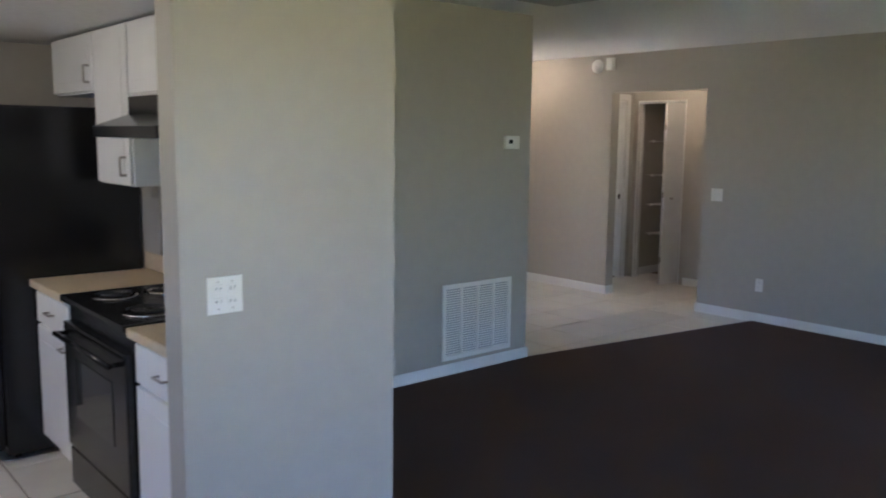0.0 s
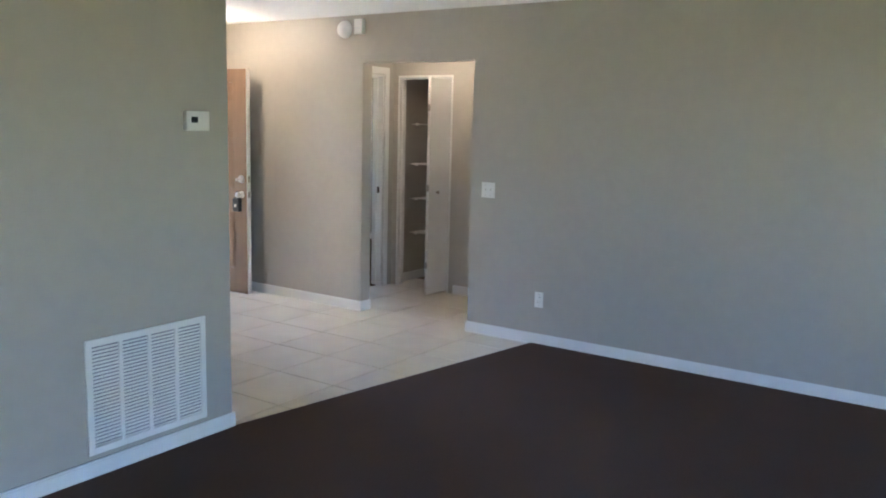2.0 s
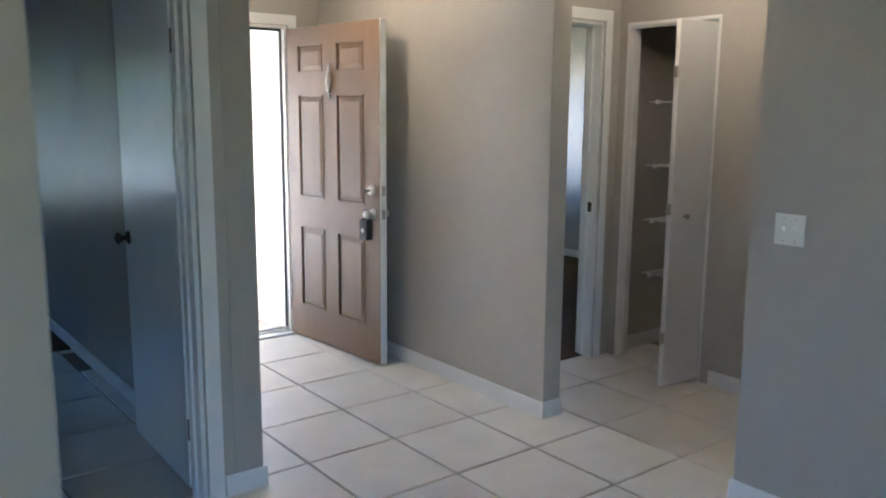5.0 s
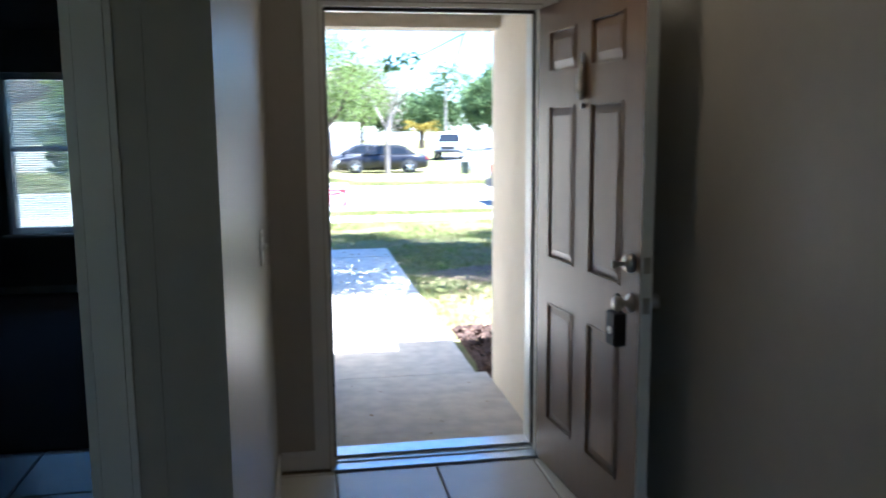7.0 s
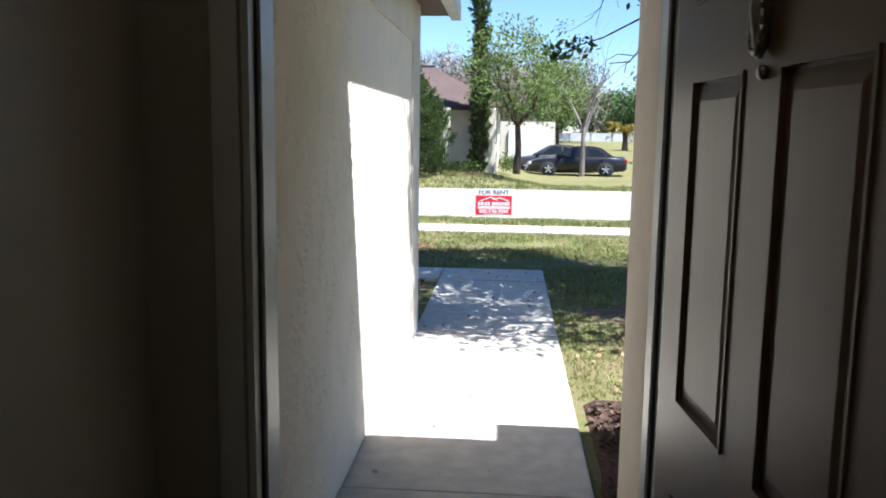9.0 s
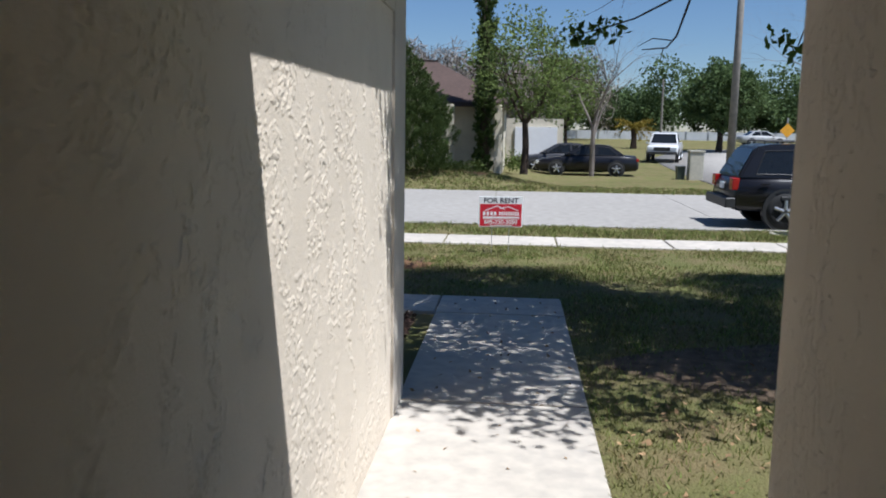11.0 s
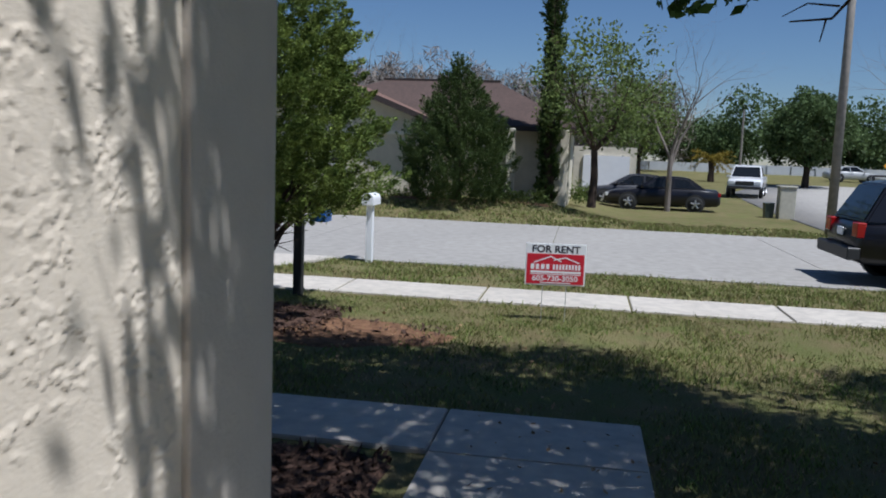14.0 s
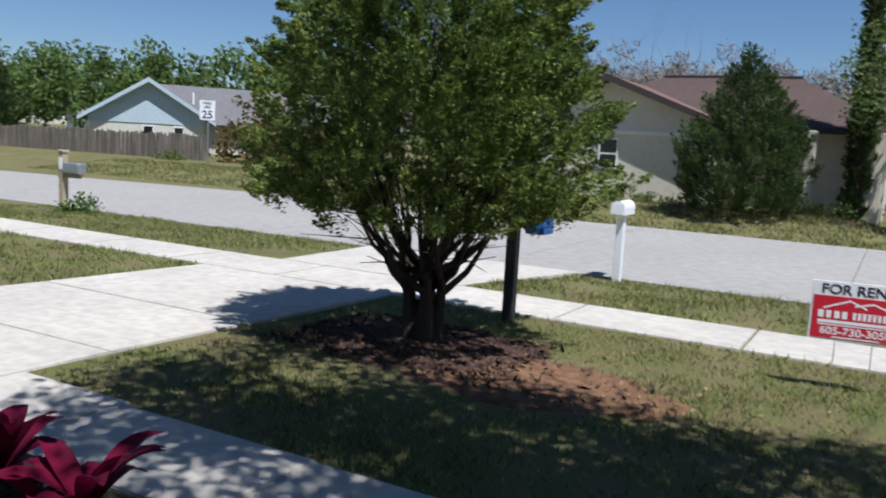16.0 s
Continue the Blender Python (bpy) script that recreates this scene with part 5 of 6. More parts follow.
part("shaft", tube(bmesh.new(), (15.6, 88, -0.2), (15.6, 88, 6.7), 0.14, 0.09, 10), bpy.data.materials["pole_concrete"], p2)
ub = thing("utility_pedestal", (8.45, 37.0, -0.6), "beige utility cabinet by the far kerb", "utility box")
PUTTY = mat("putty_enamel", (0.50, 0.47, 0.38), rough=0.5)
part("cabinet", rbox(8.15, 8.75, 36.7, 37.3, -0.7, 0.60, 0.04, 2), PUTTY, ub)
part("cap", rbox(8.11, 8.79, 36.66, 37.34, 0.60, 0.68, 0.03, 2), PUTTY, ub)
tbin = thing("trash_bin", (7.85, 37.1, -0.6), "dark green wheeled bin", "bin")
part("body", prism(bmesh.new(), [(7.70, -0.7), (7.98, -0.7), (8.02, -0.06), (7.66, -0.06)], "y", 36.9, 37.35), GREENBOX, tbin)
part("lid", rbox(7.64, 8.04, 36.87, 37.38, -0.059, -0.02, 0.015, 1), GREENBOX, tbin)

sp = thing("speed_limit_sign", (-26.2, 31.4, -0.4), "white speed limit sign on a steel post", "sign")
part("post", boxes((-26.24, -26.16, 31.4, 31.45, -0.6, 2.25)), GALV, sp)
bd = new("board", finish(rbox(-0.32, 0.32, -0.01, 0.01, -0.42, 0.42, 0.006, 1), "board", SIGNW))
bd.parent, bd.matrix_parent_inverse = sp, sp.matrix_basis.inverted()
bd.matrix_basis = pose(-26.2, 31.37, 2.3, 0, 0, 40)
lettering("25", 0.46, INK, bd, pose(0, -0.012, -0.20), 0.012)
lettering("SPEED", 0.15, INK, bd, pose(0, -0.012, 0.30), 0.004)
lettering("LIMIT", 0.15, INK, bd, pose(0, -0.012, 0.13), 0.004)
dm = thing("warning_sign", (13.3, 40.3, -0.6), "yellow diamond road warning sign on a post", "sign")
part("post", boxes((13.27, 13.33, 40.3, 40.34, -0.9, 2.2)), GALV, dm)
part("board", prism(bmesh.new(), [(13.3 - 0.34, 1.6), (13.3, 1.26), (13.3 + 0.34, 1.6), (13.3, 1.94)], "y", 40.27, 40.29), YELLOW, dm)

# ---- vehicles ----
PAINTBLACK = mat("black_car_paint", (0.008, 0.008, 0.012), (0.007, 0.007, 0.010), 2, 0.35, coat=0.4, spec=0.3)
PAINTWHITE = mat("white_car_paint", (0.72, 0.72, 0.72), (0.70, 0.70, 0.70), 2, 0.3, coat=0.8)
PAINTGREY = mat("dark_grey_car_paint", (0.03, 0.03, 0.035), (0.027, 0.027, 0.03), 2, 0.3, coat=0.8)
CARGLASS = mat("tinted_car_glass", (0.012, 0.014, 0.016), rough=0.05, spec=0.45)
TYRE = mat("tyre_rubber", (0.018, 0.018, 0.018), rough=0.85)
RIM = mat("alloy_rim", (0.62, 0.62, 0.63), rough=0.3, metal=0.9)
# rim disc tone: shade between the spokes, put into the colour
WHEELDARK = mat("brake_shadow", (0.06, 0.06, 0.062), rough=0.5, metal=0.6)
TAIL = mat("tail_lamp", (0.35, 0.01, 0.01), rough=0.15)
CLEARLAMP = mat("clear_lamp", (0.65, 0.67, 0.68), rough=0.12)
BUMPER = mat("bumper_plastic", (0.03, 0.03, 0.03), rough=0.55)


def loft(stations):
    """A closed hull through cross-sections: each (x, [(y, z), ...]) with the same count of points."""
    bm = bmesh.new()
    rings = [[bm.verts.new((x, y, z)) for y, z in ring] for x, ring in stations]
    n = len(rings[0])
    for a, b in zip(rings, rings[1:]):
        for i in range(n):
            bm.faces.new((a[i], a[(i + 1) % n], b[(i + 1) % n], b[i]))
    bm.faces.new(rings[0][::-1])
    bm.faces.new(rings[-1])
    return bm


def body_ring(w, z0, z1, crown=0.03):
    """A half-round section of the lower body: sill, bulging side, shoulder, crowned top."""
    zm = z0 + (z1 - z0) * 0.55
    half = [(w * 0.90, z0), (w * 0.98, z0 + (z1 - z0) * 0.2), (w, zm), (w * 0.97, z1 - 0.05), (w * 0.90, z1), (w * 0.45, z1 + crown)]
    return half + [(-y, z) for y, z in half[::-1]]


def vehicle(name, m, label, category, paint, body, cabin, wheels, wr, width, windows, tail, head, extras=()):
    """body: (x, z0, z1, width share) stations from rear to front; cabin: (x, z) side profile from rear foot to front foot."""
    ob = new(name)
    tagged(ob, label, category)
    w = width / 2
    part("body", loft([(x, body_ring(w * s, z0, z1)) for x, z0, z1, s in body]), paint, ob, smooth=True)
    belt = cabin[0][1]
    top = max(z for _, z in cabin)
    bm = bmesh.new()
    side = []
    for sgn in (1, -1):
        side.append([bm.verts.new((x, sgn * (w * 0.90 - 0.16 * (z - belt) / (top - belt)), z)) for x, z in cabin])
    n = len(cabin)
    for i in range(n - 1):
        bm.faces.new((side[0][i], side[0][i + 1], side[1][i + 1], side[1][i]))
    bm.faces.new(side[0])
    bm.faces.new(side[1][::-1])
    bm.faces.new((side[0][0], side[1][0], side[1][-1], side[0][-1]))
    bmesh.ops.recalc_face_normals(bm, faces=bm.faces)
    bmesh.ops.bevel(bm, geom=bm.edges[:], offset=0.035, segments=2, affect="EDGES")
    part("cabin", bm, paint, ob, smooth=False)
    for poly in windows:
        for sgn in (1, -1):
            bm = bmesh.new()
            vs = [bm.verts.new((x, sgn * (w * 0.90 - 0.16 * (z - belt) / (top - belt) + dd), z)) for dd in (0.004,) for x, z in poly]
            bm.faces.new(vs)
            part("side_window", bm, CARGLASS, ob)
            bm = bmesh.new()
            for (xa, za), (xb, zb) in zip(poly, poly[1:] + poly[:1]):
                ya, yb = (sgn * (w * 0.90 - 0.16 * (z - belt) / (top - belt) + 0.004) for z in (za, zb))
                tube(bm, (xa, ya, za), (xb, yb, zb), 0.012, n=5)
            part("window_seal", bm, BLACKMAT, ob)
    for (xa, za), (xb, zb), nm in (((cabin[0][0], cabin[0][1]), (cabin[1][0], cabin[1][1]), "rear_window"), ((cabin[-1][0], cabin[-1][1]), (cabin[-2][0], cabin[-2][1]), "windscreen")):
        bm = bmesh.new()
        o = -0.012 if nm == "rear_window" else 0.012
        q = []
        for t in (0.10, 0.92):
            x, z = xa + (xb - xa) * t + o, za + (zb - za) * t
            y = w * 0.90 - 0.16 * (z - belt) / (top - belt) - 0.07
            q.append(((x, y, z + 0.01), (x, -y, z + 0.01)))
        bm.faces.new([bm.verts.new(p) for p in (q[0][0], q[0][1], q[1][1], q[1][0])])
        part(nm, bm, CARGLASS, ob)
    for wx in wheels:
        for sgn in (1, -1):
            y = sgn * (w - 0.10)
            arch = part("wheel_arch", lathe([(wr + 0.07, y - sgn * 0.10), (wr + 0.07, y + sgn * 0.094)], 24, "y", (wx, 0, wr + 0.02)), BUMPER, ob)
            wh = part("wheel", lathe([(wr * 0.62, y - sgn * 0.10), (wr * 0.97, y - sgn * 0.10), (wr, y - sgn * 0.06), (wr, y + sgn * 0.06), (wr * 0.97, y + sgn * 0.10), (wr * 0.66, y + sgn * 0.105)], 28, "y", (wx, 0, wr)), TYRE, ob, "black rubber tyre", True)
            part("rim", lathe([(wr * 0.66, y + sgn * 0.100), (wr * 0.62, y + sgn * 0.107), (wr * 0.58, y + sgn * 0.095), (wr * 0.2, y + sgn * 0.102), (0.02, y + sgn * 0.108)], 24, "y", (wx, 0, wr)), WHEELDARK, wh)
            bm = bmesh.new()
            for k in range(5):
                a = 2 * math.pi * k / 5 + 0.3
                tube(bm, (wx + 0.04 * math.cos(a), y + sgn * 0.108, wr + 0.04 * math.sin(a)), (wx + wr * 0.62 * math.cos(a), y + sgn * 0.106, wr + wr * 0.62 * math.sin(a)), 0.042, 0.034, 8)
            tube(bm, (wx, y + sgn * 0.095, wr), (wx, y + sgn * 0.118, wr), 0.075, 0.06, 14)
            part("spokes", bm, RIM, wh)
    for x0, x1, y0, y1, z0, z1 in tail:
        for sgn in (1, -1):
            ys = sorted((sgn * y0, sgn * y1))
            part("tail_lamp", rbox(x0, x1, ys[0], ys[1], z0, z1, 0.012, 1), TAIL, ob)
    for x0, x1, y0, y1, z0, z1 in head:
        for sgn in (1, -1):
            ys = sorted((sgn * y0, sgn * y1))
            part("headlamp", rbox(x0, x1, ys[0], ys[1], z0, z1, 0.015, 1), CLEARLAMP, ob)
    for nm, b, mt in extras:
        part(nm, rbox(*b, 0.02, 1), mt, ob)
    for sgn in (1, -1):
        mx = cabin[-1][0] - 0.35
        part("mirror", rbox(mx, mx + 0.12, min(sgn * w * 0.93, sgn * (w + 0.12)), max(sgn * w * 0.93, sgn * (w + 0.12)), belt + 0.02, belt + 0.15, 0.02, 2), paint, ob)
        for hx in windows[:2]:
            cx = sum(p[0] for p in hx) / len(hx) - 0.3
            part("door_handle", boxes((cx - 0.09, cx + 0.07, min(sgn * w * 0.985, sgn * (w + 0.02)), max(sgn * w * 0.985, sgn * (w + 0.02)), belt - 0.10, belt - 0.075)), paint, ob)
    ob.matrix_basis = m
    return ob


# local frame: x forward, rear bumper near x = 0
suv_body = [(-0.02, 0.42, 0.86, 0.86), (0.10, 0.36, 1.00, 0.96), (0.9, 0.34, 1.02, 1.0), (2.9, 0.34, 1.02, 1.0), (3.2, 0.34, 1.00, 1.0), (4.2, 0.36, 0.96, 0.97), (4.48, 0.40, 0.86, 0.88)]
suv_cabin = [(0.06, 1.00), (0.42, 1.64), (0.75, 1.70), (2.35, 1.70), (2.62, 1.66), (3.28, 1.00)]
suv_win = [[(0.42, 1.10), (0.60, 1.56), (1.28, 1.58), (1.28, 1.10)], [(1.36, 1.10), (1.36, 1.58), (2.02, 1.58), (2.02, 1.10)], [(2.10, 1.10), (2.10, 1.58), (2.55, 1.56), (2.92, 1.12)]]
suv = vehicle("suv", pose(4.92, 17.6, -0.397, 0, 0, 0), "black four-door suv parked at the kerb", "car", PAINTBLACK, suv_body, suv_cabin, (1.0, 3.62), 0.37, 1.86, suv_win,
              [(-0.04, 0.10, 0.60, 0.86, 0.78, 1.02)], [(4.38, 4.50, 0.50, 0.80, 0.70, 0.86)],
              [("rear_bumper", (-0.16, 0.05, -0.86, 0.86, 0.42, 0.62), BUMPER), ("front_bumper", (4.42, 4.60, -0.84, 0.84, 0.40, 0.62), BUMPER), ("licence_plate", (-0.05, -0.02, -0.16, 0.16, 0.76, 0.90), SIGNW), ("side_moulding", (0.9, 3.3, -0.95, -0.92, 0.58, 0.68), BUMPER)])
for y in (-0.62, 0.62):
    bm = bmesh.new()
    tube(bm, (0.6, y, 1.755), (2.4, y, 1.755), 0.018, n=8)
    for x in (0.6, 1.5, 2.4):
        tube(bm, (x, y, 1.69), (x, y, 1.755), 0.016, n=6)
    rr = part("roof_rail", bm, BUMPER, suv)
    rr.matrix_parent_inverse = Matrix.Identity(4)

sed_body = [(-0.02, 0.34, 0.70, 0.80), (0.12, 0.26, 0.90, 0.93), (0.9, 0.20, 0.94, 0.99), (2.6, 0.20, 0.92, 1.0), (3.3, 0.20, 0.88, 0.99), (4.4, 0.24, 0.74, 0.93), (4.72, 0.30, 0.62, 0.80)]
sed_cabin = [(0.55, 0.91), (1.25, 1.38), (1.6, 1.43), (2.3, 1.43), (2.55, 1.40), (3.45, 0.90)]
sed_win = [[(0.95, 0.96), (1.32, 1.30), (1.85, 1.36), (1.85, 0.96)], [(1.93, 0.96), (1.93, 1.36), (2.45, 1.35), (3.05, 0.97)]]
# rear to the right as seen from the house
sedan = vehicle("sedan", pose(6.24, 39.2, ground_z(6.24, 39.2), 0, 0, 176), "black four-door sedan parked on the drive", "car", PAINTBLACK, sed_body, sed_cabin, (0.98, 3.72), 0.32, 1.80, sed_win,
                [(-0.03, 0.10, 0.45, 0.80, 0.68, 0.82)], [(4.55, 4.70, 0.45, 0.76, 0.52, 0.66)], [("licence_plate", (-0.04, -0.01, -0.15, 0.15, 0.60, 0.72), SIGNW)])
car2 = vehicle("sedan", pose(5.1, 42.2, ground_z(5.1, 42.2), 0, 0, 186), "dark grey sedan behind another on the drive", "car", PAINTGREY, sed_body, sed_cabin, (0.98, 3.72), 0.32, 1.80, sed_win,
               [(-0.03, 0.10, 0.45, 0.80, 0.68, 0.82)], [(4.55, 4.70, 0.45, 0.76, 0.52, 0.66)])
pk_body = [(-0.02, 0.50, 1.02, 0.94), (0.1, 0.45, 1.05, 1.0), (2.2, 0.42, 1.05, 1.0), (3.9, 0.42, 1.05, 1.0), (4.3, 0.42, 1.04, 0.99), (5.2, 0.46, 0.98, 0.95), (5.4, 0.50, 0.88, 0.88)]
pk_cabin = [(2.25, 1.04), (2.35, 1.70), (2.6, 1.77), (3.4, 1.77), (3.6, 1.74), (4.3, 1.05)]
pk_win = [[(2.5, 1.12), (2.5, 1.66), (3.0, 1.68), (3.0, 1.12)], [(3.08, 1.12), (3.08, 1.68), (3.52, 1.66), (3.98, 1.12)]]
pick = vehicle("pickup_truck", pose(10.75, 56.5, ground_z(10.75, 56.5) + 0.03, 0, 0, -104), "white pickup truck on the side street", "truck", PAINTWHITE, pk_body, pk_cabin, (1.05, 4.45), 0.38, 1.95, pk_win,
               [(-0.03, 0.10, 0.80, 0.95, 0.72, 1.0)], [(5.30, 5.42, 0.55, 0.86, 0.70, 0.90)], [("grille", (5.36, 5.44, -0.5, 0.5, 0.66, 0.90), BUMPER), ("front_bumper", (5.38, 5.52, -0.9, 0.9, 0.46, 0.62), BUMPER)])
for x, y, a in ((22.5, 84, 5), (34, 86, 182)):
    vehicle("sedan", pose(x, y, ground_z(x, y) + 0.02, 0, 0, a), "silver sedan far off by the fence", "car", mat("silver_car_paint", (0.45, 0.46, 0.47), rough=0.3, coat=0.6), sed_body, sed_cabin, (0.98, 3.72), 0.32, 1.80, sed_win, [], [])

# ---- neighbouring houses ----
HWALL = mat("pale_stucco", (0.64, 0.58, 0.455), (0.58, 0.525, 0.41), 4, 0.9, 0.3, 40, stain=0.05)
HROOF = mat("rust_shingle", (0.175, 0.098, 0.070), (0.125, 0.072, 0.054), 9, 0.95, 0.5, 26, stain=0.12)
HBROWN = mat("brown_shingle", (0.088, 0.056, 0.045), (0.062, 0.041, 0.034), 9, 0.95, 0.5, 26, stain=0.15)
CREAMTRIM = mat("cream_trim_paint", (0.74, 0.70, 0.60), (0.70, 0.66, 0.56), 5, 0.7, stain=0.05)
DARKTRIM = mat("dark_fascia", (0.05, 0.035, 0.03), rough=0.7)
GREYROOF = mat("grey_shingle", (0.16, 0.155, 0.155), (0.115, 0.11, 0.11), 9, 0.95, 0.5, 26, stain=0.15)
BLUEWALL = mat("pale_blue_siding", (0.42, 0.50, 0.54), (0.38, 0.46, 0.50), 5, 0.8, stain=0.05)
CREAM = mat("cream_wall", (0.55, 0.53, 0.45), (0.50, 0.48, 0.41), 4, 0.9, stain=0.05)

h1 = thing("neighbour_house", (-6, 34, 0), "pale stucco bungalow with brown shingle roofs", "house")
bm = prism(bmesh.new(), [(-11.35, -0.5), (-4.80, -0.5), (-4.80, 2.50), (-8.05, 3.72), (-11.35, 2.50)], "y", 31.0, 36)
part("gable_wall", bm, HWALL, h1)
part("wall", boxes((-4.79, 0.05, 32.6, 39.8, -0.5, 2.5), (-11.3, -4.81, 36.01, 39.8, -0.5, 2.5)), HWALL, h1)
part("band", boxes((-11.37, -4.78, 30.90, 30.999, 2.03, 2.15)), CREAMTRIM, h1, "raised pale trim band")
for s in (-1, 1):
    e = -8.05 + s * 3.62
    bm = bmesh.new()
    prism(bm, [(-8.05, 3.74), (e, 2.40), (e, 2.52), (-8.05, 3.90)] if s > 0 else [(-8.05, 3.90), (e, 2.52), (e, 2.40), (-8.05, 3.74)], "y", 30.55, 36.5)
    rf = part("roof", bm, HROOF, h1, "rust brown shingles")
    part("fascia", prism(bmesh.new(), [(-8.05, 3.70), (e, 2.34), (e, 2.53), (-8.05, 3.92)], "y", 30.50, 30.549), DARKTRIM, h1)
bm = bmesh.new()
v = [bm.verts.new(p) for p in ((-11.8, 32.0, 2.45), (0.5, 32.0, 2.45), (0.5, 40.4, 2.45), (-11.8, 40.4, 2.45), (-7.6, 36.2, 4.35), (-3.0, 36.2, 4.35))]
for f in ((0, 1, 5, 4), (1, 2, 5), (2, 3, 4, 5), (3, 0, 4), (3, 2, 1, 0)):
    bm.faces.new([v[i] for i in f])
part("roof", bm, HBROWN, h1, "dark brown hipped shingles")
part("ridge_cap", boxes((-7.7, -2.9, 36.1, 36.3, 4.33, 4.40)), DARKTRIM, h1)
part("fascia", boxes((-4.7, 0.55, 31.95, 31.999, 2.32, 2.50)), DARKTRIM, h1)
w1 = part("window", boxes((-8.25, -7.70, 30.97, 30.998, 0.95, 1.85)), CARGLASS, h1)
part("frame", boxes((-8.30, -8.25, 30.95, 30.998, 0.90, 1.90), (-7.70, -7.65, 30.95, 30.998, 0.90, 1.90), (-8.25, -7.70, 30.95, 30.998, 0.90, 0.95), (-8.25, -7.70, 30.95, 30.998, 1.85, 1.90), (-8.25, -7.70, 30.95, 30.998, 1.37, 1.42)), TRIM, w1)
for x in (-2.15, -0.3):
    part("porch_column", rbox(x, x + 0.3, 31.7, 32.0, -0.4, 2.4, 0.02, 1), HWALL, h1)
part("garage_door", boxes((0.5, 2.6, 41.5, 41.6, -0.7, 1.6)), SIGNW, h1, "white panelled garage door")
part("garage_wall", boxes((0.06, 2.9, 41.61, 47, -0.8, 2.0)), HWALL, h1)

h2 = new("neighbour_house")
tagged(h2, "pale blue gabled bungalow with a grey shingle roof", "house")
part("gable_wall", prism(bmesh.new(), [(-3.6, 1.75), (3.6, 1.75), (3.6, 1.9), (0, 4.2), (-3.6, 1.9)], "x", 0, 0.2), BLUEWALL, h2, "pale blue boarded gable")
part("wall", boxes((0.05, 9.0, -3.5, 3.5, -1.0, 1.74), (3.0, 9.0, -15.0, -3.51, -1.0, 1.74)), CREAM, h2)
for s in (-1, 1):
    part("roof", prism(bmesh.new(), [(0, 4.25), (s * 4.2, 1.62), (s * 4.2, 1.78), (0, 4.45)], "x", -0.5, 8.5), GREYROOF, h2)
    part("barge_board", prism(bmesh.new(), [(0, 4.18), (s * 4.2, 1.55), (s * 4.2, 1.80), (0, 4.47)], "x", -0.56, -0.501), BLUEWALL, h2)
part("roof", prism(bmesh.new(), [(2.2, 1.70), (9.8, 1.70), (6.0, 4.40)], "y", -15.5, 0), GREYROOF, h2)
part("vent_pipe", tube(bmesh.new(), (4.2, -3.0, 3.0), (4.2, -3.0, 3.9), 0.07), SIGNW, h2)
part("trim_band", boxes((0.0, 0.2, -3.6, 3.6, 1.55, 1.745)), BLUEWALL, h2)
for y in (0.0, -1.9):
    w1 = part("window", boxes((0.01, 0.048, y - 0.28, y + 0.28, 0.4, 1.35)), CARGLASS, h2)
    part("frame", boxes((0.0, 0.045, y - 0.34, y - 0.28, 0.33, 1.42), (0.0, 0.045, y + 0.28, y + 0.34, 0.33, 1.42), (0.0, 0.045, y - 0.28, y + 0.28, 1.35, 1.42)), SIGNW, w1)
h2.matrix_basis = pose(-42.6, 42.5, 0.15, 0, 0, 139)

h3 = new("neighbour_house")
tagged(h3, "small white house with pale grey gables", "house")
part("wall", boxes((-3, 3, 0, 6, -1, 2.6)), SIGNW, h3)
part("roof", prism(bmesh.new(), [(-0.6, 2.55), (6.6, 2.55), (3, 4.6)], "x", -3.4, 3.4), mat("blue_grey_roof", (0.30, 0.34, 0.38), rough=0.9), h3)
part("gable", prism(bmesh.new(), [(-1.6, 2.0), (1.6, 2.0), (0, 3.2)], "y", -1.0, 1.5), SIGNW, h3)
h3.matrix_basis = pose(-78, 66, 0.6, 0, 0, 30)

h4 = thing("neighbour_house", (34, 76, 0), "long tan house with a grey roof far off", "house")
part("wall", boxes((29.7, 44, 76, 84, -0.6, 2.5)), HWALL, h4)
part("roof", prism(bmesh.new(), [(75.2, 2.45), (84.8, 2.45), (80, 4.7)], "x", 29.2, 44.5), GREYROOF, h4)
for x in (29, 34, 39):
    part("window", boxes((x, x + 1.6, 75.95, 75.998, 0.6, 1.9)), CARGLASS, h4)

# weathered board fence along the far side
FB = thing("wooden_fence", (-37.5, 34, -0.45), "weathered grey-brown vertical board fence", "fence")
pk = []
for hgt in (1.60, 1.66, 1.70):
    pk.append(finish(prism(bmesh.new(), [(-0.066, 0), (0.066, 0), (0.066, hgt - 0.05), (0.03, hgt), (-0.03, hgt), (-0.066, hgt - 0.05)], "y", -0.010, 0.010), "board", WOODP))
rng = np.random.default_rng(31)
A, Bp = Vector((-46.5, 33.4, -0.5)), Vector((-29.6, 34.6, -0.45))
nb = 122
ang = math.degrees(math.atan2(Bp.y - A.y, Bp.x - A.x))
for i in range(nb):
    p = A.lerp(Bp, i / (nb - 1))
    piece("board", pk[int(rng.integers(0, 3))], FB, pose(p.x, p.y, p.z + rng.normal(0, 0.02), 0, rng.normal(0, 0.8), ang))
for z in (0.1, 0.8):
    bm = bmesh.new()
    tube(bm, A + Vector((0, 0.05, z + 0.3)), Bp + Vector((0, 0.05, z + 0.3)), 0.035, n=4)
    part("rail", bm, WOODP, FB)

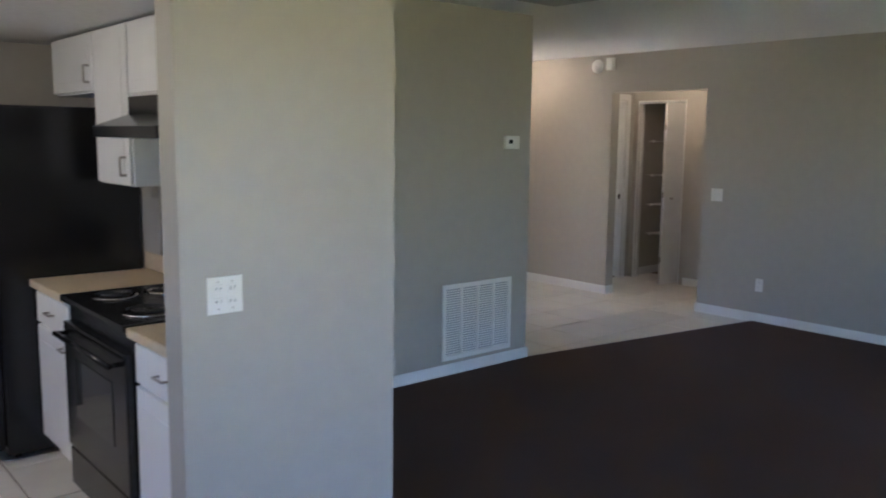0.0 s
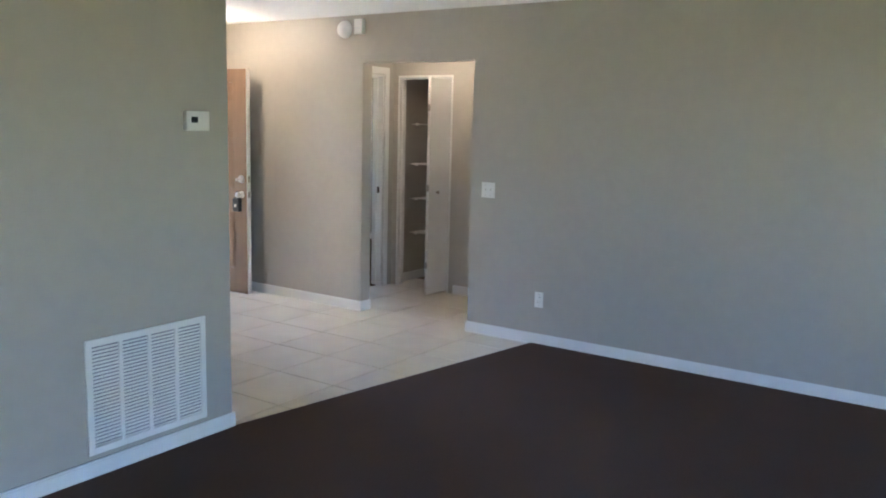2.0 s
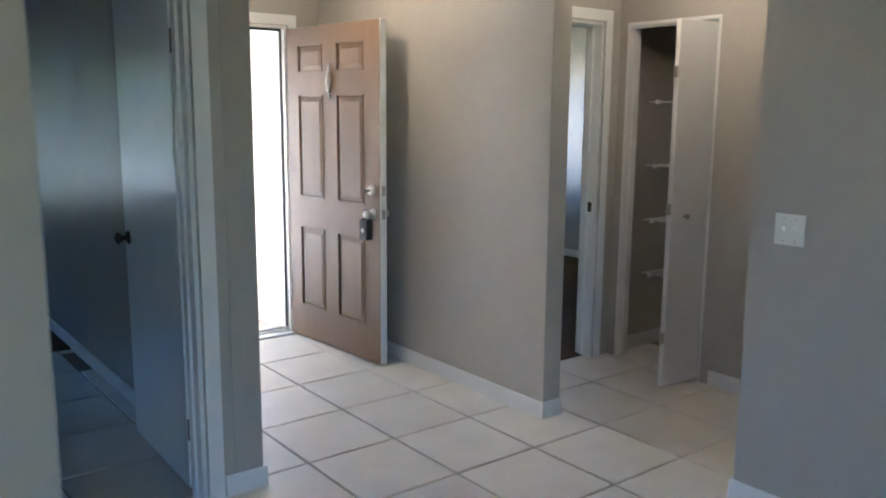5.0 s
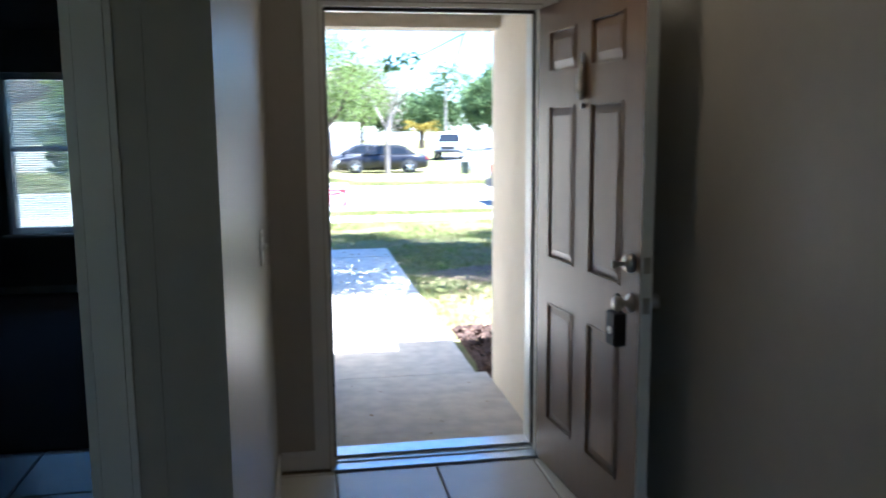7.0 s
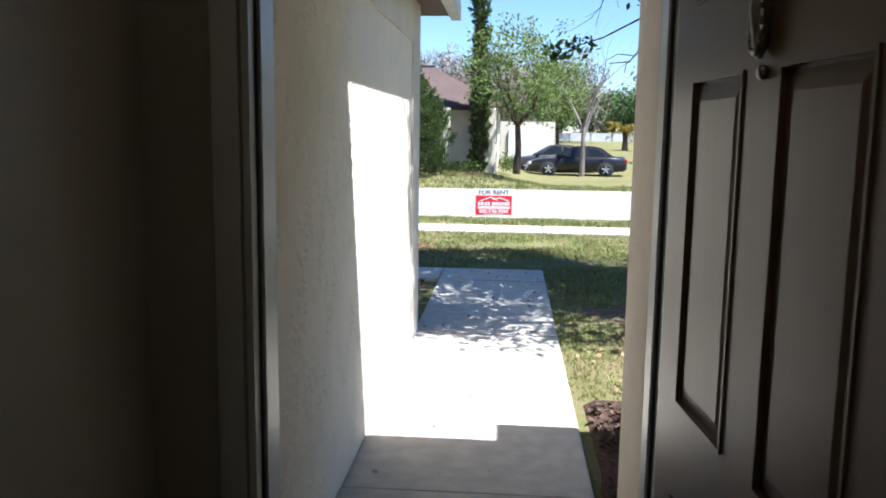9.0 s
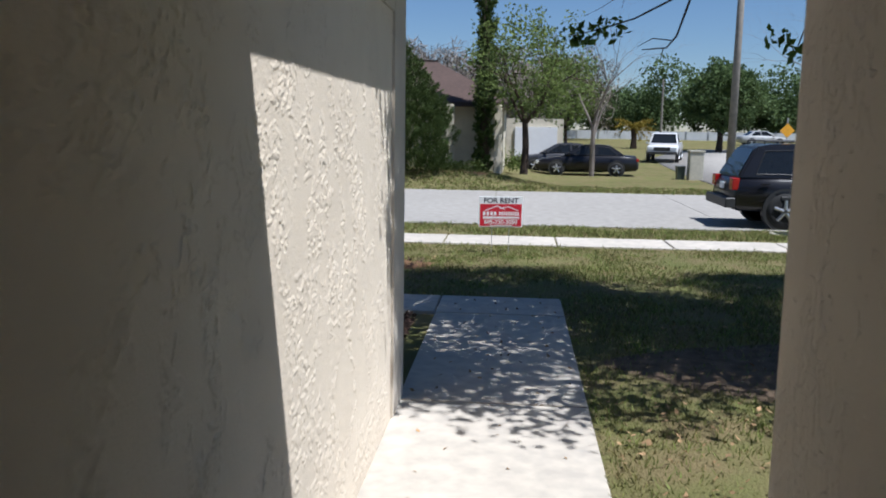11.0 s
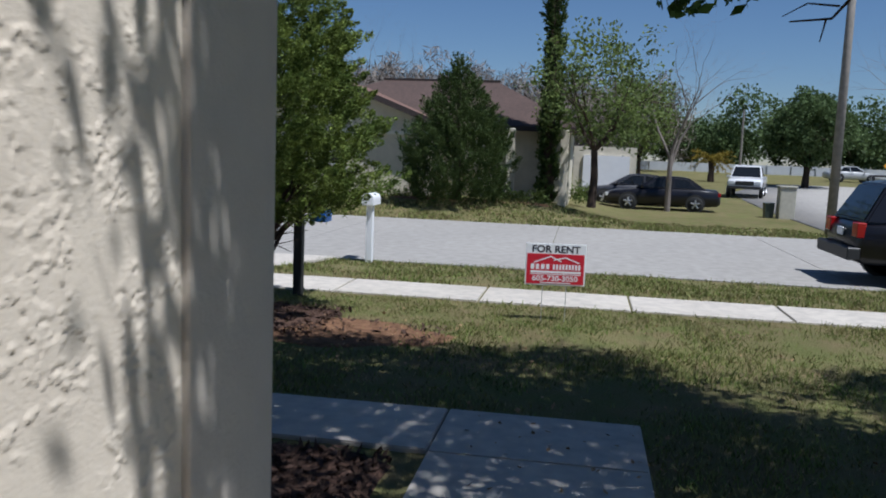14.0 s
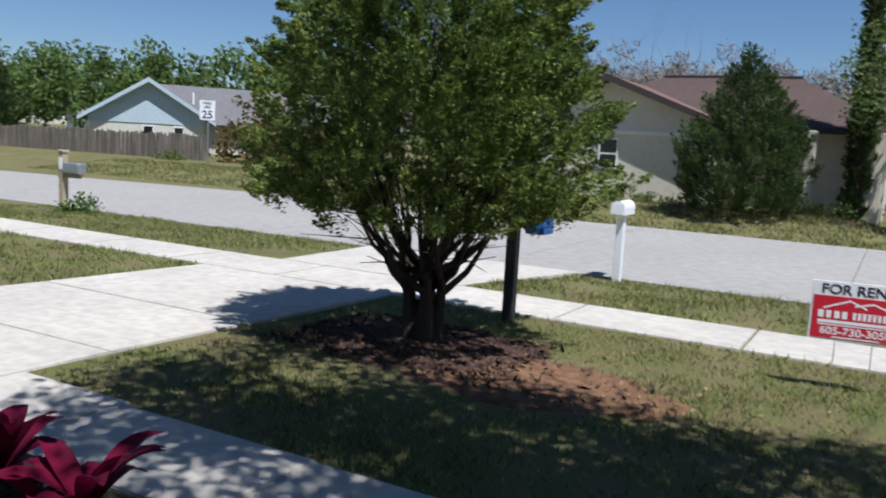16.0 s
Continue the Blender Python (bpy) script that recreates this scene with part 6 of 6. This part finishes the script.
# pale blue-grey, duller than plain white
FENCEW = mat("pale_grey_vinyl", (0.56, 0.58, 0.60), (0.50, 0.52, 0.54), 2, 0.6, stain=0.08)
WF = thing("white_fence", (25, 96, 0.6), "long white panel fence beyond the green", "fence")
for k in range(40):
    x = -12 + 2.45 * k
    y = 96 - 0.04 * (x - 20)
    part("panel", boxes((x, x + 2.35, y, y + 0.06, ground_z(x, y) - 0.1, ground_z(x, y) + 0.95)), FENCEW, WF)
    part("post", boxes((x + 2.35, x + 2.45, y - 0.03, y + 0.09, ground_z(x, y) - 0.1, ground_z(x, y) + 1.05)), FENCEW, WF)

# ---- trees of the neighbourhood ----
conifer("cypress_tree", (-3.4, 28.7, 0.0), [(0.1, 1.35), (0.6, 1.66), (1.5, 1.72), (2.3, 1.45), (3.2, 0.95), (3.9, 0.48), (4.5, 0.06)], 1300, 60, 0.085, CYPR, "dense dark green cone-shaped cypress", "tree", 0.14, seed=8, tuft=5.0, rise=1.3)
conifer("column_tree", (-0.65, 31.4, 0.0), [(0.0, 0.34), (3.0, 0.42), (5.0, 0.36), (7.5, 0.42), (9.5, 0.35), (11.0, 0.1)], 520, 34, 0.16, CYPR, "tall thin ivy-covered column tree", "tree", 0.22, seed=9, tuft=2.4, rise=1.5)
conifer("cypress_tree", (-55.5, 40, -0.4), [(0.2, 2.0), (1.5, 2.6), (3.0, 2.2), (5.0, 1.2), (7.0, 0.1)], 420, 40, 0.30, CYPR, "broad dark green conifer behind a fence", "tree", 0.2, seed=10, tuft=3.5, rise=1.0)


def leafy_tree(name, base, height, crown_r, n_clump, per, size, material, label, seed, trunk_r=0.12, crown_low=0.35, lean=(0, 0)):
    rng = np.random.default_rng(seed)
    ob = thing(name, base, label, "tree")
    b = Vector(base)
    fork = b + Vector((lean[0] * 0.4, lean[1] * 0.4, height * crown_low))
    bm = bmesh.new()
    limb(bm, [b - Vector((0, 0, 0.1)), b.lerp(fork, 0.5) + Vector((0.05, 0, 0)), fork], [trunk_r, trunk_r * 0.8, trunk_r * 0.7], 9)
    part("trunk", bm, BARK, ob, smooth=True)
    ends = []
    for k in range(5):
        bm = bmesh.new()
        a = 2 * math.pi * k / 5 + rng.uniform(-0.4, 0.4)
        branch(bm, fork, (math.cos(a) * 0.75, math.sin(a) * 0.75, 0.9), height * 0.27, trunk_r * 0.5, 2, rng, 0.5, ends, 6)
        part("limb", bm, BARK, ob)
    c = rng.normal(size=(n_clump, 3))
    c /= np.linalg.norm(c, axis=1)[:, None]
    c *= rng.uniform(0.25, 1.0, n_clump)[:, None] ** 0.6
    lump = np.array([1 + 0.35 * noise.noise(Vector(q) * 1.6 + Vector((seed, 0, 0))) for q in c])
    c *= lump[:, None] * crown_r
    c[:, 2] *= (height * (1 - crown_low) * 0.5) / crown_r * 1.05
    c += np.array([b.x + lean[0], b.y + lean[1], b.z + height * (crown_low + (1 - crown_low) * 0.5)])
    if n_clump:
        v, f = leaf_quads(clumps(c, size * 2.6, per, rng), size, 0.6, 0.1, rng)
        cr = new("crown", sheet_mesh("crown", v, f, material))
        cr.parent, cr.matrix_parent_inverse = ob, ob.matrix_basis.inverted()
    return ob


leafy_tree("street_tree", (0.85, 29.6, 0.0), 5.7, 2.35, 300, 17, 0.13, SPRING, "young tree in thin yellow-green spring leaf", 41, 0.15, 0.30)
leafy_tree("street_tree", (3.2, 45.0, -0.6), 6.2, 1.9, 100, 34, 0.18, SPRING, "young tree in thin yellow-green spring leaf", 42, 0.12, 0.35)


def bare_tree(name, base, height, label, seed, r=0.1, depth=4):
    rng = np.random.default_rng(seed)
    ob = thing(name, base, label, "tree")
    b = Vector(base)
    bm = bmesh.new()
    limb(bm, [b - Vector((0, 0, 0.2)), b + Vector((0, 0, height * 0.3))], [r, r * 0.7], 8)
    part("trunk", bm, TWIG, ob)
    for k in range(4):
        bm = bmesh.new()
        a = 2 * math.pi * k / 4 + rng.uniform(-0.5, 0.5)
        branch(bm, b + Vector((0, 0, height * (0.22 + 0.03 * k))), (math.cos(a) * 0.45, math.sin(a) * 0.45, 1), height * 0.26, r * 0.5, depth, rng, 0.42, None, 5)
        part("limb", bm, TWIG, ob)


bare_tree("bare_tree", (4.05, 38.15, -0.6), 7.6, "slender bare grey tree with fine twigs", 51, 0.13, 5)
bare_tree("bare_tree", (18.5, 48, -0.6), 10.0, "tall bare grey tree with fine twigs", 52, 0.20, 5)
bare_tree("bare_tree", (-9.0, 42, -0.2), 8.0, "slender bare grey tree with fine twigs", 53, 0.10)

pt = thing("palm_tree", (10.9, 74, 0.0), "small yellowing palm with a stout trunk", "tree")
PZ = ground_z(10.9, 74)
bm = bmesh.new()
limb(bm, [(10.9, 74, PZ - 0.2), (10.92, 74, PZ + 1.0), (10.9, 74, PZ + 1.7)], [0.30, 0.24, 0.28], 10)
part("trunk", bm, BARK, pt)
rng = np.random.default_rng(61)
frond_pts = []
for k in range(26):
    a, up = rng.uniform(0, 2 * math.pi), rng.uniform(-0.1, 1.1)
    for s in np.linspace(0.1, 1, 16):
        r = 1.7 * s
        z = PZ + 1.8 + up * r * 0.9 - 0.55 * r * r * 0.6
        for _ in range(3):
            frond_pts.append((10.9 + math.cos(a) * r + rng.normal(0, 0.07), 74 + math.sin(a) * r, z + rng.normal(0, 0.06)))
v, f = leaf_quads(np.array(frond_pts), 0.34, 0.18, 0.2, rng)
fr = new("fronds", sheet_mesh("fronds", v, f, PALMLEAF))
fr.parent, fr.matrix_parent_inverse = pt, pt.matrix_basis.inverted()


def woods(name, rows, size, material, label, seed, per=420, sticks=False):
    """Far woods as one mass: crowns of many leaf cards, uneven in height, over dark trunks."""
    rng = np.random.default_rng(seed)
    V, F, n0 = [], [], 0
    for x, y, h, r in rows:
        z = ground_z(x, y)
        nc = 26
        c = rng.normal(size=(nc, 3))
        c /= np.linalg.norm(c, axis=1)[:, None]
        c *= rng.uniform(0.35, 1, nc)[:, None]
        c = c * np.array([r, r, h * 0.42]) + np.array([x, y, z + h * 0.55])
        pts = clumps(c, r * 0.34, per // nc, rng, 0.9)
        v, f = leaf_quads(pts, size, 0.10 if sticks else 0.65, -0.6 if sticks else 0.0, rng)
        V.append(v)
        F.append(f + n0)
        n0 += len(v)
    ob = new(name, sheet_mesh(name, np.concatenate(V), np.concatenate(F), material))
    return tagged(ob, label, "trees", kind="stuff")


rng = np.random.default_rng(71)
rows = [(x + rng.uniform(-1.5, 1.5), 108 + rng.uniform(-3, 10), rng.uniform(5.2, 8.0), rng.uniform(2.6, 3.8)) for x in np.arange(0, 95, 1.5)]
rows += [(19.5, 103, 11.0, 4.2), (31, 100, 9.5, 4.4), (38, 102, 9.0, 4.0), (45, 101, 9.0, 4.0), (52, 100, 9.5, 4.2)]
woods("far_woods", rows, 0.42, FARLEAF, "dense green trees along the far edge", 72, 2000)
rows = [(x, 62 + rng.uniform(-2, 8) - 0.10 * (x + 60), rng.uniform(8.5, 12.0), rng.uniform(2.8, 3.8)) for x in np.arange(-130, -24, 2.0)]
woods("left_woods", rows, 0.5, leaf_mat("mid_leaf", (0.135, 0.195, 0.050), (0.085, 0.130, 0.038), 0.4, 0.35), "green trees behind the houses", 73, 1000)
rows = [(x, 84 + rng.uniform(-3, 8), rng.uniform(9.5, 12.5), rng.uniform(2.8, 4.0)) for x in np.arange(-62, 4, 1.6)]
woods("bare_woods", rows, 0.95, TWIG, "leafless grey-brown wood on the rise", 74, 1200, True)
rows = [(x, 92 + rng.uniform(-2, 4), rng.uniform(9.0, 11.5), 3.4) for x in np.arange(-70, 10, 1.8)]
woods("bare_woods_behind", rows, 0.75, mat("bare_crown", (0.205, 0.180, 0.140), (0.150, 0.130, 0.105), 1.0, 0.95, island=0.3), "leafless grey-brown wood on the rise", 75, 1500, True)
leafy_tree("shade_tree", (17.3, 70, ground_z(17.3, 70)), 7.2, 3.3, 260, 70, 0.26, FARLEAF, "round dark green tree on the green", 81, 0.30, 0.30)
leafy_tree("shade_tree", (-21.0, 47.0, -0.3), 9.5, 4.0, 170, 40, 0.38, OAK, "large green tree behind the street", 82, 0.30, 0.25)


def bush(name, base, r, h, n, material, label, seed, size=0.10):
    rng = np.random.default_rng(seed)
    c = rng.normal(size=(n, 3))
    c /= np.linalg.norm(c, axis=1)[:, None]
    c[:, 2] = np.abs(c[:, 2])
    c *= rng.uniform(0.4, 1, n)[:, None] * np.array([r, r, h])
    pts = clumps(c + np.array(base), size * 2.2, 26, rng)
    v, f = leaf_quads(pts, size, 0.6, 0, rng)
    return tagged(new(name, sheet_mesh(name, v, f, material)), label, "shrub", kind="stuff" if name == "weed_clump" else "")


RUSTY = leaf_mat("rusty_leaf", (0.115, 0.105, 0.030), (0.13, 0.075, 0.030), 0.5, 0.3)
bush("shrub", (-27.6, 36.6, -0.4), 2.6, 3.6, 90, RUSTY, "tall olive and rust coloured shrub by a fence", 91, 0.26)
bush("shrub", (-24.0, 36.0, -0.4), 2.2, 2.6, 70, RUSTY, "olive and rust coloured shrub by a fence", 92, 0.24)
bush("shrub", (-30.5, 33.2, -0.45), 0.8, 0.8, 30, SPRING, "low green weeds at the foot of a fence", 93, 0.16)
bush("shrub", (0.5, 33.5, -0.1), 0.45, 0.9, 26, SPRING, "small yellow-green shrub by the house", 94, 0.10)
for i, (x, y) in enumerate(((-6.5, 30.4), (-5.4, 30.2), (-2.0, 30.1), (-0.9, 30.9), (-1.6, 30.6), (-7.6, 30.5))):
    bush("weed_clump", (x, y, -0.05), 0.5, 0.35, 16, SPRING, "low green weeds along the house wall", 100 + i, 0.09)
bush("weed_clump", (-14.2, 15.9, -0.4), 0.5, 0.30, 18, OAK, "low green weeds by the mailbox post", 110, 0.09)

# red-leaved plants in the bed
TI = leaf_mat("red_leaf", (0.22, 0.008, 0.045), (0.085, 0.006, 0.025), 0.5, 0.3)


def cordyline(x, y, n, size, seed):
    rng = np.random.default_rng(seed)
    z = ground_z(x, y)
    ob = thing("cordyline_plant", (x, y, z), "red-leaved cordyline plant in the mulch bed", "plant", "red bed plants")
    part("stem", tube(bmesh.new(), (x, y, z - 0.05), (x, y, z + 0.12 * size / 0.4), 0.016, 0.012, 8), BARK, ob)
    for k in range(n):
        a, up = 2.4 * k + rng.uniform(-0.3, 0.3), rng.uniform(0.55, 1.75)
        L = size * rng.uniform(0.7, 1.1)
        bm = bmesh.new()
        dv, side = Vector((math.cos(a), math.sin(a), 0)), Vector((-math.sin(a), math.cos(a), 0))
        prev = None
        for s in np.linspace(0, 1, 7):
            c = Vector((x, y, z + 0.10)) + dv * (L * s * 0.8) + Vector((0, 0, L * (up * s - 0.75 * s * s)))
            wd = 0.055 * size / 0.4 * math.sin(math.pi * min(0.98, 0.12 + 0.88 * s)) + 0.002
            row = [bm.verts.new(c - side * wd + Vector((0, 0, wd * 0.35))), bm.verts.new(c), bm.verts.new(c + side * wd + Vector((0, 0, wd * 0.35)))]
            if prev:
                for i in range(2):
                    bm.faces.new((prev[i], prev[i + 1], row[i + 1], row[i]))
            prev = row
        part("leaf", bm, TI, ob, smooth=True)


cordyline(-2.02, 6.72, 15, 0.40, 1)
cordyline(-2.46, 6.62, 16, 0.46, 2)
cordyline(-1.85, 6.48, 10, 0.26, 3)


# ---- beds, soil, litter and grass ----
def patch(name, cx, cy, rx, ry, material, label, lift=0.012, seed=0, square=False):
    """A low irregular mound of soil or mulch lying on the ground."""
    bm = bmesh.new()
    c = bm.verts.new((cx, cy, ground_z(cx, cy) + lift * 1.6))
    prev = [c] * 44
    for ring in (0.5, 0.85, 1.0, 1.06):
        cur = []
        for i in range(44):
            a = 2 * math.pi * i / 44
            k = (1 + 0.22 * noise.noise((math.cos(a) * 1.6 + seed, math.sin(a) * 1.6, seed))) if not square else min(1 / max(abs(math.cos(a)), 1e-6), 1 / max(abs(math.sin(a)), 1e-6))
            x, y = cx + rx * ring * k * math.cos(a), cy + ry * ring * k * math.sin(a)
            cur.append(bm.verts.new((x, y, ground_z(x, y) + (lift if ring < 1 else lift * 0.6 if ring == 1.0 else -0.03))))
        for i in range(44):
            j = (i + 1) % 44
            if prev[i] is prev[j]:
                bm.faces.new((prev[i], cur[i], cur[j]))
            else:
                bm.faces.new((prev[i], cur[i], cur[j], prev[j]))
        prev = cur
    return structure(name, bm, material, label, True)


patch("ground_soil_juniper", -1.62, 9.92, 1.05, 0.62, DIRT, "bare reddish sandy soil", 0.016, 2)
patch("ground_mulch_juniper", -2.75, 10.35, 1.05, 0.80, MULCH, "dark bark mulch round the tree", 0.030, 3)
patch("ground_bed_front", -1.95, 5.95, 1.60, 1.0, MULCH, "dark bark mulch bed", 0.020, 4, True)
patch("ground_bed_porch", 1.55, 2.35, 0.48, 0.75, MULCH, "dark bark mulch bed by the porch", 0.016, 5, True)
patch("ground_soil_oak", 3.0, 5.6, 1.6, 0.75, mat("dark_soil", (0.17, 0.125, 0.085), (0.10, 0.075, 0.05), 9, 0.95, 0.7, 50, stain=0.25, spec=0.1, dist=0.02), "bare brown soil under the tree", 0.012, 6)
patch("ground_soil_far", -3.2, 30.0, 2.6, 0.7, DIRT, "bare brown soil by the house", 0.015, 8)

rng = np.random.default_rng(201)


def chips(name, n, spots, size, aspect, material, label, flat=0.25):
    pts = []
    for cx, cy, rx, ry, share in spots:
        k = int(n * share)
        pts.append(np.stack([cx + rng.uniform(-1, 1, k) * rx, cy + rng.uniform(-1, 1, k) * ry, np.zeros(k)], axis=1))
    pts = np.concatenate(pts)
    pts[:, 2] = [ground_z(x, y) + 0.03 for x, y, _ in pts]
    a = rng.uniform(0, 2 * np.pi, len(pts))
    L = size * rng.uniform(0.5, 1.3, len(pts))
    u = np.stack([np.cos(a) * L, np.sin(a) * L, rng.normal(0, flat, len(pts)) * L], axis=1)
    v = np.stack([-np.sin(a) * L * aspect, np.cos(a) * L * aspect, rng.normal(0, flat, len(pts)) * L * aspect], axis=1)
    vs = np.stack([pts - u, pts + v, pts + u, pts - v], axis=1).reshape(-1, 3)
    return tagged(new(name, sheet_mesh(name, vs, np.arange(len(vs)).reshape(-1, 4), material)), label, "litter", kind="stuff")


CHIP = mat("bark_chip", (0.095, 0.058, 0.042), (0.045, 0.030, 0.024), 30, 0.95, island=0.6, spec=0.1)
chips("mulch_chips", 9000, [(-1.9, 5.95, 1.6, 1.0, 0.6), (1.5, 2.3, 0.42, 0.7, 0.12), (-2.7, 10.3, 1.0, 0.75, 0.20), (-1.6, 9.95, 1.0, 0.5, 0.025)], 0.035, 0.35, CHIP, "loose bark chips", 0.5)
DRY = mat("dry_leaf", (0.33, 0.22, 0.12), (0.22, 0.14, 0.075), 30, 0.9, island=0.5, spec=0.1)
chips("dry_leaves", 700, [(1.6, 3.6, 0.5, 1.2, 0.3), (2.4, 6.5, 2.5, 1.8, 0.4), (-1.6, 9.6, 1.9, 1.0, 0.2), (1.5, 10.2, 3, 1.5, 0.1)], 0.019, 0.6, DRY, "scattered dry brown leaves", 0.4)
chips("path_litter", 70, [(0.45, 1.1, 0.5, 0.9, 0.35), (0.45, 5, 0.5, 2.6, 0.65)], 0.016, 0.6, DRY, "specks of dry leaf on the path", 0.4)


def grass(name, n, x0, x1, y0, y1, h, label, w=0.006, material=None):
    x, y = rng.uniform(x0, x1, n), rng.uniform(y0, y1, n)
    dens = np.array([noise.noise((a * 0.9, b * 0.9, 4)) + 0.5 * noise.noise((a * 3.1, b * 3.1, 9)) for a, b in zip(x, y)])
    keep = dens + rng.normal(0, 0.25, n) > -0.15
    for ax0, ax1, ay0, ay1 in ((-0.17, 1.01, 1, 7.79), (-4.1, 0, 7.04, 7.84), (-6.8, -4.06, 4, 12.04), (-99, 99, 12.04, 13.06), (-7.0, -3.7, 13, 16.6), (-3.6, -0.15, 4.7, 7.05), (-5, -0.14, 0, 4.9), (1.0, 2.05, 1.4, 3.1)):
        keep &= ~((x > ax0) & (x < ax1) & (y > ay0) & (y < ay1))
    for cx, cy, rx, ry in ((-2.2, 9.95, 1.75, 1.1), (3.0, 5.6, 1.7, 0.8)):
        keep &= (((x - cx) / rx) ** 2 + ((y - cy) / ry) ** 2 > rng.uniform(0.5, 1.2, n)) | (rng.uniform(0, 1, n) < 0.16)
    x, y, dens = x[keep], y[keep], dens[keep]
    z = np.array([ground_z(a, b) for a, b in zip(x, y)]) - 0.006
    k = len(x)
    a = rng.uniform(0, 2 * np.pi, k)
    hh = h * rng.uniform(0.5, 1.3, k) * (1 + 0.5 * np.clip(dens, 0, 1))
    lean = rng.normal(0, 0.5, (k, 2)) * hh[:, None]
    b = np.stack([x, y, z], axis=1)
    d = np.stack([np.cos(a) * w, np.sin(a) * w, np.zeros(k)], axis=1)
    tip = b + np.stack([lean[:, 0], lean[:, 1], hh], axis=1)
    vs = np.stack([b - d, b + d, tip], axis=1).reshape(-1, 3)
    return tagged(new(name, sheet_mesh(name, vs, np.arange(3 * k).reshape(-1, 3), material or GRASSM)), label, "grass", kind="stuff")


grass("grass", 150000, -4.0, 7.5, 1.6, 12.0, 0.045, "short patchy lawn grass")
STRAW = leaf_mat("dry_blade", (0.36, 0.29, 0.15), (0.24, 0.18, 0.09), 0.5, 0.2)
grass("dry_grass", 60000, -4.0, 7.5, 1.6, 12.0, 0.028, "dry tan blades among the lawn grass", 0.005, STRAW)
grass("dry_grass_verge", 26000, -16, 10, 12.0, 16.5, 0.040, "dry tan blades among the verge grass", 0.008, STRAW)
grass("dry_grass_far", 22000, -30, 10, 25.3, 31, 0.06, "dry tan blades across the street", 0.018, STRAW)
grass("grass_verge", 60000, -16, 10, 12.0, 16.5, 0.06, "short patchy verge grass", 0.010)
grass("grass_far", 40000, -30, 10, 25.3, 31, 0.08, "short dry verge grass across the street", 0.020)
grass("grass_left", 30000, -16, -6.8, 6.0, 12.0, 0.06, "short lawn grass of the next plot", 0.010)

# ---- floor tiles, piece by piece ----
PX, PY, OX, OY = 0.4605, 0.4775, -0.012, -0.552
tile_mesh = finish(rbox(0.0045, PX - 0.0045, 0.0045, PY - 0.0045, -0.011, 0.0, 0.003, 1), "tile", TILE)
floor_ob = bpy.data.objects["floor"]
for i in range(-8, 6):
    for j in range(-8, 3):
        x, y = OX + PX * i, OY + PY * j
        if x < -3.95 or y + PY < -3.92 or (y > -0.1 and x > XA) or (y > 0.45) or (x > 2.5) or (x < EG - 0.3 and y < -3.0):
            continue
        if y < -0.05 < y + PY and x + PX > XA:
            ob = piece("tile", tile_mesh, floor_ob, pose(x, y, 0) @ Matrix.Diagonal((1, (-0.052 - y) / PY, 1, 1)))
        else:
            ob = piece("tile", tile_mesh, floor_ob, pose(x, y, 0, 0, 0, 0))
for i in range(8):
    for j in range(7):
        piece("tile", tile_mesh, floor_ob, pose(-7.55 + PX * i, -5.25 + PY * j, 0))
